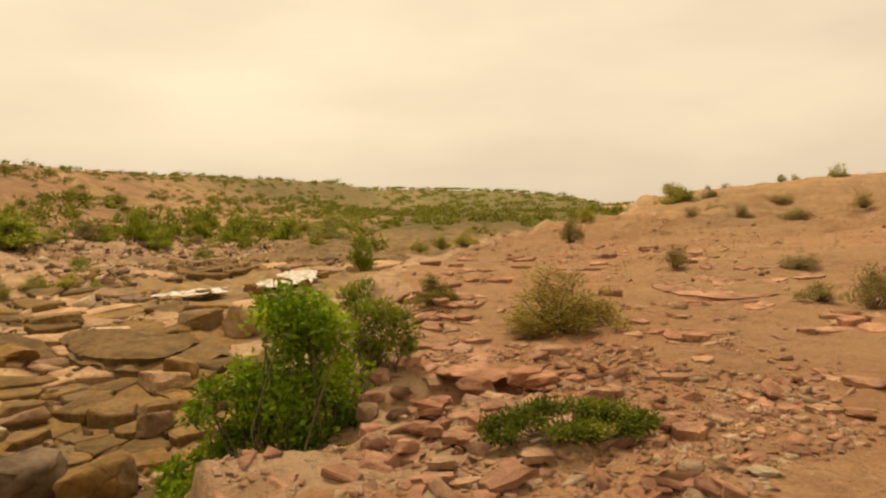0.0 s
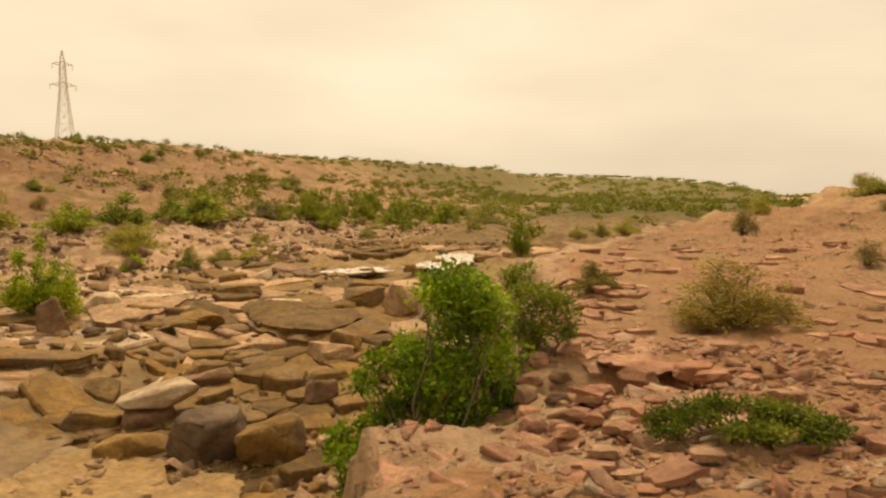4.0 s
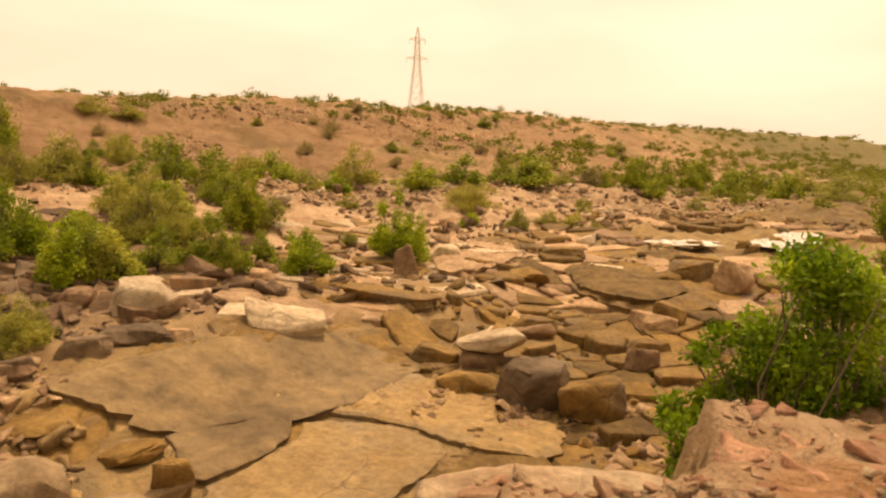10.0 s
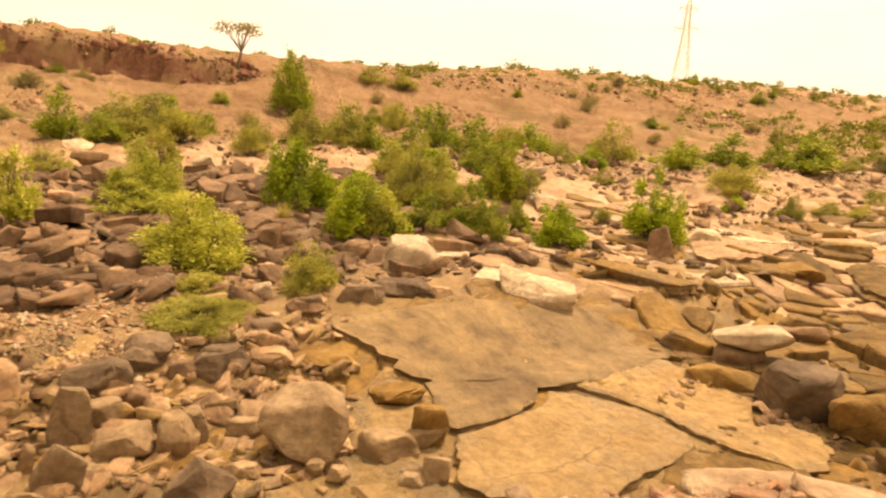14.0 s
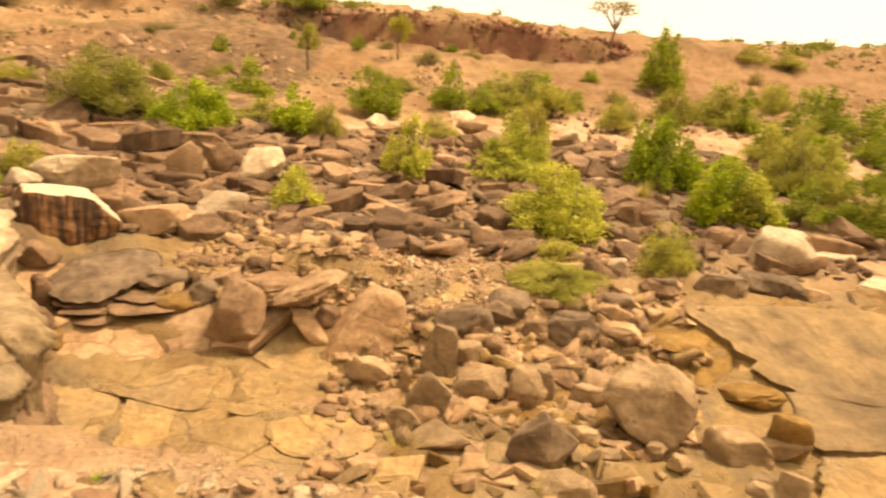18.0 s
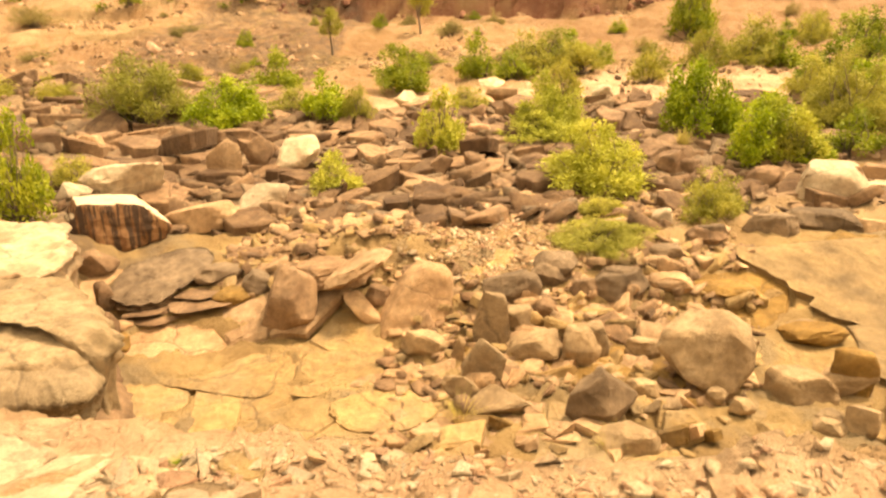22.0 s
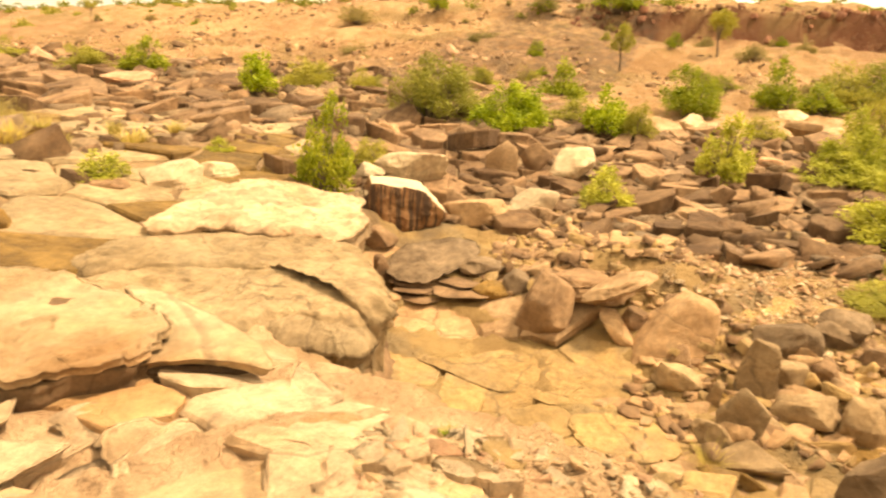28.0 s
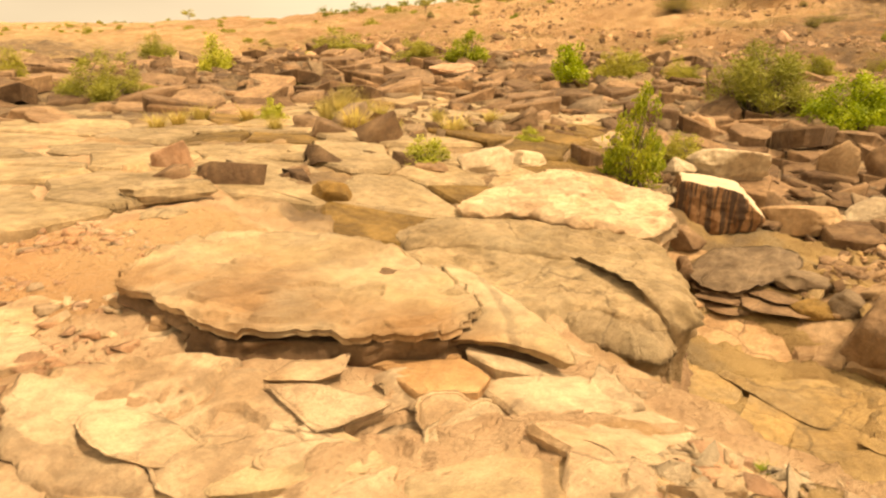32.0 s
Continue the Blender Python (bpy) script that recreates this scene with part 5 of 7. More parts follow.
boulder(2.51, 4.24, 0.29, 0.18, 0.14, 0.06, -32, 0, 0, M_BANK, 152, boxy=0.7, label="reddish flat stone on the bank")
boulder(0.13, 9.56, 0.34, 0.28, 0.22, 0.13, 5, 0, 0, M_BANK, 153, boxy=0.7, label="reddish flat stone on the bank")
boulder(0.67, 5.33, 0.23, 0.31, 0.23, 0.10, 5, 0, -8, M_BANK, 154, boxy=0.7, label="reddish flat stone on the bank")
boulder(0.15, 5.28, 0.21, 0.32, 0.19, 0.14, -13, 0, 0, M_BANK, 155, boxy=0.7, label="red-brown broken block over a dark hollow in the bank")
boulder(-0.36, 4.22, 0.13, 0.17, 0.13, 0.08, 0, 0, 0, M_BANK, 156, boxy=0.6, label="reddish flat stone on the bank")
boulder(-0.18, 4.44, 0.14, 0.16, 0.12, 0.09, 5, 0, 0, M_BANK, 157, boxy=0.6, label="reddish flat stone on the bank")
boulder(0.18, 5.02, 0.19, 0.13, 0.10, 0.07, 8, 0, 0, M_BANK, 158, boxy=0.6, label="reddish flat stone on the bank")
boulder(-0.46, 7.11, -0.18, 0.27, 0.21, 0.17, -9, 0, 0, M_BANK, 159, boxy=0.6, label="reddish flat stone on the bank")
boulder(-0.52, 7.27, 0.01, 0.39, 0.30, 0.15, -2, 0, 0, M_BANK, 160, boxy=0.8, label="reddish broken block at the edge of the bank")
boulder(-0.15, 6.84, -0.07, 0.43, 0.33, 0.08, 2, 0, 0, M_BANK, 161, boxy=0.8, label="reddish broken block at the edge of the bank")
boulder(-0.63, 7.22, -0.43, 0.28, 0.21, 0.17, 13, 0, 0, M_BANK, 162, boxy=0.8, label="reddish broken block at the edge of the bank")
boulder(-0.28, 4.54, 0.14, 0.20, 0.16, 0.09, -12, 0, 0, M_BANK, 163, boxy=0.8, label="reddish broken block at the edge of the bank")
boulder(-0.58, 4.31, 0.12, 0.17, 0.13, 0.10, -1, 0, 0, M_BANK, 164, boxy=0.8, label="reddish broken block at the edge of the bank")
boulder(0.27, 4.99, 0.19, 0.32, 0.24, 0.09, -4, 0, 0, M_BANK, 165, boxy=0.8, label="reddish broken block at the edge of the bank")
boulder(0.03, 4.66, 0.16, 0.26, 0.20, 0.09, 5, 0, 0, M_BANK, 166, boxy=0.8, label="reddish broken block at the edge of the bank")
boulder(0.55, 5.45, 0.23, 0.31, 0.24, 0.15, 7, 0, 0, M_BANK, 167, boxy=0.8, label="reddish broken block at the edge of the bank")
boulder(0.86, 6.25, 0.27, 0.35, 0.27, 0.11, -18, 0, 0, M_BANK, 168, boxy=0.8, label="reddish broken block at the edge of the bank")
boulder(0.05, 4.14, 0.17, 0.14, 0.11, 0.10, -4, 0, 0, M_BANK, 169, boxy=0.8, label="reddish broken block at the edge of the bank")
boulder(0.26, 4.22, 0.19, 0.19, 0.14, 0.10, -0, 0, 0, M_BANK, 170, boxy=0.8, label="reddish broken block at the edge of the bank")
boulder(-0.40, 4.26, 0.13, 0.11, 0.08, 0.10, 16, 0, 0, M_BANK, 171, boxy=0.8, label="reddish broken block at the edge of the bank")
boulder(-0.14, 5.01, 0.16, 0.20, 0.15, 0.11, -11, 0, 0, M_BANK, 172, boxy=0.8, label="reddish broken block at the edge of the bank")
for k, (x, y, w, turned) in enumerate([(-0.62, 4.62, 0.2, 20), (-0.66, 4.9, 0.24, 65), (-0.5, 5.05, 0.18, 110), (-0.68, 5.25, 0.22, 5), (-0.46, 5.36, 0.2, 40), (-0.64, 5.62, 0.26, 80), (-0.55, 4.46, 0.16, 130), (-0.44, 4.82, 0.2, 155)]):
    boulder(x, y, float(height(x, y)) - 0.02, w, w * 0.7, w * 0.5, turned, 0, 8, M_BROWN if k % 3 == 1 else M_BANK, 260 + k, boxy=0.75, label="red-brown broken stone in a dark crevice of the bank")
boulder(-6.60, 23.30, -1.03, 0.49, 0.38, 0.30, 11, 0, 0, M_BED, 173, boxy=0.7, label="olive-brown water-worn rock on the river bed")
boulder(-6.05, 25.25, -1.00, 0.55, 0.42, 0.30, 16, 0, 0, M_BED, 174, boxy=0.7, label="olive-brown water-worn rock on the river bed")
boulder(-4.87, 23.91, -1.01, 0.49, 0.38, 0.33, 21, 0, 0, M_BED, 175, boxy=0.7, label="olive-brown water-worn rock on the river bed")
boulder(-7.84, 22.45, -1.07, 0.56, 0.43, 0.24, 6, 0, 0, M_BED, 176, boxy=0.7, label="olive-brown water-worn rock on the river bed")
boulder(-4.79, 27.04, -1.00, 0.51, 0.39, 0.27, 4, 0, 0, M_BED, 177, boxy=0.7, label="olive-brown water-worn rock on the river bed")
boulder(-6.17, 22.88, -1.05, 0.34, 0.26, 0.22, 16, 0, 0, M_BED, 178, boxy=0.7, label="olive-brown water-worn rock on the river bed")
boulder(-5.26, 23.13, -1.04, 0.30, 0.23, 0.20, 20, 0, 0, M_BED, 179, boxy=0.7, label="olive-brown water-worn rock on the river bed")
boulder(-12.27, 14.86, -1.25, 1.15, 0.88, 0.52, 24, 0, 0, M_PALE, 180, boxy=0.8, label="pale cream sandstone boulder, worn round, on the river bed")
boulder(-11.85, 16.65, -1.28, 1.87, 1.44, 0.25, 27, 0, 0, M_PALE, 181, boxy=0.9, name="rock_slab", label="pale cream sandstone boulder, worn round, on the river bed")
boulder(-11.06, 13.70, -1.34, 1.32, 1.01, 0.22, 37, 0, 0, M_PALE, 182, boxy=0.9, name="rock_slab", label="pale cream sandstone boulder, worn round, on the river bed")
boulder(-10.15, 18.01, -1.35, 1.32, 1.01, 0.51, 35, 0, 0, M_BED, 183, boxy=0.7, label="olive-brown water-worn rock on the river bed")
boulder(-6.31, 17.62, -1.44, 1.32, 0.89, 0.65, 32, 0, 0, M_BED, 184, boxy=0.8, label="rounded grey-brown block at the edge of a ledge")
boulder(-5.13, 17.11, -1.49, 0.97, 0.75, 0.93, 6, 0, 0, M_TAN, 185, boxy=0.6, label="tan sandstone block lying among loose stones")
boulder(-5.51, 13.42, -1.83, 1.08, 0.83, 0.50, 19, 0, 0, M_TAN, 186, boxy=0.6, label="tan sandstone block lying among loose stones")
boulder(-7.29, 11.45, -1.96, 0.91, 0.70, 0.45, 36, 0, 0, M_BROWN, 187, label="brown sandstone block lying on the river bed")
boulder(-4.82, 11.05, -2.00, 0.65, 0.50, 0.56, 34, 0, 0, M_BROWN, 188, boxy=0.7, label="brown sandstone block lying on the river bed")

# ---- great slabs ----
slab([(-1.88, -5.46), (-2.01, -4.98), (-2.03, -4.67), (-2.04, -4.32), (-2.29, -4.16), (-2.54, -3.87), (-2.76, -3.74), (-2.95, -3.53), (-3.41, -3.69), (-3.63, -4.05), (-3.82, -4.71), (-3.77, -5.26), (-3.43, -5.79), (-3.01, -6.14), (-2.54, -6.14), (-2.03, -5.81)], -0.19, 0.05, material=M_SLAB, seed=189, rough=0.03, undercut=-0.01, ledges=0.035, n=220, rings=56, worn=1, label="great sandstone slab with a pale scoured top and broken rim")
# stained front face; the overhang's shade is put into its dark stone too
slab([(-2.01, -4.69), (-2.06, -4.37), (-2.32, -4.21), (-2.57, -3.92), (-2.79, -3.78), (-2.99, -3.57), (-3.33, -3.67), (-3.68, -4.32), (-3.54, -5.04), (-2.85, -5.36), (-2.34, -5.04)], -0.235, 0.3, material=M_DARK, seed=190, rough=0.015, undercut=-0.05, n=130, rings=8, worn=0, label="layered rock under the great slab's edge, stain and shade in its dark colour")
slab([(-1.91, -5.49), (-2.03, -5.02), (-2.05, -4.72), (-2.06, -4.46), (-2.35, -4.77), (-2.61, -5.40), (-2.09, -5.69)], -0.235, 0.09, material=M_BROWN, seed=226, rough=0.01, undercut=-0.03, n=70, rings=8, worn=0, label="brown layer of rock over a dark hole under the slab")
slab([(-3.04, -3.69), (-3.18, -3.44), (-3.29, -3.24), (-3.28, -3.05), (-3.29, -2.86), (-3.51, -3.12), (-3.69, -3.46), (-3.90, -3.88), (-4.04, -4.39), (-4.04, -4.75), (-3.70, -4.12)], -0.27, 0.07, material=M_SLAB, seed=192, rough=0.03, soft_rim=0.01, undercut=0.06, n=110, rings=20, worn=1, label="lichen-spotted lower end of the great slab")
# dark stone stands in for the shade in this gap
slab([(-3.06, -3.64), (-3.20, -3.45), (-3.35, -3.15), (-3.48, -3.13), (-3.66, -3.53), (-3.69, -3.94)], -0.34, 0.2, material=M_DARK, seed=193, rough=0.02, undercut=0.05, n=60, rings=8, label="rock under the slab's edge, the hollow's shade in its dark colour")
boulder(-1.96, -5.06, -0.42, 0.14, 0.09, 0.16, 157, 0, 0, M_TAN, 199, boxy=0.6, label="tan sandstone block lying among loose stones")
boulder(-2.16, -4.81, -0.42, 0.27, 0.15, 0.14, 160, 0, 0, M_BROWN, 200, boxy=0.7, label="brown sandstone block lying on the river bed")
boulder(-2.23, -4.60, -0.42, 0.16, 0.09, 0.10, 165, 0, 0, M_BROWN, 201, boxy=0.6, label="brown sandstone block lying on the river bed")
slab([(-1.04, -4.79), (-1.46, -4.84), (-1.93, -4.60), (-2.14, -4.10), (-2.26, -3.61), (-2.36, -3.37), (-2.03, -3.42), (-2.00, -3.17), (-1.58, -3.12), (-1.13, -3.54), (-0.84, -3.96)], -0.35, 0.25, material=M_SCOUR, seed=202, rough=0.025, ledges=0.06, n=120, rings=30, label="flat pinkish slab with flaking layers on the bank")
slab([(-2.50, -3.72), (-2.79, -3.68), (-3.30, -3.23), (-2.98, -2.92), (-2.64, -2.67), (-2.34, -2.72), (-2.53, -3.07), (-2.48, -3.29)], -0.37, 0.22, material=M_SCOUR, seed=204, rough=0.02, ledges=0.06, n=100, rings=18, label="pale flat slab, cracked, on the bank")
slab([(-2.05, -3.23), (-2.41, -3.20), (-2.45, -2.87), (-2.19, -2.60), (-1.87, -2.89)], -0.38, 0.20, material=M_SCOUR, seed=206, rough=0.02, ledges=0.06, label="flat sandstone slab underfoot")
slab([(-1.32, -3.67), (-1.68, -3.52), (-1.90, -3.54), (-1.97, -3.13), (-1.56, -3.09), (-1.26, -3.37)], -0.33, 0.05, material=M_SCOUR, seed=208, rough=0.015, undercut=0.02, worn=1, n=60, rings=10, label="thin flaking layer of sandstone on the bank slabs")
slab([(-2.52, -3.30), (-2.75, -3.17), (-2.42, -2.78), (-2.30, -2.83), (-2.32, -3.06)], -0.33, 0.05, material=M_SCOUR, seed=209, rough=0.015, undercut=0.02, worn=1, n=60, rings=10, label="thin flaking layer of sandstone on the bank slabs")
slab([(-2.58, -2.82), (-2.81, -2.74), (-2.63, -2.52), (-2.37, -2.49), (-2.33, -2.63)], -0.33, 0.05, material=M_SCOUR, seed=212, rough=0.015, undercut=0.02, worn=1, n=60, rings=10, label="thin flaking layer of sandstone on the bank slabs")
slab([(-2.05, -3.95), (-2.26, -4.01), (-2.44, -3.89), (-2.56, -3.91), (-2.40, -3.76), (-2.24, -3.77)], -0.315, 0.045, material=M_SCOUR, seed=230, rough=0.012, undercut=0.03, worn=0, n=64, rings=10, label="thin broken flake of sandstone lifted off the bank")
slab([(-2.02, -3.89), (-1.96, -3.36), (-2.19, -3.32), (-2.35, -3.31), (-2.30, -3.47), (-2.20, -3.71)], -0.315, 0.045, material=M_SCOUR, seed=231, rough=0.012, undercut=0.03, worn=0, n=64, rings=10, label="thin broken flake of sandstone lifted off the bank")
slab([(-2.27, -3.01), (-2.53, -3.06), (-2.75, -3.05), (-2.79, -2.83), (-2.58, -2.62), (-2.35, -2.54), (-2.26, -2.67), (-2.25, -2.83)], -0.315, 0.045, material=M_PALE, seed=232, rough=0.012, undercut=0.03, worn=1, n=64, rings=10, label="pale smooth plate of sandstone on the bank")
slab([(-1.64, -3.21), (-1.83, -3.18), (-2.01, -3.08), (-1.99, -3.24), (-1.78, -3.35), (-1.61, -3.34)], -0.315, 0.045, material=M_SCOUR, seed=233, rough=0.012, undercut=0.03, worn=1, n=64, rings=10, label="thin broken flake of sandstone lifted off the bank")
slab([(-1.18, -4.21), (-1.43, -4.12), (-1.57, -3.66), (-1.45, -3.59), (-1.33, -3.54), (-1.18, -3.84)], -0.315, 0.045, material=M_SCOUR, seed=234, rough=0.012, undercut=0.03, worn=1, n=64, rings=10, label="thin broken flake of sandstone lifted off the bank")
slab([(-3.46, -2.90), (-3.40, -2.67), (-3.27, -2.50), (-2.97, -2.40), (-2.81, -2.37), (-2.76, -2.48)], -0.30, 0.19, material=M_SCOUR, seed=240, rough=0.025, undercut=0.02, worn=1, n=80, rings=10, label="broad pinkish slab with a worn edge on the bank")
slab([(-2.61, -2.45), (-2.63, -2.22), (-2.34, -2.02), (-2.17, -2.03), (-2.12, -2.14)], -0.17, 0.17, material=M_SCOUR, seed=241, rough=0.025, undercut=0.02, worn=1, n=80, rings=10, label="broad pinkish slab with a worn edge on the bank")
slab([(-2.65, -2.20), (-2.65, -2.06), (-2.47, -1.96), (-2.26, -1.91), (-2.34, -2.02)], -0.19, 0.15, material=M_SCOUR, seed=242, rough=0.025, undercut=0.02, worn=1, n=80, rings=10, label="low pinkish slab with a rounded side")
slab([(-2.02, -1.54), (-2.10, -1.45), (-2.12, -1.25), (-2.09, -1.01), (-2.01, -0.92), (-1.84, -0.94), (-1.83, -1.43)], -0.06, 0.15, material=M_PALE, seed=243, rough=0.025, undercut=0.02, worn=1, n=80, rings=10, label="smooth pale slab flush with the soil underfoot")
slab([(-2.46, -1.79), (-2.49, -1.66), (-2.44, -1.46), (-2.30, -1.30), (-2.26, -1.31), (-2.30, -1.45), (-2.38, -1.66)], -0.14, 0.09, material=M_PALE, seed=244, rough=0.010, undercut=0.02, worn=1, n=50, rings=10, label="broken flake of sandstone lying on orange gravel")
slab([(-2.71, -1.73), (-2.79, -1.71), (-2.78, -1.55), (-2.72, -1.47), (-2.67, -1.52), (-2.67, -1.65)], -0.19, 0.10, material=M_DUSTY, seed=245, rough=0.010, undercut=0.02, worn=1, n=50, rings=10, label="broken flake of sandstone lying on orange gravel")
slab([(-2.33, -1.24), (-2.40, -1.17), (-2.42, -1.09), (-2.31, -1.06), (-2.30, -1.16)], -0.11, 0.08, material=M_SCOUR, seed=246, rough=0.010, undercut=0.02, worn=1, n=50, rings=10, label="broken flake of sandstone lying on orange gravel")
slab([(-2.69, -1.19), (-2.71, -1.08), (-2.66, -0.96), (-2.62, -0.97), (-2.61, -1.08)], -0.16, 0.08, material=M_TAN, seed=247, rough=0.010, undercut=0.02, worn=1, n=50, rings=10, label="broken flake of sandstone lying on orange gravel")
slab([(-3.06, -1.65), (-3.11, -1.52), (-3.09, -1.45), (-2.85, -1.41), (-2.97, -1.61)], -0.24, 0.12, material=M_FLOOR, seed=248, rough=0.010, undercut=0.02, worn=1, n=50, rings=10, label="broken flake of sandstone lying on orange gravel")
slab([(-2.24, -1.00), (-2.29, -0.93), (-2.28, -0.88), (-2.20, -0.88), (-2.16, -0.95)], -0.08, 0.08, material=M_BANK, seed=249, rough=0.025, undercut=0.02, worn=1, n=80, rings=10, label="broken flake of sandstone lying on orange gravel")
slab([(-2.65, -1.86), (-2.67, -1.67), (-2.58, -1.68), (-2.53, -1.78)], -0.18, 0.08, material=M_PALE, seed=250, rough=0.025, undercut=0.02, worn=1, n=80, rings=10, label="broken flake of sandstone lying on orange gravel")
slab([(-2.64, -0.93), (-2.60, -0.76), (-2.47, -0.79), (-2.50, -0.86)], -0.14, 0.08, material=M_PALE, seed=251, rough=0.025, undercut=0.02, worn=1, n=80, rings=10, label="broken flake of sandstone lying on orange gravel")
slab([(-2.47, 2.32), (-2.44, 2.60), (-2.30, 2.81), (-1.95, 2.99), (-1.59, 3.15), (-1.41, 3.13), (-1.35, 2.83), (-2.20, 2.19)], -0.05, 0.50, material=M_SCOUR, seed=213, rough=0.04, dome=0.05, label="rounded pinkish rock at the edge of the bank")
slab([(-1.47, 3.82), (-1.30, 4.20), (-0.87, 4.27), (-0.51, 4.28), (-0.39, 4.06), (-0.64, 3.59), (-0.81, 3.32), (-1.20, 3.23)], 0.08, 0.60, material=M_BANK, seed=214, rough=0.06, ledges=0.07, n=130, rings=34, label="pinkish bank slab with a square corner above the bed")
slab([(-0.22, 5.68), (0.02, 6.60), (0.45, 6.70), (0.63, 5.77), (0.29, 5.39), (-0.04, 5.52)], 0.25, 0.13, material=M_BANK, seed=215, rough=0.05, undercut=0.2, ledges=0.03, n=110, rings=20, worn=1, label="flat slab overhanging a dark hollow in the bank")
slab([(2.84, 10.49), (3.86, 9.61), (5.23, 10.12), (4.38, 8.91), (3.14, 8.52)], 0.44, 0.10, material=M_BANK, seed=216, rough=0.03, undercut=-0.05, label="long thin ledge of bare rock on the bank")
slab([(3.60, 7.10), (4.25, 8.10), (4.60, 7.68), (4.02, 6.77)], 0.20, 0.12, material=M_PALE, seed=217, rough=0.02, label="pale flat slab on stony soil")
slab([(-9.94, 16.86), (-10.98, 21.24), (-9.42, 23.65), (-6.95, 23.18), (-5.30, 21.59), (-4.38, 17.11), (-5.40, 14.70), (-6.27, 13.82), (-7.98, 14.66)], -1.46, 0.50, material=M_BED, seed=218, rough=0.06, dome=0.16, undercut=-0.1, ledges=0.07, n=130, rings=26, soft_rim=0.1, label="broad smooth hump of olive-grey bedrock in the river bed")
slab([(-15.88, 18.66), (-16.33, 21.33), (-12.39, 18.92), (-10.38, 15.62), (-10.23, 13.16), (-11.26, 13.18)], -1.11, 0.40, material=M_TAN, seed=219, rough=0.05, ledges=0.06, n=100, rings=22, soft_rim=0.06, label="pale bare ledge of sandstone beside the river bed")
slab([(-10.37, 17.81), (-10.46, 21.48), (-7.76, 20.46), (-5.61, 16.16), (-6.13, 13.97), (-7.93, 14.72)], -1.31, 0.40, material=M_OLIVE, seed=220, rough=0.05, ledges=0.05, n=100, rings=22, soft_rim=0.06, label="smooth olive-grey bedrock slab in the river bed")
slab([(-8.86, -4.85), (-9.41, -4.17), (-9.80, -3.19), (-8.23, -2.72), (-7.48, -2.04), (-7.27, -2.12), (-6.82, -2.60), (-7.28, -3.58), (-7.40, -4.12)], -1.99, 0.30, material=M_FLOOR, seed=226, rough=0.012, undercut=0.0, n=110, rings=20, label="flat ochre bedrock slab in the channel, finely cracked")
slab([(-8.23, -2.45), (-8.40, -1.65), (-8.03, -1.17), (-7.37, -1.15), (-7.19, -1.68), (-6.89, -1.93), (-7.00, -2.36), (-7.47, -2.13)], -1.99, 0.30, material=M_FLOOR, seed=227, rough=0.015, undercut=0.03, n=90, rings=16, label="flat ochre slab before a hollow between boulders")
slab([(-6.78, -1.91), (-7.12, -1.14), (-6.65, -0.77), (-6.23, -0.86), (-6.20, -1.59)], -1.99, 0.30, material=M_FLOOR, seed=228, rough=0.02, undercut=0.03, label="flat ochre slab below the bank")

# the end of the rock shelf: three worn layers over the channel and a bleached ledge behind
slab([(-5.33, -6.93), (-6.37, -7.21), (-7.27, -6.49), (-7.30, -5.87), (-7.62, -5.32), (-7.67, -4.72), (-6.73, -3.93), (-5.73, -3.36), (-5.67, -3.67), (-6.08, -4.08), (-6.34, -4.53), (-6.27, -5.13), (-5.84, -5.88), (-5.33, -6.39)], -0.77, 1.30, material=M_SHELF, seed=194, rough=0.05, undercut=0.02, ledges=0.03, n=230, rings=36, worn=1, soft_rim=0.07, label="long upper layer at the end of the rock shelf")
slab([(-4.90, -6.31), (-5.36, -6.49), (-6.2, -6.1), (-6.75, -5.3), (-6.85, -4.5), (-6.5, -3.95), (-5.95, -3.5), (-5.42, -3.72), (-5.42, -4.39), (-4.95, -4.33), (-4.61, -5.00), (-4.69, -5.50)], -0.86, 1.20, material=M_SHELF, seed=195, rough=0.05, undercut=0.02, ledges=0.03, n=210, rings=32, worn=1, soft_rim=0.05, label="middle layer of the rock shelf below a long crack")
slab([(-5.10, -4.56), (-5.81, -4.62), (-6.30, -4.10), (-6.22, -3.73), (-5.83, -3.46), (-5.23, -3.36), (-5.12, -3.93)], -1.02, 0.42, material=M_SHELF, seed=196, rough=0.06, undercut=0.22, dome=0.1, n=150, rings=24, worn=2, soft_rim=0.08, label="rounded nose of brown rock at the foot of the shelf's end")
slab([(-5.25, -4.60), (-5.95, -4.55), (-6.75, -4.05), (-6.55, -3.80), (-5.85, -3.52), (-5.33, -3.46), (-5.25, -3.93)], -1.36, 0.80, material=M_BROWN, seed=197, rough=0.05, undercut=-0.04, n=110, rings=12, worn=2, soft_rim=0.08, label="darker brown rock under the nose of the shelf")
slab([(-6.35, -6.95), (-7.88, -7.60), (-10.08, -7.98), (-9.79, -6.68), (-9.65, -5.83), (-8.10, -4.78), (-7.55, -4.66), (-7.45, -5.18), (-7.17, -5.71), (-7.12, -6.39)], -0.66, 0.60, material=M_SCOUR, seed=198, rough=0.06, undercut=0.08, ledges=0.045, n=170, rings=30, worn=1, soft_rim=0.05, label="pale bleached sandstone ledge under a green bush")
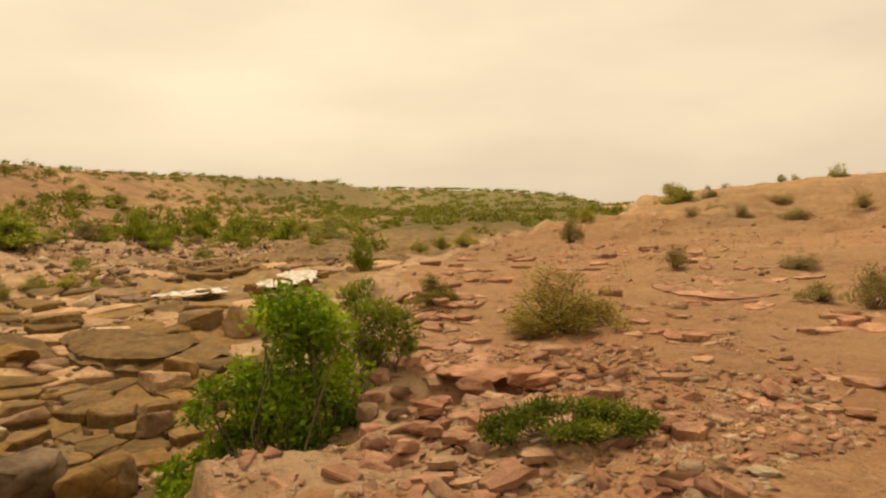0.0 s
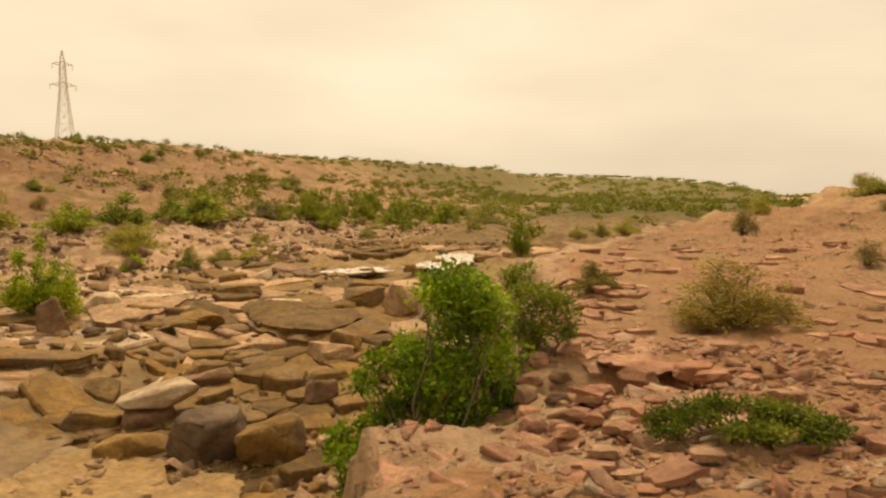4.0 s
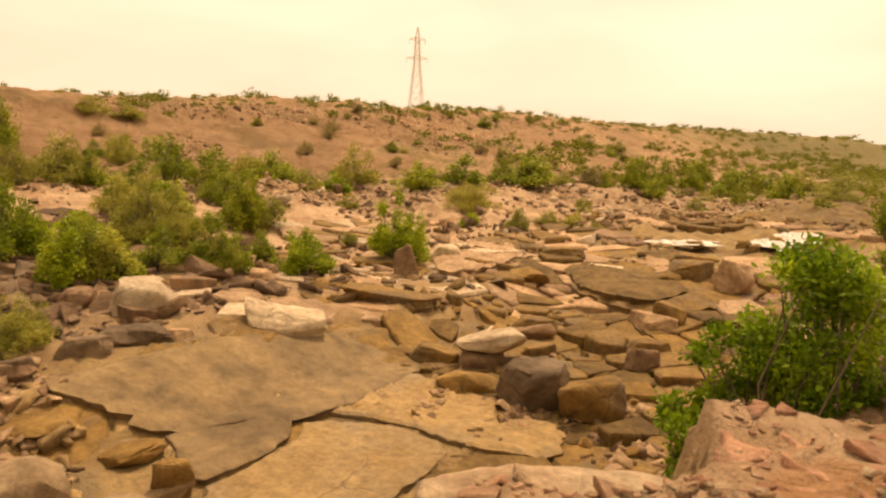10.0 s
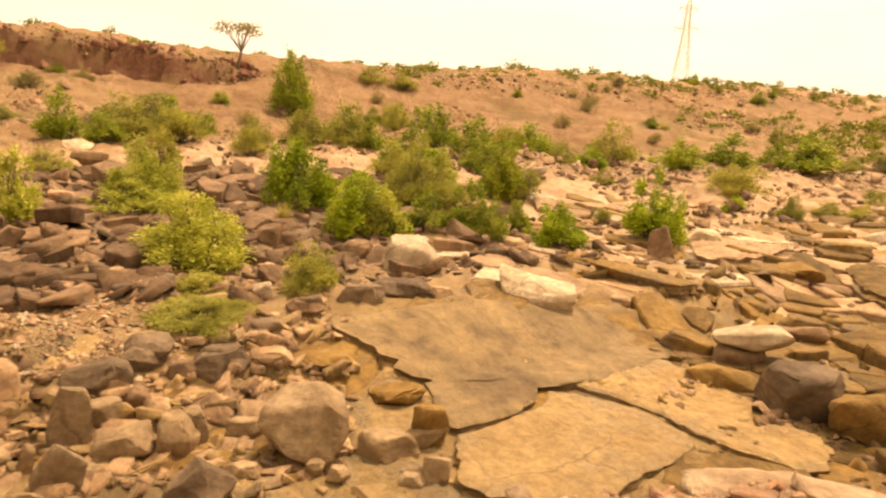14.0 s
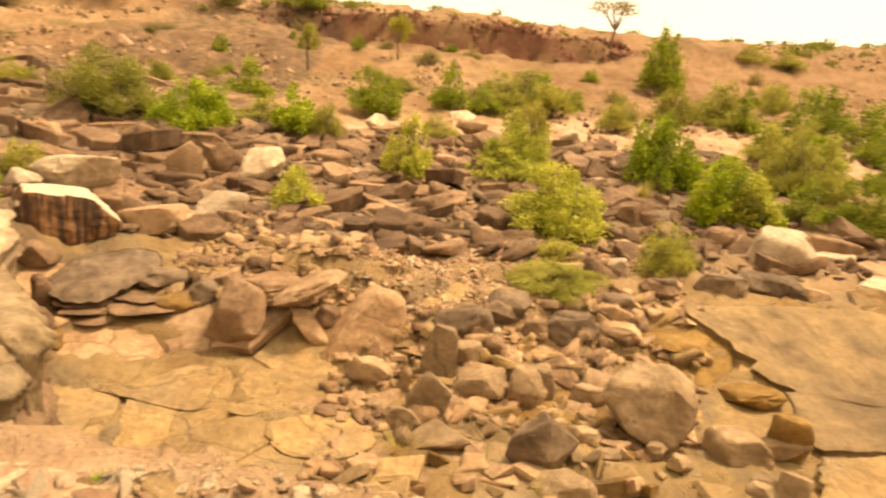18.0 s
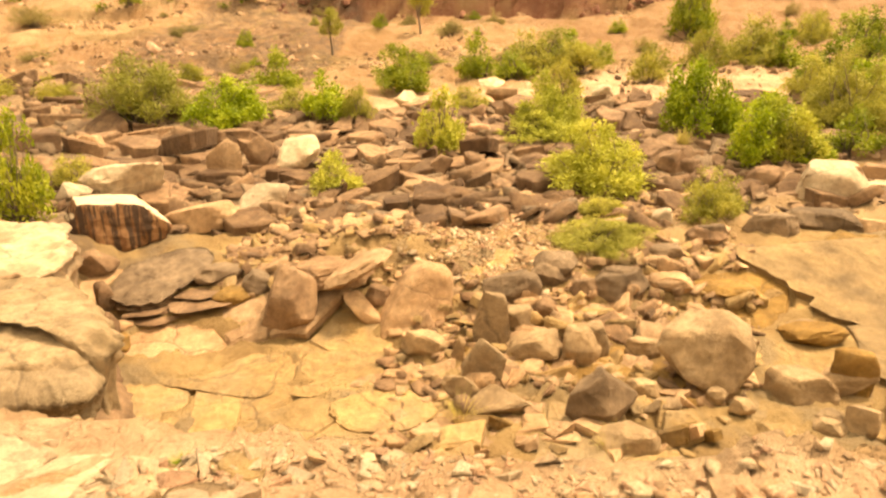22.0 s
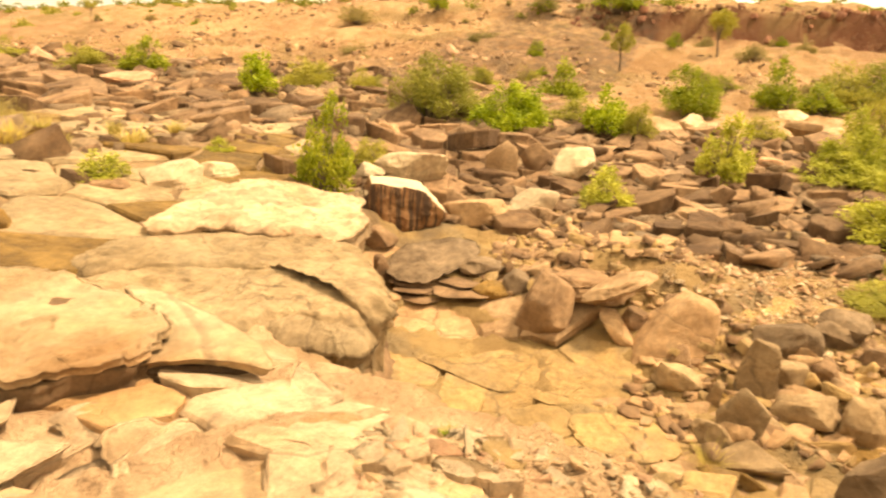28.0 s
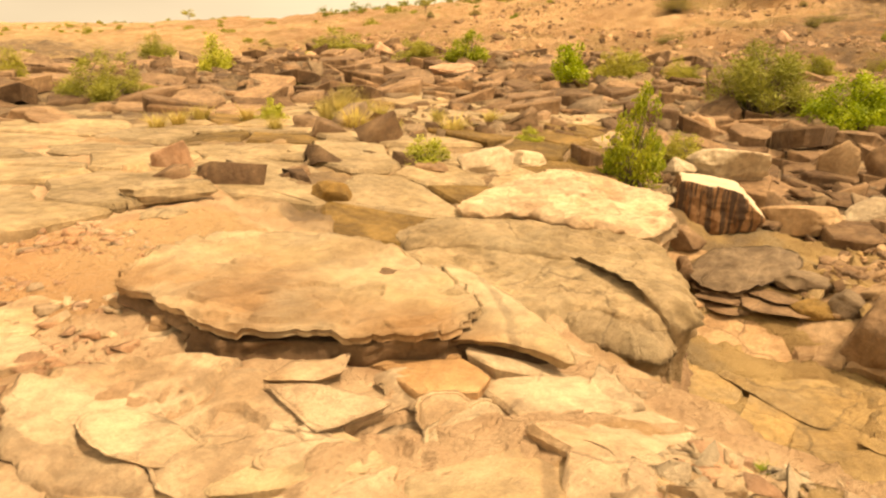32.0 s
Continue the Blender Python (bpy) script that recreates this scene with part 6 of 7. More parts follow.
# the smooth floor of the pool, cracked into broad plates
slab([(-9.48, 3.21), (-9.48, 3.91), (-9.62, 5.40), (-9.50, 6.42), (-9.10, 7.89), (-8.52, 8.13), (-7.51, 8.67), (-7.18, 6.66), (-7.20, 5.63), (-7.63, 4.97), (-7.96, 4.06), (-8.76, 3.70)], -1.70, 0.30, material=M_BLOTCH, seed=221, follow=1.0, rough=0.02, undercut=0.12, n=170, rings=24, worn=1, label="broad flat bedrock slab with grey and pale blotches")
slab([(-8.07, 4.08), (-7.85, 5.02), (-7.38, 5.56), (-6.86, 5.02), (-6.65, 3.95), (-6.71, 3.72), (-7.46, 3.95)], -1.91, 0.30, material=M_BLOTCH, seed=223, follow=1.0, rough=0.02, undercut=0.08, n=110, rings=20, worn=1, label="flat grey bedrock slab with a cracked rim")
slab([(-6.54, 3.71), (-6.55, 3.98), (-6.71, 5.06), (-7.26, 5.72), (-6.17, 6.41), (-5.30, 6.32), (-5.13, 5.76), (-5.0, 4.99), (-4.75, 4.1), (-5.5, 3.1)], -1.96, 0.30, material=M_FLOOR, seed=224, follow=1.0, rough=0.025, undercut=0.05, n=130, rings=24, worn=1, label="broad flat ochre bedrock slab below the bank")
slab([(-7.99, 5.04), (-8.31, 6.41), (-8.21, 8.49), (-7.46, 8.02), (-6.13, 8.21), (-5.25, 7.75), (-4.59, 7.87), (-4.12, 6.92), (-5.23, 6.40), (-6.33, 6.59), (-7.49, 5.90)], -1.94, 0.30, material=M_FLOOR, seed=222, follow=1.0, rough=0.025, undercut=0.06, ledges=0.02, n=150, rings=26, worn=1, label="broad flat ochre bedrock slab with fine cracks")
# ---- shrubs, trees and grass ----
shrub("thorn", 1.19, 7.39, 0.33, 1.5, 0.64, 229, label="round olive thorn bush on the stony bank")
shrub("thorn", -0.24, 9.17, 0.34, 0.70, 0.45, 230)
shrub("faded", 3.81, 21.17, 0.52, 0.88, 0.92, 231)
shrub("deep", -1.88, 15.15, 0.31, 0.62, 0.86, 232)
shrub("faded", 4.12, 12.57, 0.49, 0.63, 0.45, 233)
shrub("faded", 5.75, 11.32, 0.56, 0.74, 0.28, 234)
shrub("faded", 4.39, 8.18, 0.45, 0.67, 0.29, 235)
shrub("faded", 4.68, 7.63, 0.45, 0.57, 0.64, 236)
shrub("faded", 9.00, 25.37, 0.87, 0.89, 0.73, 237)
shrub("faded", 11.11, 28.47, 1.08, 1.07, 0.64, 238)
shrub("faded", 10.10, 23.77, 0.96, 0.92, 0.66, 239)
shrub("faded", 10.95, 21.63, 1.02, 1.35, 0.56, 240)
shrub("faded", 14.13, 23.58, 1.37, 0.93, 0.60, 241)
shrub("faded", 15.47, 32.22, 1.57, 1.39, 0.54, 242)
shrub("feather", 13.49, 40.11, 1.39, 2.75, 1.46, 243)
shrub("deep", -21.82, 34.83, 0.05, 3.56, 1.53, 244)
shrub("deep", -20.36, 41.69, -0.28, 1.39, 1.16, 245)
shrub("deep", -19.87, 44.91, -0.34, 1.82, 2.19, 246)
shrub("deep", -19.03, 46.90, -0.46, 1.90, 1.88, 247)
shrub("deep", -18.50, 52.53, -0.50, 2.17, 2.24, 248)
shrub("deep", -15.38, 52.33, -0.67, 2.81, 1.98, 249)
shrub("deep", -11.58, 51.44, -0.69, 2.76, 1.85, 250)
shrub("feather", -21.24, 37.95, -0.07, 1.30, 0.75, 251)
shrub("feather", -8.79, 52.24, -0.67, 3.72, 1.45, 252)
shrub("feather", -12.45, 36.14, -0.92, 1.34, 0.74, 253)
shrub("feather", -15.30, 29.00, -0.93, 1.21, 0.61, 254)
shrub("feather", -13.22, 24.09, -1.00, 0.96, 0.42, 255)
shrub("feather", -11.90, 23.65, -1.02, 0.69, 0.40, 256)
shrub("feather", -14.23, 23.98, -0.99, 1.08, 0.60, 257)
shrub("feather", -0.75, 19.38, 0.41, 0.53, 0.42, 258)
shrub("feather", 6.54, 32.13, 0.73, 1.16, 0.89, 259)
shrub("feather", 0.58, 21.32, 0.43, 0.96, 0.54, 260)
shrub("feather", -0.12, 20.26, 0.42, 0.55, 0.44, 261)
shrub("leafy", -12.48, 13.23, -1.24, 1.80, 1.95, 262, label="bright green bush behind a pointed stone")
shrub("leafy", -12.71, 10.21, -1.22, 1.61, 1.19, 263)
shrub("deep", -13.72, 8.67, -1.12, 1.55, 1.45, 264)
shrub("deep", -17.52, 12.13, -0.66, 1.36, 1.65, 265)
shrub("feather", -16.95, 9.09, -0.73, 2.59, 1.27, 266)
shrub("feather", -14.38, 6.27, -1.06, 2.01, 1.00, 267)
shrub("deep", -20.83, 10.63, -0.13, 1.97, 1.42, 268)
shrub("deep", -26.30, 14.97, 0.33, 1.94, 1.73, 269)
shrub("deep", -23.45, 15.03, 0.08, 2.27, 1.56, 270)
shrub("deep", -24.19, 18.31, 0.11, 3.44, 1.62, 271)
shrub("feather", -23.99, 10.23, 0.19, 1.53, 1.86, 272)
shrub("feather", -31.65, 15.55, 0.92, 2.23, 1.32, 273)
shrub("feather", -23.20, 22.23, 0.12, 2.29, 1.99, 274)
shrub("deep", -21.79, 25.03, 0.04, 2.63, 1.47, 275)
shrub("deep", -22.03, 28.66, 0.02, 2.56, 1.82, 276)
shrub("deep", -22.35, 32.82, 0.07, 2.12, 1.29, 277)
shrub("deep", -21.91, 35.52, 0.06, 2.99, 1.77, 278)
shrub("feather", -17.40, 23.13, -0.71, 2.82, 1.48, 279)
shrub("leafy", -15.28, 20.20, -0.97, 0.84, 0.80, 280)
shrub("feather", -14.07, 21.57, -1.05, 0.98, 0.95, 281)
shrub("feather", -19.17, 17.88, -0.47, 0.88, 0.63, 282)
shrub("feather", -14.82, 13.76, -1.01, 0.71, 0.41, 283)
shrub("deep", -20.73, 48.15, -0.14, 2.07, 2.37, 284)
shrub("deep", -20.24, 51.65, -0.21, 1.94, 2.16, 285)
shrub("deep", -19.77, 58.65, -0.31, 2.45, 2.59, 286)
shrub("deep", -16.86, 61.52, -0.55, 4.39, 2.52, 287)
shrub("feather", -12.90, 61.00, -0.55, 3.59, 2.12, 288)
shrub("feather", -9.95, 65.33, -0.52, 5.27, 1.90, 289)
shrub("feather", -21.22, 44.28, -0.11, 1.18, 1.18, 290)
shrub("feather", -16.34, 31.11, -0.85, 1.10, 0.68, 291)
shrub("feather", -13.71, 25.39, -0.99, 1.03, 0.53, 292)
shrub("feather", -22.24, 39.84, 0.07, 1.55, 0.86, 293)
shrub("feather", -14.23, 42.82, -0.82, 1.56, 0.85, 294)
shrub("deep", -23.72, 10.54, 0.16, 1.77, 1.36, 295)
shrub("feather", -19.56, 9.62, -0.30, 1.86, 1.19, 296)
shrub("leafy", -18.61, 10.35, -0.44, 1.53, 1.25, 297)
shrub("deep", -20.33, 13.16, -0.23, 1.60, 1.13, 298)
shrub("feather", -17.45, 12.79, -0.69, 1.64, 1.19, 299)
shrub("leafy", -17.29, 7.47, -0.67, 1.15, 1.01, 300)
shrub("deep", -14.49, 7.75, -1.04, 1.31, 0.96, 301)
shrub("feather", -13.44, 8.51, -1.15, 1.06, 0.97, 302)
shrub("leafy", -13.91, 6.57, -1.11, 1.08, 0.58, 303)
shrub("deep", -14.15, 10.19, -1.08, 0.89, 0.83, 304)
shrub("feather", -21.86, 18.15, -0.14, 1.47, 1.17, 305)
shrub("leafy", -21.86, 19.61, -0.07, 1.53, 0.97, 306)
shrub("feather", -24.28, 8.32, 0.20, 1.79, 1.61, 307)
shrub("deep", -27.54, 4.38, 0.57, 1.91, 1.27, 308)
shrub("feather", -22.05, 5.77, 0.03, 1.20, 0.99, 309)
shrub("lime", -29.56, 16.37, 0.62, 2.30, 1.53, 310)
shrub("feather", -24.88, 17.62, 0.15, 2.02, 1.46, 311)
shrub("deep", -23.62, 1.83, 0.19, 1.61, 0.95, 312)
shrub("feather", -20.31, -4.59, -0.25, 1.57, 0.72, 313)
shrub("lime", -13.25, 2.19, -1.17, 2.24, 0.92, 314, label="broad yellow-green leafy bush on dark stones")
shrub("lime", -16.63, 1.81, -0.82, 2.13, 0.74, 315)
shrub("leafy", -16.52, 5.43, -0.83, 1.88, 2.38, 316, label="tall bright green bush with a dark foot")
shrub("deep", -14.28, 6.08, -1.07, 1.78, 1.30, 317)
shrub("feather", -17.04, 9.19, -0.72, 2.54, 1.17, 318)
shrub("deep", -17.31, 12.13, -0.69, 1.17, 1.88, 319)
shrub("feather", -24.74, 10.02, 0.26, 2.07, 1.71, 320)
shrub("feather", -24.10, 6.53, 0.22, 1.22, 1.08, 321)
shrub("deep", -33.08, 10.81, 1.20, 2.12, 3.03, 322)
small_tree(-45.84, 11.77, 2.95, 3.6, 3.37, 323, True, "faded", label="bare flat-topped thorn tree on the ridge")
shrub("feather", -26.17, 3.57, 0.44, 3.83, 1.42, 324)
shrub("feather", -19.99, 2.77, -0.27, 1.47, 1.22, 325)
shrub("feather", -11.22, 3.74, -1.33, 1.03, 0.82, 326)
shrub("feather", -11.39, 1.95, -1.32, 1.03, 0.33, 327)
shrub("feather", -10.22, 1.72, -1.40, 1.60, 0.34, 328)
shrub("feather", -45.66, 21.10, 3.5, 2.4, 1.3, 329)
shrub("feather", -30.26, 15.05, 0.69, 1.32, 1.57, 330)
shrub("lime", -17.24, 2.01, -0.74, 1.74, 1.65, 331)
shrub("lime", -12.70, 2.18, -1.22, 2.03, 1.38, 332, label="broad yellow-green leafy bush among tan stones")
shrub("leafy", -13.95, 5.53, -1.10, 1.06, 1.30, 333)
shrub("lime", -13.99, 6.43, -1.10, 1.30, 1.14, 334)
shrub("feather", -19.55, -8.48, -0.45, 3.09, 2.15, 335, label="wide olive thorn thicket above dark ledges")
shrub("leafy", -18.54, -5.98, -0.56, 2.23, 1.85, 336, label="bright green bush spreading over stones")
shrub("deep", -23.39, -5.65, 0.10, 1.55, 1.35, 337)
shrub("leafy", -19.00, -3.53, -0.42, 1.48, 1.30, 338)
shrub("feather", -18.66, -2.66, -0.47, 1.01, 1.08, 339)
shrub("deep", -22.25, -1.67, 0.03, 2.07, 1.52, 340)
shrub("deep", -24.24, 0.79, 0.25, 1.42, 1.51, 341)
shrub("feather", -25.10, 2.66, 0.36, 1.93, 1.44, 342)
shrub("feather", -24.25, 4.07, 0.30, 1.90, 1.23, 343)
shrub("lime", -15.94, -0.57, -0.90, 1.30, 1.52, 344)
shrub("feather", -19.78, 0.24, -0.30, 1.23, 0.61, 345)
shrub("lime", -13.17, -2.59, -1.18, 1.06, 0.80, 346, label="round yellow-green bush beside a pale boulder")
shrub("feather", -22.65, -14.37, 0.06, 1.92, 1.08, 347)
shrub("feather", -22.40, -12.36, 0.02, 1.11, 0.90, 348)
shrub("feather", -23.88, 9.66, 0.18, 2.03, 1.44, 349)
shrub("feather", -16.52, 8.73, -0.81, 2.25, 2.00, 350)
shrub("feather", -34.56, 11.51, 1.48, 2.40, 2.70, 351)
small_tree(-35.71, -1.25, 1.70, 2.13, 1.41, 352, False, "olive")
small_tree(-31.47, -4.97, 1.12, 1.79, 0.92, 353, False, "olive")
shrub("deep", -46.20, -7.44, 4.40, 3.09, 1.88, 354)
shrub("deep", -46.16, -19.24, 4.23, 1.58, 1.67, 355)
shrub("feather", -44.02, 22.6, 3.2, 2.6, 1.3, 356)
shrub("feather", -9.90, 1.62, -1.42, 1.39, 0.40, 357)
shrub("feather", -11.20, 1.91, -1.33, 0.91, 0.35, 358)
shrub("feather", -10.73, 3.46, -1.36, 1.01, 0.77, 359)
shrub("faded", -46.49, -12.01, 4.37, 1.79, 1.57, 360)
shrub("faded", -42.97, -23.61, 3.05, 3.30, 1.26, 361)
shrub("faded", -40.18, -13.71, 2.19, 1.73, 0.78, 362)
shrub("faded", -29.37, 7.66, 0.66, 1.01, 0.81, 363)
shrub("faded", -35.51, 0.19, 1.66, 1.52, 1.05, 364)
shrub("faded", -38.35, -13.95, 2.02, 1.16, 0.65, 365)
shrub("faded", -33.27, -18.55, 1.15, 1.59, 0.70, 366)
tussock(-15.12, 4.53, -0.98, 0.37, 0.54, 367)
shrub("deep", -10.52, -6.82, -0.88, 0.99, 1.75, 368, label="upright green bush growing out of a pale rock ledge")
shrub("feather", -12.65, -7.02, -0.86, 1.11, 0.68, 369)
shrub("feather", -6.73, -19.18, -0.36, 2.28, 1.29, 370)
shrub("lime", -13.23, -26.03, -0.30, 1.49, 1.68, 371)
shrub("feather", -16.05, -37.72, -0.30, 2.05, 1.51, 372)
shrub("feather", -6.13, -24.99, -0.30, 1.20, 1.13, 373)
shrub("feather", -24.20, -33.12, 0.33, 3.34, 1.26, 374)
shrub("feather", -22.44, -25.00, 0.13, 2.30, 1.18, 375)
shrub("deep", -23.38, -22.83, 0.17, 1.97, 1.53, 376)
shrub("leafy", -21.02, -15.71, -0.10, 1.60, 1.43, 377)
shrub("feather", -22.03, -14.52, 0.01, 1.55, 1.13, 378)
shrub("feather", -22.63, -12.12, 0.04, 1.07, 0.66, 379)
shrub("faded", -10.15, -14.11, -0.43, 1.36, 0.95, 380)
tussock(-9.68, -13.52, -0.44, 0.43, 0.60, 381)
tussock(-9.65, -12.81, -0.44, 0.52, 0.60, 382)
tussock(-8.72, -12.77, -0.44, 0.44, 0.58, 383)
tussock(-9.80, -12.38, -0.45, 0.45, 0.51, 384)
tussock(-7.38, -12.51, -0.45, 0.40, 0.35, 385)
tussock(-6.27, -14.12, -0.43, 0.41, 0.36, 386)
tussock(-7.66, -14.02, -0.43, 0.44, 0.35, 387)
tussock(-10.82, -11.69, -0.45, 0.39, 0.40, 388)
tussock(-11.79, -11.08, -0.45, 0.46, 0.34, 389)
shrub("lime", -7.94, -9.01, -0.59, 0.93, 0.46, 390)
shrub("lime", -8.14, -13.84, -0.43, 0.76, 0.56, 391)
tussock(-5.78, -13.94, -0.43, 0.50, 0.32, 392)
tussock(-6.91, -14.49, -0.43, 0.47, 0.42, 393)
tussock(-8.87, -12.02, -0.45, 0.80, 0.49, 394)
tussock(-10.17, -10.62, -0.46, 0.74, 0.39, 395)
tussock(-9.24, -11.24, -0.45, 0.36, 0.33, 396)
shrub("lime", -11.01, -9.37, -0.55, 0.60, 0.30, 397)
small_tree(-48.78, -102.49, 2.11, 1.79, 2.22, 398, False, "olive")
small_tree(-44.45, -47.99, 2.90, 1.38, 1.13, 399, False, "olive")
tussock(-3.03, -2.03, -0.28, 0.10, 0.06, 400, L_DEEP, label="small sprig of green weed on rubble", blade=0.0025)
tussock(-2.35, -0.78, -0.13, 0.10, 0.06, 401, L_DEEP, label="small sprig of green weed on rubble", blade=0.0025)
tussock(-2.13, -0.07, -0.01, 0.10, 0.06, 402, L_DEEP, label="small sprig of green weed on rubble", blade=0.0025)
tussock(-3.09, -1.80, -0.29, 0.10, 0.06, 403, L_DEEP, label="small sprig of green weed on rubble", blade=0.0025)
tussock(-1.93, 0.48, 0.04, 0.10, 0.06, 404, L_DEEP, label="small sprig of green weed on rubble", blade=0.0025)
tussock(-6.45, -0.51, -2.07, 0.42, 0.20, 410, label="thin dry grass on the edge of the bank", blade=0.002)
tussock(-5.88, 0.85, -2.08, 0.36, 0.20, 415, label="thin dry grass on the edge of the bank", blade=0.002)
WATER = [([(-6.94, 22.87), (-6.47, 24.13), (-6.66, 27.11), (-6.59, 30.05), (-5.35, 29.47), (-4.51, 25.33), (-5.13, 23.19), (-5.93, 22.44)], -0.91)]
WATER.append(([(-9.75, 22.39), (-8.57, 23.72), (-7.36, 23.94), (-7.09, 22.36), (-8.48, 21.27)], -1.0))


# ---- the bush below the bank, with three kinds of growth ----
def bush_of(name, x, y, z, clumps, count, size, material, seed, thin, label, thick=0.018):
    root = plant_parts(name, clumps, count, size, material, seed, thick, thin, 0.35, "crown", label, "shrub")
    root.location = (x, y, z)
    return root


def rows_of(text, k, x0, y0, deep=0.8):
    """Clumps from short rows: x, z, half width, half height, each in hundredths of k metres."""
    out = []
    for i, r in enumerate(text.split(",")):
        a, b, c, d = (float(q) * k for q in r.split())
        for j in range(4):
            u, v = 2.4 * j + 1.3 * i, 0.5 * c
            out.append((a - x0 + v * math.cos(u), (i % 3 - 1) * c * 0.5 + y0 + v * deep * math.sin(u * 1.7), b + 0.5 * d * math.sin(u), 0.5 * c, 0.5 * c * deep, 0.46 * d))
    return out


z0 = float(height(-1.32, 5.26))
big = rows_of("13 132 47 34,21 92 54 40,11 52 60 42,-11 71 45 40,42 44 42 30,-26 34 38 28,-64 66 25 22,-88 48 17 18,-40 84 22 18,2 152 27 22,36 122 30 28,-40 24 30 18,20 25 50 24,4 148 36 26,52 16 34 24,24 0 44 22", 0.0083, 0, 0)
big = [(a, b, c - 0.33 - z0, d, e, f) for a, b, c, d, e, f in big]
bush_of("shrub", -1.32, 5.26, z0, big, 12500, 0.056, L_BUSH, 3, 0.5, "large bright green leafy bush at the foot of the bank", 0.018)
behind = [(a, b + 0.62, c - 0.33 - z0, d, e, f) for a, b, c, d, e, f in rows_of("70 128 28 20,96 114 20 22,52 146 22 18,66 104 24 20,98 94 16 14,60 80 26 18", 0.0083, 0, 0)]
bush_of("shrub", -1.28, 5.3, z0, behind, 4200, 0.06, L_DEEP, 4, 0.22, "darker feathery bush behind the leafy one")
small = [(a, b, max(c, 0.1), d, e, f) for a, b, c, d, e, f in rows_of("0 40 22 22,12 62 18 16,-14 52 18 18,6 20 26 18,16 84 12 14", 0.011, 0, 0)]
bush_of("shrub", -1.98, 5.1, -0.98, small, 2300, 0.062, L_BUSH, 5, 0.5, "small green bush under the corner of the bank")
low = rows_of("0 8 22 9,22 10 22 10,-24 11 20 10,-42 8 14 9,40 8 16 8,8 15 14 9,-14 17 10 9,30 14 12 8", 0.01, 0, 0, 1.0)
bush_of("creeping_shrub", 0.62, 3.95, float(height(0.62, 3.95)), low, 7000, 0.03, L_DARK, 6, 0.45, "low creeping dark green shrub on stony soil", 0.008)


# ---- pylon on the plain behind the ridge ----
def pylon(x, y, z, turned):
    root = new("power_pylon")
    root.matrix_basis = pose(x, y, z, 0, 0, turned)

    def bar(name, a, b, w, parent=root):
        co, faces = [], []
        tube(co, faces, [a, b], [w, w], 4)
        ob = new(name, mesh_of(name, co, faces, M_STEEL, False))
        ob.parent = parent
        return ob

    def half(h):
        return float(np.interp(h, [0, 28, 38, 42], [3.7, 1.15, 0.75, 0.1]))
    corners = ((1, 1), (-1, 1), (-1, -1), (1, -1))
    levels = (0, 6, 11.5, 16.5, 21, 25, 28, 31, 34, 37.5, 42)
    for cx, cy in corners:
        co, faces = [], []
        tube(co, faces, [(cx * half(h), cy * half(h), h) for h in levels], [0.16] * len(levels), 4)
        new("leg", mesh_of("leg", co, faces, M_STEEL, False)).parent = root
    for a, b in zip(levels[:-2], levels[1:-1]):
        for (cx, cy), (ex, ey) in zip(corners, corners[1:] + corners[:1]):
            ha, hb = half(a), half(b)
            bar("brace", (cx * ha, cy * ha, a), (ex * hb, ey * hb, b), 0.07)
            bar("brace", (ex * ha, ey * ha, a), (cx * hb, cy * hb, b), 0.07)
            bar("strut", (cx * hb, cy * hb, b), (ex * hb, ey * hb, b), 0.07)
    for h, reach in ((30, 4.2), (37.3, 3.2)):
        for s in (1, -1):
            arm = bar("cross_arm", (0, 0, h + 1.0), (s * reach, 0, h), 0.16)
            bar("arm_strut", (s * half(h), half(h), h - 0.4), (s * reach, 0, h), 0.1, arm)
            bar("arm_strut", (s * half(h), -half(h), h - 0.4), (s * reach, 0, h), 0.1, arm)
            bar("insulator", (s * reach, 0, h), (s * reach, 0, h - 1.8), 0.12, arm)
    return tagged(root, "tall grey lattice steel power pylon behind the ridge", "pylon")


pylon(-187.6, 217.0, float(height(-187, 217.5)) + 0.6, 52)


# ---- water lying in the bed upstream ----
def water(points, z, label):
    o = round_outline(points, 64, 2)
    c = o.mean(0)
    o = c + (o - c) * (0.95 + 0.3 * fbm(o[:, 0] * 1.7, o[:, 1] * 1.7, 4, 13))[:, None]
    co, faces = [], []
    rings = 10
    for k in range(rings):
        p = o + (c - o) * k / rings
        zz = 0.04 * fbm(p[:, 0] * 6, p[:, 1] * 6, 3, 3)
        co.append(np.column_stack([p - c, zz]))
    co = np.concatenate(co + [np.array([[0, 0, 0]])])
    for k in range(rings - 1):
        for i in range(64):
            j = (i + 1) % 64
            faces.append((k * 64 + i, k * 64 + j, (k + 1) * 64 + j, (k + 1) * 64 + i))
    for i in range(64):
        faces.append(((rings - 1) * 64 + i, (rings - 1) * 64 + (i + 1) % 64, rings * 64))
    ob = new("water", mesh_of("water", co, faces, M_WATER))
    ob.location = (c[0], c[1], z)
    return tagged(ob, label, "water", kind="structure")


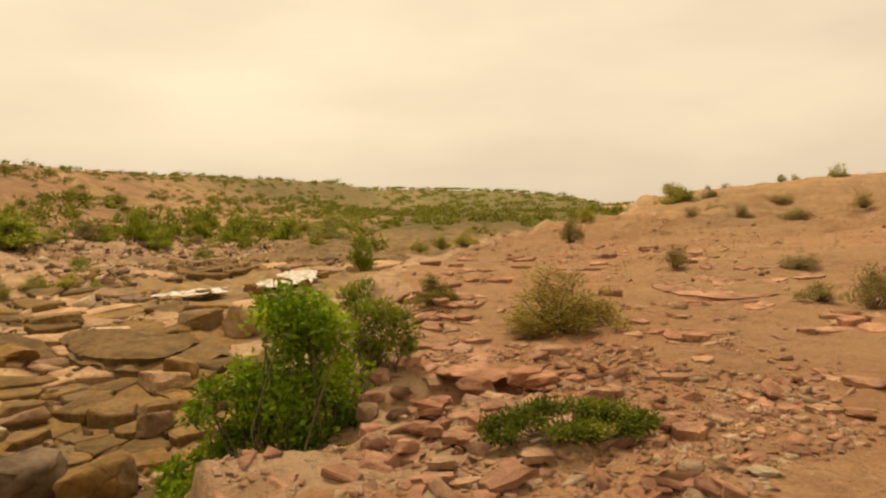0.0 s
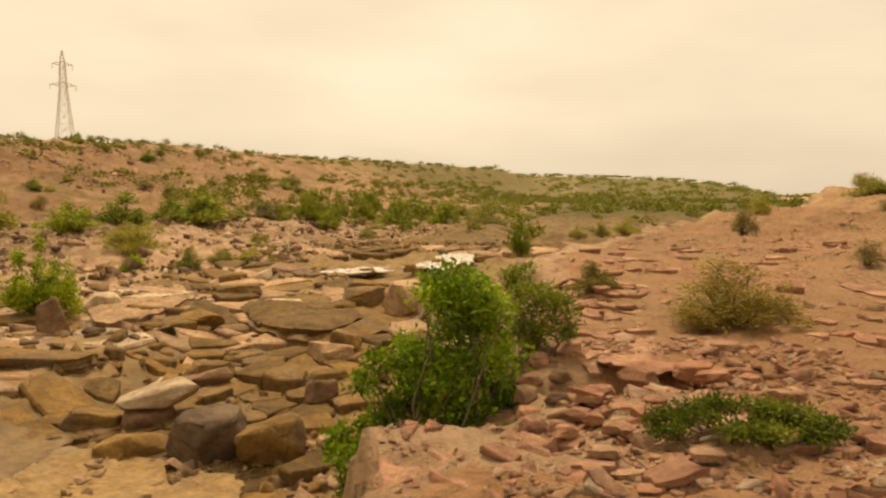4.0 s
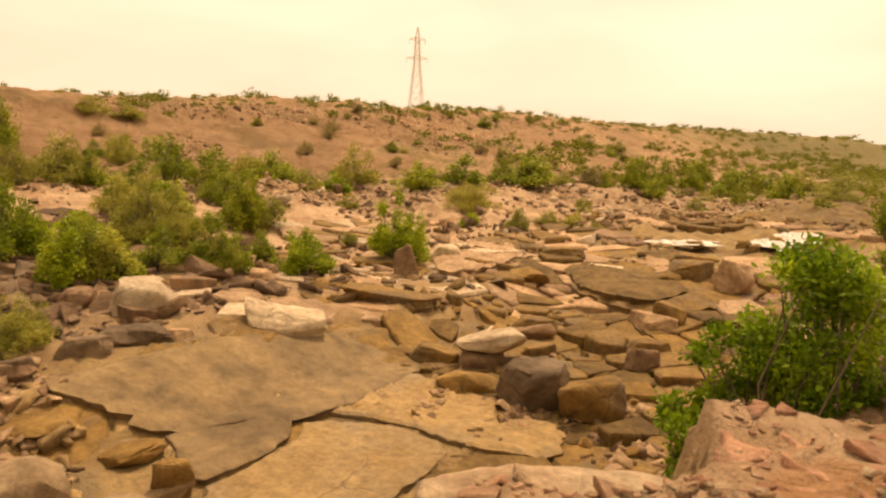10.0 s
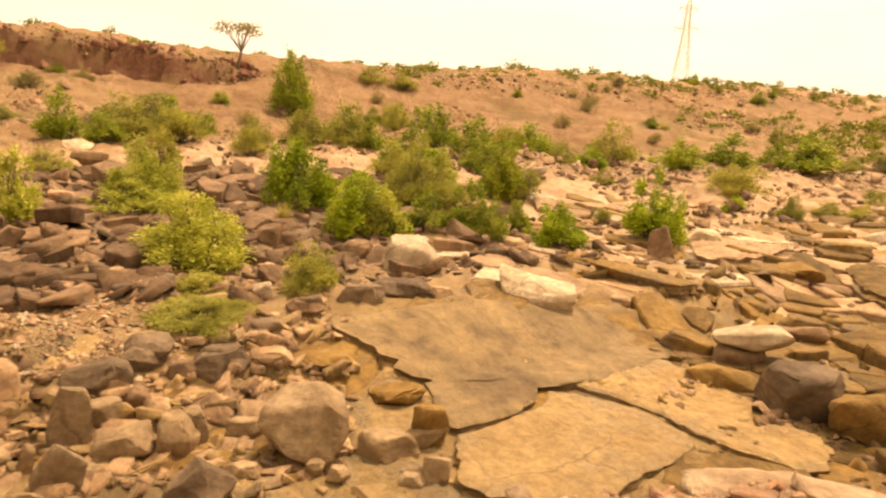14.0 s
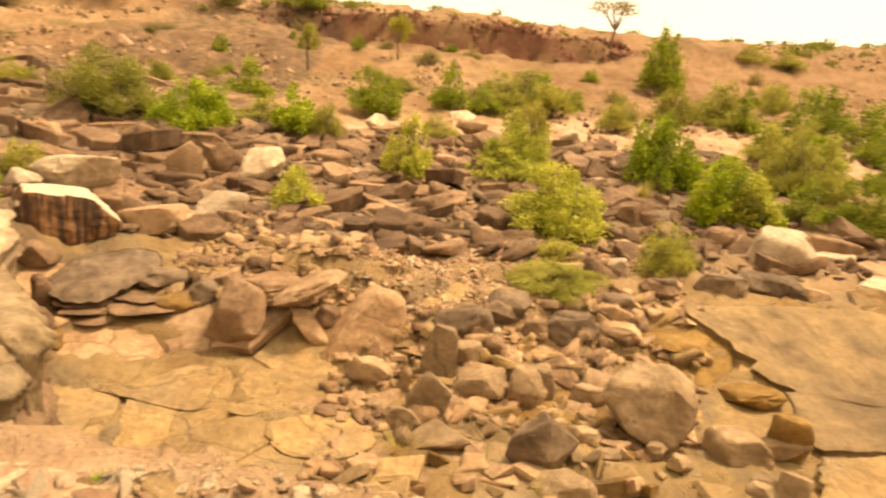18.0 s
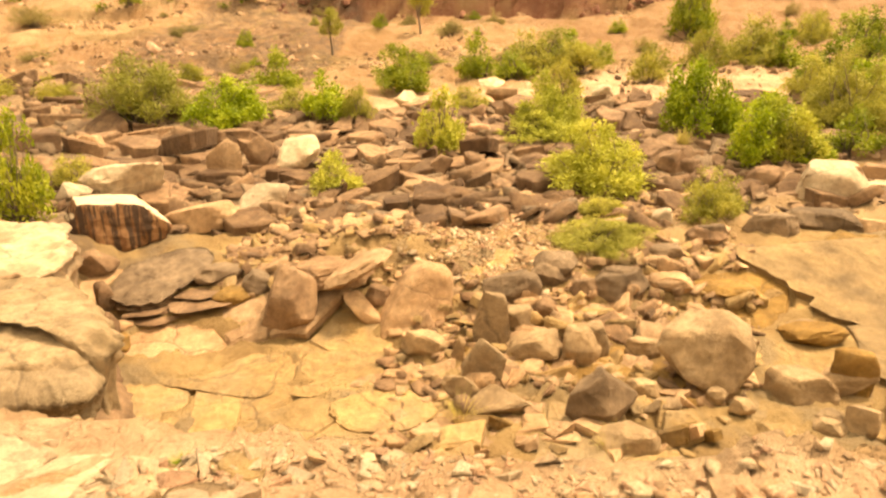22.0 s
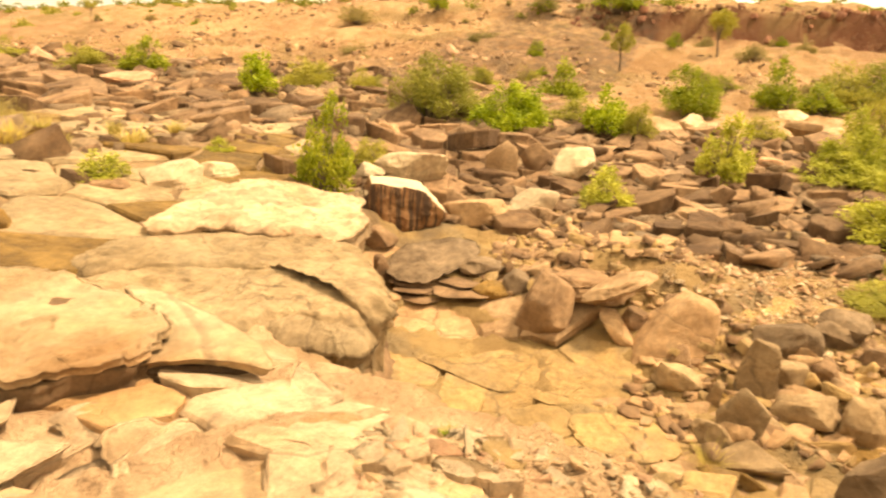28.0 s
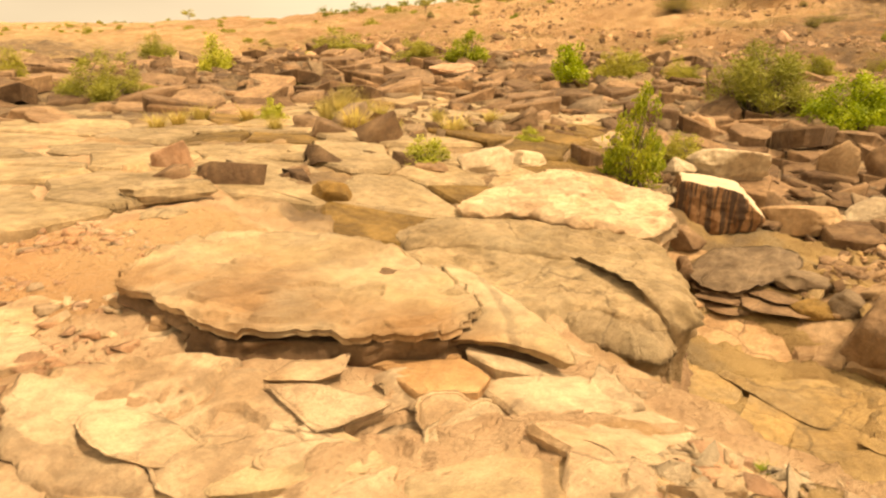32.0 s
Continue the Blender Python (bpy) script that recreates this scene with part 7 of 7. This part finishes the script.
def water_material():
    m, t, b, _ = nodes_of("shallow_water")
    p = place(t)
    foam = ramp(t, tex(t, p, 4.5, 8, 0.75), 0.45, 0.56)
    t.links.new(mix(t, foam, (0.3, 0.23, 0.14), (0.78, 0.74, 0.64)), b.inputs["Base Color"])
    b.inputs["Roughness"].default_value = 0.3
    b.inputs["IOR"].default_value = 1.33
    b.inputs["Specular IOR Level"].default_value = 0.8
    bump(t, b, tex(t, p, 5, 5), 0.7, 0.05)
    return m


M_WATER = water_material()
for outline, level in WATER:
    water(outline, level, "bright shallow water reflecting the pale sky between rocks")


# ---- cracked layers of bedrock ----
def cells(rng, x0, x1, y0, y1, size, stretch=1.0, angle=0.0):
    """Cells round jittered points that fill a rectangle: outlines with 5 to 8 corners."""
    ca, sa = math.cos(radians(angle)), math.sin(radians(angle))
    half = 0.5 * math.hypot(x1 - x0, y1 - y0) + size
    nx, ny = int(2 * half / (size * stretch)) + 1, int(2 * half / size) + 1
    pts = []
    for i in range(nx):
        for j in range(ny):
            u = -half + (i + 0.5 * (j % 2) + rng.uniform(-0.42, 0.42)) * size * stretch
            v = -half + (j + rng.uniform(-0.42, 0.42)) * size
            pts.append((u, v))
    pts = np.array(pts)
    for k, p in enumerate(pts):
        wx, wy = ca * p[0] - sa * p[1] + (x0 + x1) / 2, sa * p[0] + ca * p[1] + (y0 + y1) / 2
        if not (x0 <= wx <= x1 and y0 <= wy <= y1):
            continue
        d = np.hypot(*(pts - p).T)
        poly = [np.array(q) * size * 2.2 for q in ((-stretch, -1), (stretch, -1), (stretch, 1), (-stretch, 1))]
        for i in np.argsort(d)[1:14]:
            m, nrm = (pts[i] - p) / 2, (pts[i] - p) / d[i]
            cut = []
            for a, b in zip(poly, poly[1:] + poly[:1]):
                fa, fb = (a - m) @ nrm, (b - m) @ nrm
                if fa <= 0:
                    cut.append(a)
                if fa * fb < 0:
                    cut.append(a + (b - a) * fa / (fa - fb))
            poly = cut
        q = np.array(poly)
        yield wx, wy, np.column_stack([ca * q[:, 0] - sa * q[:, 1], sa * q[:, 0] + ca * q[:, 1]])


def plate(rng, x, y, poly, gap, thick, uneven):
    """One broken layer of rock: a cell drawn in by the crack, with a worn rim, laid to the slope of the ground."""
    n0 = len(poly)
    mids = (poly + np.roll(poly, -1, 0)) / 2 + rng.normal(size=(n0, 2)) * (0.05 if np.abs(poly).max() > 0.3 else 0.16) * np.abs(poly).max()
    p = np.stack([poly, mids], 1).reshape(-1, 2)
    c = p.mean(0)
    p = c + (p - c) * (1 - gap / max(np.hypot(*(p - c).T).mean(), 0.05))
    n = len(p)
    e = 0.4
    g = [float(height(x + e, y, False) - height(x - e, y, False)) / (2 * e), float(height(x, y + e, False) - height(x, y - e, False)) / (2 * e)]
    g = np.clip(g, -0.4, 0.4) + rng.normal(size=2) * uneven
    lift = abs(rng.normal()) * uneven * 0.9

    def ring(q, drop):
        return np.column_stack([q, q @ g + lift - drop + rng.normal(size=len(q)) * 0.006])
    low = ring(c + (p - c) * rng.uniform(0.9, 1.0), thick)
    k = min(1.0, float(np.hypot(*(p - c).T).mean()) / 0.55)
    rim = ring(p, (0.035 + 0.02 * rng.uniform()) * k * k)
    top = ring(c + (p - c) * (1 - 0.045 * k * k / max(np.hypot(*(p - c).T).mean(), 0.1)), 0.0)
    co = np.concatenate([low, rim, top, [[c[0], c[1], float(c @ g) + lift + 0.012]]])
    f = []
    for i in range(n):
        j = (i + 1) % n
        f += [(i, j, n + j, n + i), (n + i, n + j, 2 * n + j, 2 * n + i), (2 * n + i, 2 * n + j, 3 * n)]
    return co, f


def paving(seed, box, size, materials, gap=0.03, thick=0.2, uneven=0.03, stretch=1.3, angle=0.0, keep=None, lift=0.02, skip=0.0, base=None, label=""):
    """Broken plates of rock over a stretch of ground, each a piece under the ground or under a layer of its own name."""
    rng = np.random.default_rng(seed)
    under = GROUND if base is None else tagged(new(base), label, "bedrock", kind="structure")
    for x, y, poly in cells(rng, *box, size, stretch, angle):
        if (keep and not keep(x, y)) or rng.uniform() < skip:
            continue
        co, f = plate(rng, x, y, poly, gap, thick, uneven)
        ob = new("rock_plate", mesh_of("rock_plate", co, f, materials[int(rng.integers(0, len(materials)))], False))
        ob.location = (x, y, float(height(x, y, False)) + lift)
        ob.parent = under


def dry(x, y):
    """True where no water lies."""
    away = np.full(np.shape(x), True)
    for outline, _ in WATER:
        c = np.mean(outline, axis=0)
        r = np.max(np.hypot(*(np.array(outline) - c).T))
        away = away & (np.hypot(np.asarray(x) - c[0], np.asarray(y) - c[1]) > r * 0.95)
    return away


def river(x, y):
    return float(lip_distance(np.array(x), np.array(y)))


# pool floor near the bank, channel under the shelf, flags on the bank
paving(11, (-9.5, -2.2, 4.6, 8.6), 0.95, [M_BED, M_OLIVE, M_BED], 0.03, 0.25, 0.03, 1.5, 35, lambda x, y: river(x, y) > 0.5, 0.0)
paving(1, (-9.5, -2.2, 1.2, 4.6), 1.15, [M_FLOOR, M_BED, M_FLOOR], 0.025, 0.2, 0.012, 1.5, 35, lambda x, y: river(x, y) > 0.5 and y > 1.2 + 0.25 * (x + 3), 0.0)
paving(2, (-9.4, -3.6, -5.6, 1.2), 0.9, [M_FLOOR, M_FLOOR, M_TAN], 0.012, 0.16, 0.012, 1.4, -25, lambda x, y: river(x, y) > 0.3 and x > -9.2, 0.0)
paving(3, (-4.4, 0.6, -6.0, -1.6), 0.46, [M_SCOUR, M_SCOUR, M_SLAB], 0.016, 0.1, 0.035, 1.6, 30, lambda x, y: river(x, y) < -0.15, 0.0, 0.25, "bank_flags", "flaking tan sandstone flags on the bank")
paving(4, (-8.5, -0.6, 8.4, 14.0), 0.62, [M_OLIVE, M_BED, M_OLIVE, M_BED], 0.03, 0.3, 0.1, 1.4, 15, lambda x, y: river(x, y) > 0.3, 0.06, 0.1, "river_ledge", "grey-brown blocks of bedrock in the river bed")
paving(5, (-13.5, -0.5, 14.0, 36.0), 0.85, [M_OLIVE, M_OLIVE, M_BROWN, M_BED, M_TAN, M_TAN], 0.04, 0.35, 0.07, 1.8, 10, lambda x, y: river(x, y) > 0.3 and dry(x, y), 0.04, 0.2, "upstream_ledge", "broken sandstone layers of the river bed upstream")
paving(6, (-18.0, -7.5, 6.5, 18.0), 0.75, [M_BED, M_TAN, M_TAN, M_BED, M_PALE], 0.04, 0.3, 0.06, 1.7, 20, None, 0.03, 0.25, "far_side_ledge", "broken sandstone layers on the far side of the river bed")
paving(7, (-15.0, 3.0, -17.0, -5.0), 1.1, [M_SHELF, M_SHELF, M_SHELF, M_OLIVE], 0.025, 0.3, 0.032, 1.7, -35, lambda x, y: river(x, y) < -0.3 and (x < -4.6 or y < -8.2), 0.05, 0.05, "rock_shelf", "broad cracked layers of the grey-brown rock shelf")
paving(8, (-27.0, 5.0, -36.0, -6.0), 0.85, [M_DARK, M_DARK, M_BROWN, M_BROWN], 0.06, 0.4, 0.17, 2.0, -30, lambda x, y: y < -15 or x < -14, 0.06, 0.25, "dark_ledge", "dark ragged ledges of layered rock downstream")
paving(9, (-20.0, -11.0, -8.0, 8.0), 0.5, [M_DARK, M_BROWN, M_DARK, M_BROWN], 0.05, 0.3, 0.15, 2.0, 5, None, 0.03, 0.35, "dark_ledge", "dark ragged ledges of layered rock above the boulders")
paving(10, (-2.0, 7.0, 5.6, 17.0), 0.26, [M_BANK], 0.03, 0.1, 0.05, 1.9, 20, lambda x, y: -6.5 < river(x, y) < -0.45, -0.03, 0.86, "bank_ledge", "reddish broken layers along the edge of the bank")

paving(12, (-3.2, 2.4, 2.6, 10.0), 0.15, [M_BANK, M_PINK, M_BANK, M_PINK], 0.012, 0.04, 0.09, 1.7, 40, lambda x, y: -1.2 < river(x, y) < -0.12 and not (x < -0.35 and y < 4.4), -0.07, 0.25, "bank_edge", "tilted reddish flakes of rock along the edge of the bank")
paving(13, (-3.0, 0.9, -2.0, -0.5), 0.11, [M_SCOUR, M_SCOUR, M_PALE], 0.01, 0.1, 0.045, 1.4, -20, lambda x, y: river(x, y) < -0.5 and math.hypot(x + 0.3, y + 0.5) > 1.15, -0.035, 0.6, "bank_flakes", "pale broken flakes of sandstone strewn on the bank")
paving(14, (-0.5, 6.0, 2.2, 8.0), 0.17, [M_BANK, M_PINK], 0.02, 0.1, 0.05, 1.4, 15, lambda x, y: river(x, y) < -1.2, -0.035, 0.8, "bank_flakes", "flat pinkish stones lying on the sloping soil")


# ---- loose stones ----
def spots(seed, n, box, keep=None):
    rng = np.random.default_rng(seed)
    out = np.empty((0, 2))
    while len(out) < n:
        p = np.column_stack([rng.uniform(box[0], box[1], 4 * n), rng.uniform(box[2], box[3], 4 * n)])
        if keep is not None:
            p = p[keep(p[:, 0], p[:, 1])]
        out = np.concatenate([out, p])
    return out[:n]


def sizes(seed, n, mid, most):
    return np.clip(np.random.default_rng(seed + 99).lognormal(math.log(mid), 0.55, n), mid * 0.35, most)


def clumpy(scale, cut, seed):
    return lambda x, y: fbm(x * scale, y * scale, 3, seed) > cut


def strewn(name, seed, n, box, mid, most, mats, label, keep=None, flat=0.35, lean=14):
    strew(name, n, spots(seed, n, box, keep), sizes(seed, n, mid, most), mats, label, seed, flat, 0.3, 1.3, lean, name != "rubble" or seed in (6, 7, 11))


strewn("rubble", 1, 2600, (-12.5, -5.0, -3.6, 3.6), 0.13, 0.5, [M_TAN, M_BROWN, M_TAN, M_FLOOR], "loose tan and brown rubble on the river bed",
       lambda x, y: (lip_distance(x, y) > 0.7) & (y < 2.6 + 0.5 * (-x - 7)) & (fbm(x * 0.5, y * 0.5, 3, 7) > -0.5) & ((x < -8.9) | (y > -1.3)) & (np.hypot((x + 10.6) / 1.7, (y - 0.4) / 1.5) > 1), 0.26, 20)
strewn("rubble", 2, 2400, (-20, -11, -8, 11), 0.27, 0.9, [M_DARK, M_BROWN, M_DARK, M_GREY], "dark angular rubble on the far side of the bed", None, 0.2, 16)
strewn("stone_chips", 3, 4600, (-3.2, 2.5, 1.8, 6.4), 0.042, 0.17, [M_BANK, M_PINK, M_BANK, M_SCOUR], "flat reddish stone chips strewn over the bank",
       lambda x, y: (lip_distance(x, y) < 0.1) & (fbm(x * 0.9, y * 0.9, 3, 17) + 0.8 * ((x < -0.4) & (y > 3.0)) * -1 > -0.35) & (np.hypot(x + 0.3, y + 0.5) > 1.0) & ((y > -2.2) | (x > -0.8)), 0.2, 10)
strewn("stone_chips", 16, 6500, (-3.2, 2.0, -3.2, 1.8), 0.034, 0.13, [M_SCOUR, M_TAN, M_PALE, M_PINK], "flat pale stone chips strewn over the bank",
       lambda x, y: (lip_distance(x, y) < 0.1) & (fbm(x * 0.9, y * 0.9, 3, 17) > -0.4) & (np.hypot(x + 0.3, y + 0.5) > 1.0) & ((y > -2.2) | (x > -0.8)), 0.2, 10)
strewn("stone_chips", 4, 3600, (-2, 16, 4, 26), 0.07, 0.28, [M_BANK, M_PINK, M_BANK, M_TAN], "reddish flat stones strewn over the sloping bank",
       lambda x, y: (lip_distance(x, y) < 0.0) & (fbm(x * 0.25, y * 0.25, 3, 19) > -0.4), 0.18, 8)
strewn("stones", 5, 8200, (-50, -20, -40, 85), 0.15, 0.75, [M_TAN, M_BROWN, M_BROWN, M_PINK, M_DARK], "scattered stones on the orange hillside", clumpy(0.1, -0.1, 23), 0.4, 14)
strewn("stones", 13, 420, (-46.6, -43.6, -10, 14), 0.22, 0.7, [M_RED, M_RED, M_BROWN], "broken red-brown rock along a low scarp",
       lambda x, y: np.abs(x + fbm(x * 0.12, y * 0.12, 4, 11) * 1.5 + 45.0) < 0.9, 0.5, 16)
strewn("rubble", 6, 2200, (-26, 5, -34, -9), 0.3, 1.1, [M_DARK, M_DARK, M_BROWN, M_GREY], "flat dark stones lying on the rock shelf", lambda x, y: fbm(x * 0.25, y * 0.25, 3, 27) + 0.05 * (-x - 14) > -0.1, 0.32, 12)
strewn("rubble", 11, 2600, (-23, -10, 8, 46), 0.2, 0.7, [M_TAN, M_BROWN, M_TAN, M_PALE, M_DARK], "broken tan stones on the far side upstream", clumpy(0.2, -0.4, 77), 0.35, 14)
strewn("rubble", 7, 2200, (-15, -1, 9, 34), 0.17, 0.6, [M_BED, M_OLIVE, M_BROWN, M_BED], "broken stones on the river bed upstream", lambda x, y: (lip_distance(x, y) > 0.5) & dry(x, y), 0.35, 14)
strewn("rubble", 8, 900, (-9, -2.4, 5.5, 9.5), 0.09, 0.32, [M_BED, M_TAN, M_BROWN], "broken olive-brown stones between blocks of bedrock", lambda x, y: (lip_distance(x, y) > 0.6) & (fbm(x * 0.5, y * 0.5, 3, 29) > 0.0) & (y > 6.4), 0.45, 18)
strewn("stone_chips", 9, 1400, (-1.5, 9, -6, 3), 0.05, 0.2, [M_PINK, M_TAN], "small stones on the trodden bank", lambda x, y: (lip_distance(x, y) < -0.2) & (np.hypot(x + 0.3, y + 0.5) > 1.0), 0.3, 14)


strewn("stone_chips", 12, 1300, (-3.1, 0.4, -2.6, 0.0), 0.07, 0.18, [M_PALE, M_SCOUR, M_SCOUR, M_PINK], "pale flat sandstone flakes lying thick on the bank",
       lambda x, y: (lip_distance(x, y) < 0.05) & (np.hypot(x + 0.3, y + 0.5) > 1.1) & (fbm(x * 1.1, y * 1.1, 3, 57) > -0.15) & (y > -2.1), 0.2, 13)
strewn("stone_chips", 14, 1500, (-2.7, 1.6, -8.4, -4.7), 0.055, 0.2, [M_PINK, M_SCOUR, M_PINK], "small flat stones on the soil behind the great slab",
       lambda x, y: fbm(x * 0.8, y * 0.8, 3, 58) > -0.3, 0.22, 10)
strewn("rubble", 15, 700, (-6, 1.5, -5.4, 8), 0.2, 0.6, [M_PINK, M_BROWN, M_BED], "broken blocks fallen along the foot of the bank",
       lambda x, y: (lip_distance(x, y) > 0.25) & (lip_distance(x, y) < 1.1), 0.4, 22)
strewn("gravel", 10, 5200, (-12.6, -8.6, -2.2, 2.6), 0.05, 0.17, [M_TAN, M_PINK, M_TAN, M_PALE], "orange gravel spilling down between boulders", lambda x, y: np.hypot((x + 10.6) / 1.9, (y - 0.2) / 2.0) < 1, 0.24, 14)


def single_stones(seed, n, box, mid, most, mats, keep, flat=0.42, lean=18):
    """Stones that lie nearest to the walk, each a piece of its own; they share thirty shapes."""
    rng = np.random.default_rng(seed)
    shapes = []
    for k in range(30):
        co, f = prism(rng, int(rng.integers(5, 8)), flat, 1.3)
        shapes.append(mesh_of("stone", co, f, mats[k % len(mats)], False))
    p, s = spots(seed, n, box, keep), sizes(seed, n, mid, most)
    z = height(p[:, 0], p[:, 1])
    for k in range(n):
        ob = new("stone", shapes[k % 30])
        ob.parent = GROUND
        ob.matrix_basis = pose(p[k, 0], p[k, 1], z[k] + s[k] * flat * 0.22, rng.normal() * lean, rng.normal() * lean, rng.uniform(0, 360)) @ Matrix.Diagonal((s[k], s[k], s[k], 1))


single_stones(31, 190, (-8.8, -4.6, -0.9, 2.8), 0.22, 0.44, [M_TAN, M_FLOOR, M_TAN, M_BED], lambda x, y: (lip_distance(x, y) > 0.8) & (y < 2.4 + 0.5 * (-x - 7)), 0.26, 16)
single_stones(32, 150, (-3.1, 0.6, 0.2, 5.2), 0.085, 0.22, [M_PINK, M_PALE, M_PINK, M_TAN, M_PINK], lambda x, y: (lip_distance(x, y) < -0.05) & (np.hypot(x + 0.3, y + 0.5) > 1.1) & ((x > -0.4) | (y < 3.0)), 0.3, 14)


single_stones(33, 300, (-3.1, -0.4, -2.0, 0.2), 0.07, 0.17, [M_SCOUR, M_PALE, M_SCOUR, M_TAN], lambda x, y: (lip_distance(x, y) < -0.05) & (np.hypot(x + 0.3, y + 0.5) > 1.1), 0.2, 12)
single_stones(34, 300, (-1.2, 2.8, 2.2, 6.4), 0.085, 0.22, [M_BANK, M_PINK, M_BANK], lambda x, y: (lip_distance(x, y) < -0.05) & (fbm(x * 0.9, y * 0.9, 3, 17) > -0.3), 0.22, 14)


# ---- growth farther off ----
def thicket(seed, n, box, kinds, low, high, group, keep=None, tall=0.75):
    rng = np.random.default_rng(seed)
    p = spots(seed, n, box, keep)
    z = height(p[:, 0], p[:, 1])
    for k in range(n):
        w = float(rng.uniform(low, high))
        shrub(kinds[k % len(kinds)], p[k, 0], p[k, 1], z[k] - 0.03, w, w * tall * float(rng.uniform(0.7, 1.25)), int(rng.integers(1, 99)), group)


def far_growth(seed, n, box, material, low, high, leaves, label, keep=None, tall=0.75, slim=0.4):
    """Bushes too many and too far to count, joined: leaf clouds alone."""
    rng = np.random.default_rng(seed)
    p = spots(seed, n, box, keep)
    z = height(p[:, 0], p[:, 1])
    co, quads, base = [], [], 0
    for k in range(n):
        w = float(rng.uniform(low, high)) * float(rng.uniform(0.6, 1.0))
        h = w * tall * float(rng.uniform(0.6, 1.2))
        c, q = leaf_cloud(rng, ring_clumps(rng, 7, w, h, 0.2, 0.62, False), leaves, 0.16 * w, slim)
        co.append(c + [p[k, 0], p[k, 1], z[k] - 0.05])
        quads.append(q + base)
        base += len(c)
    return tagged(new("bushes", quads_mesh("bushes", np.concatenate(co), np.concatenate(quads), material)), label, "bushes", kind="stuff")


thicket(41, 45, (-52, -23, -45, 40), ["faded", "feather", "faded", "deep"], 0.5, 1.2, "bushes on the hillside", clumpy(0.08, -0.2, 43))
thicket(42, 40, (-52, -16, 30, 80), ["feather", "deep", "faded"], 0.8, 2.0, "bushes on the hillside upstream")
thicket(45, 18, (10, 60, 30, 95), ["faded", "feather"], 0.8, 2.0, "bushes on the slope east of the river", lambda x, y: (x > 0.32 * y) & (x < 0.75 * y))
far_growth(43, 520, (-62, -46, -70, 200), L_FAR, 0.6, 2.2, 120, "olive bushes along the ridge", None, 0.5)
far_growth(44, 620, (-40, 40, 42, 240), L_FAR, 1.4, 3.6, 150, "green bushes in the valley upstream", lambda x, y: lip_distance(x, y) > 1.5, 0.5)
far_growth(47, 520, (-62, -10, 45, 260), L_FAR, 0.9, 2.6, 108, "green bushes on the slopes upstream", None, 0.5)
far_growth(46, 120, (-60, -6, -170, -30), L_OLIVE, 0.7, 1.9, 240, "olive bushes on the plain downstream", None, 0.55)
far_growth(48, 1300, (-54, -21, -45, 75), L_FADED, 0.3, 0.9, 40, "dry tufts on the orange hillside", clumpy(0.06, -0.3, 44), 0.6, 0.15)
far_growth(49, 150, (0, 40, 8, 70), L_FADED, 0.25, 0.8, 70, "dry tufts on the stony slope", lambda x, y: lip_distance(x, y) < -1, 0.6, 0.15)
far_growth(50, 220, (-26, -8, -40, -9), L_DRY, 0.2, 0.6, 60, "dry grass between the ledges", clumpy(0.15, -0.1, 45), 0.8, 0.1)
far_growth(51, 1200, (-260, 170, 210, 900), L_FAR, 4.0, 9.0, 75, "distant green scrub up the valley", None, 0.3)
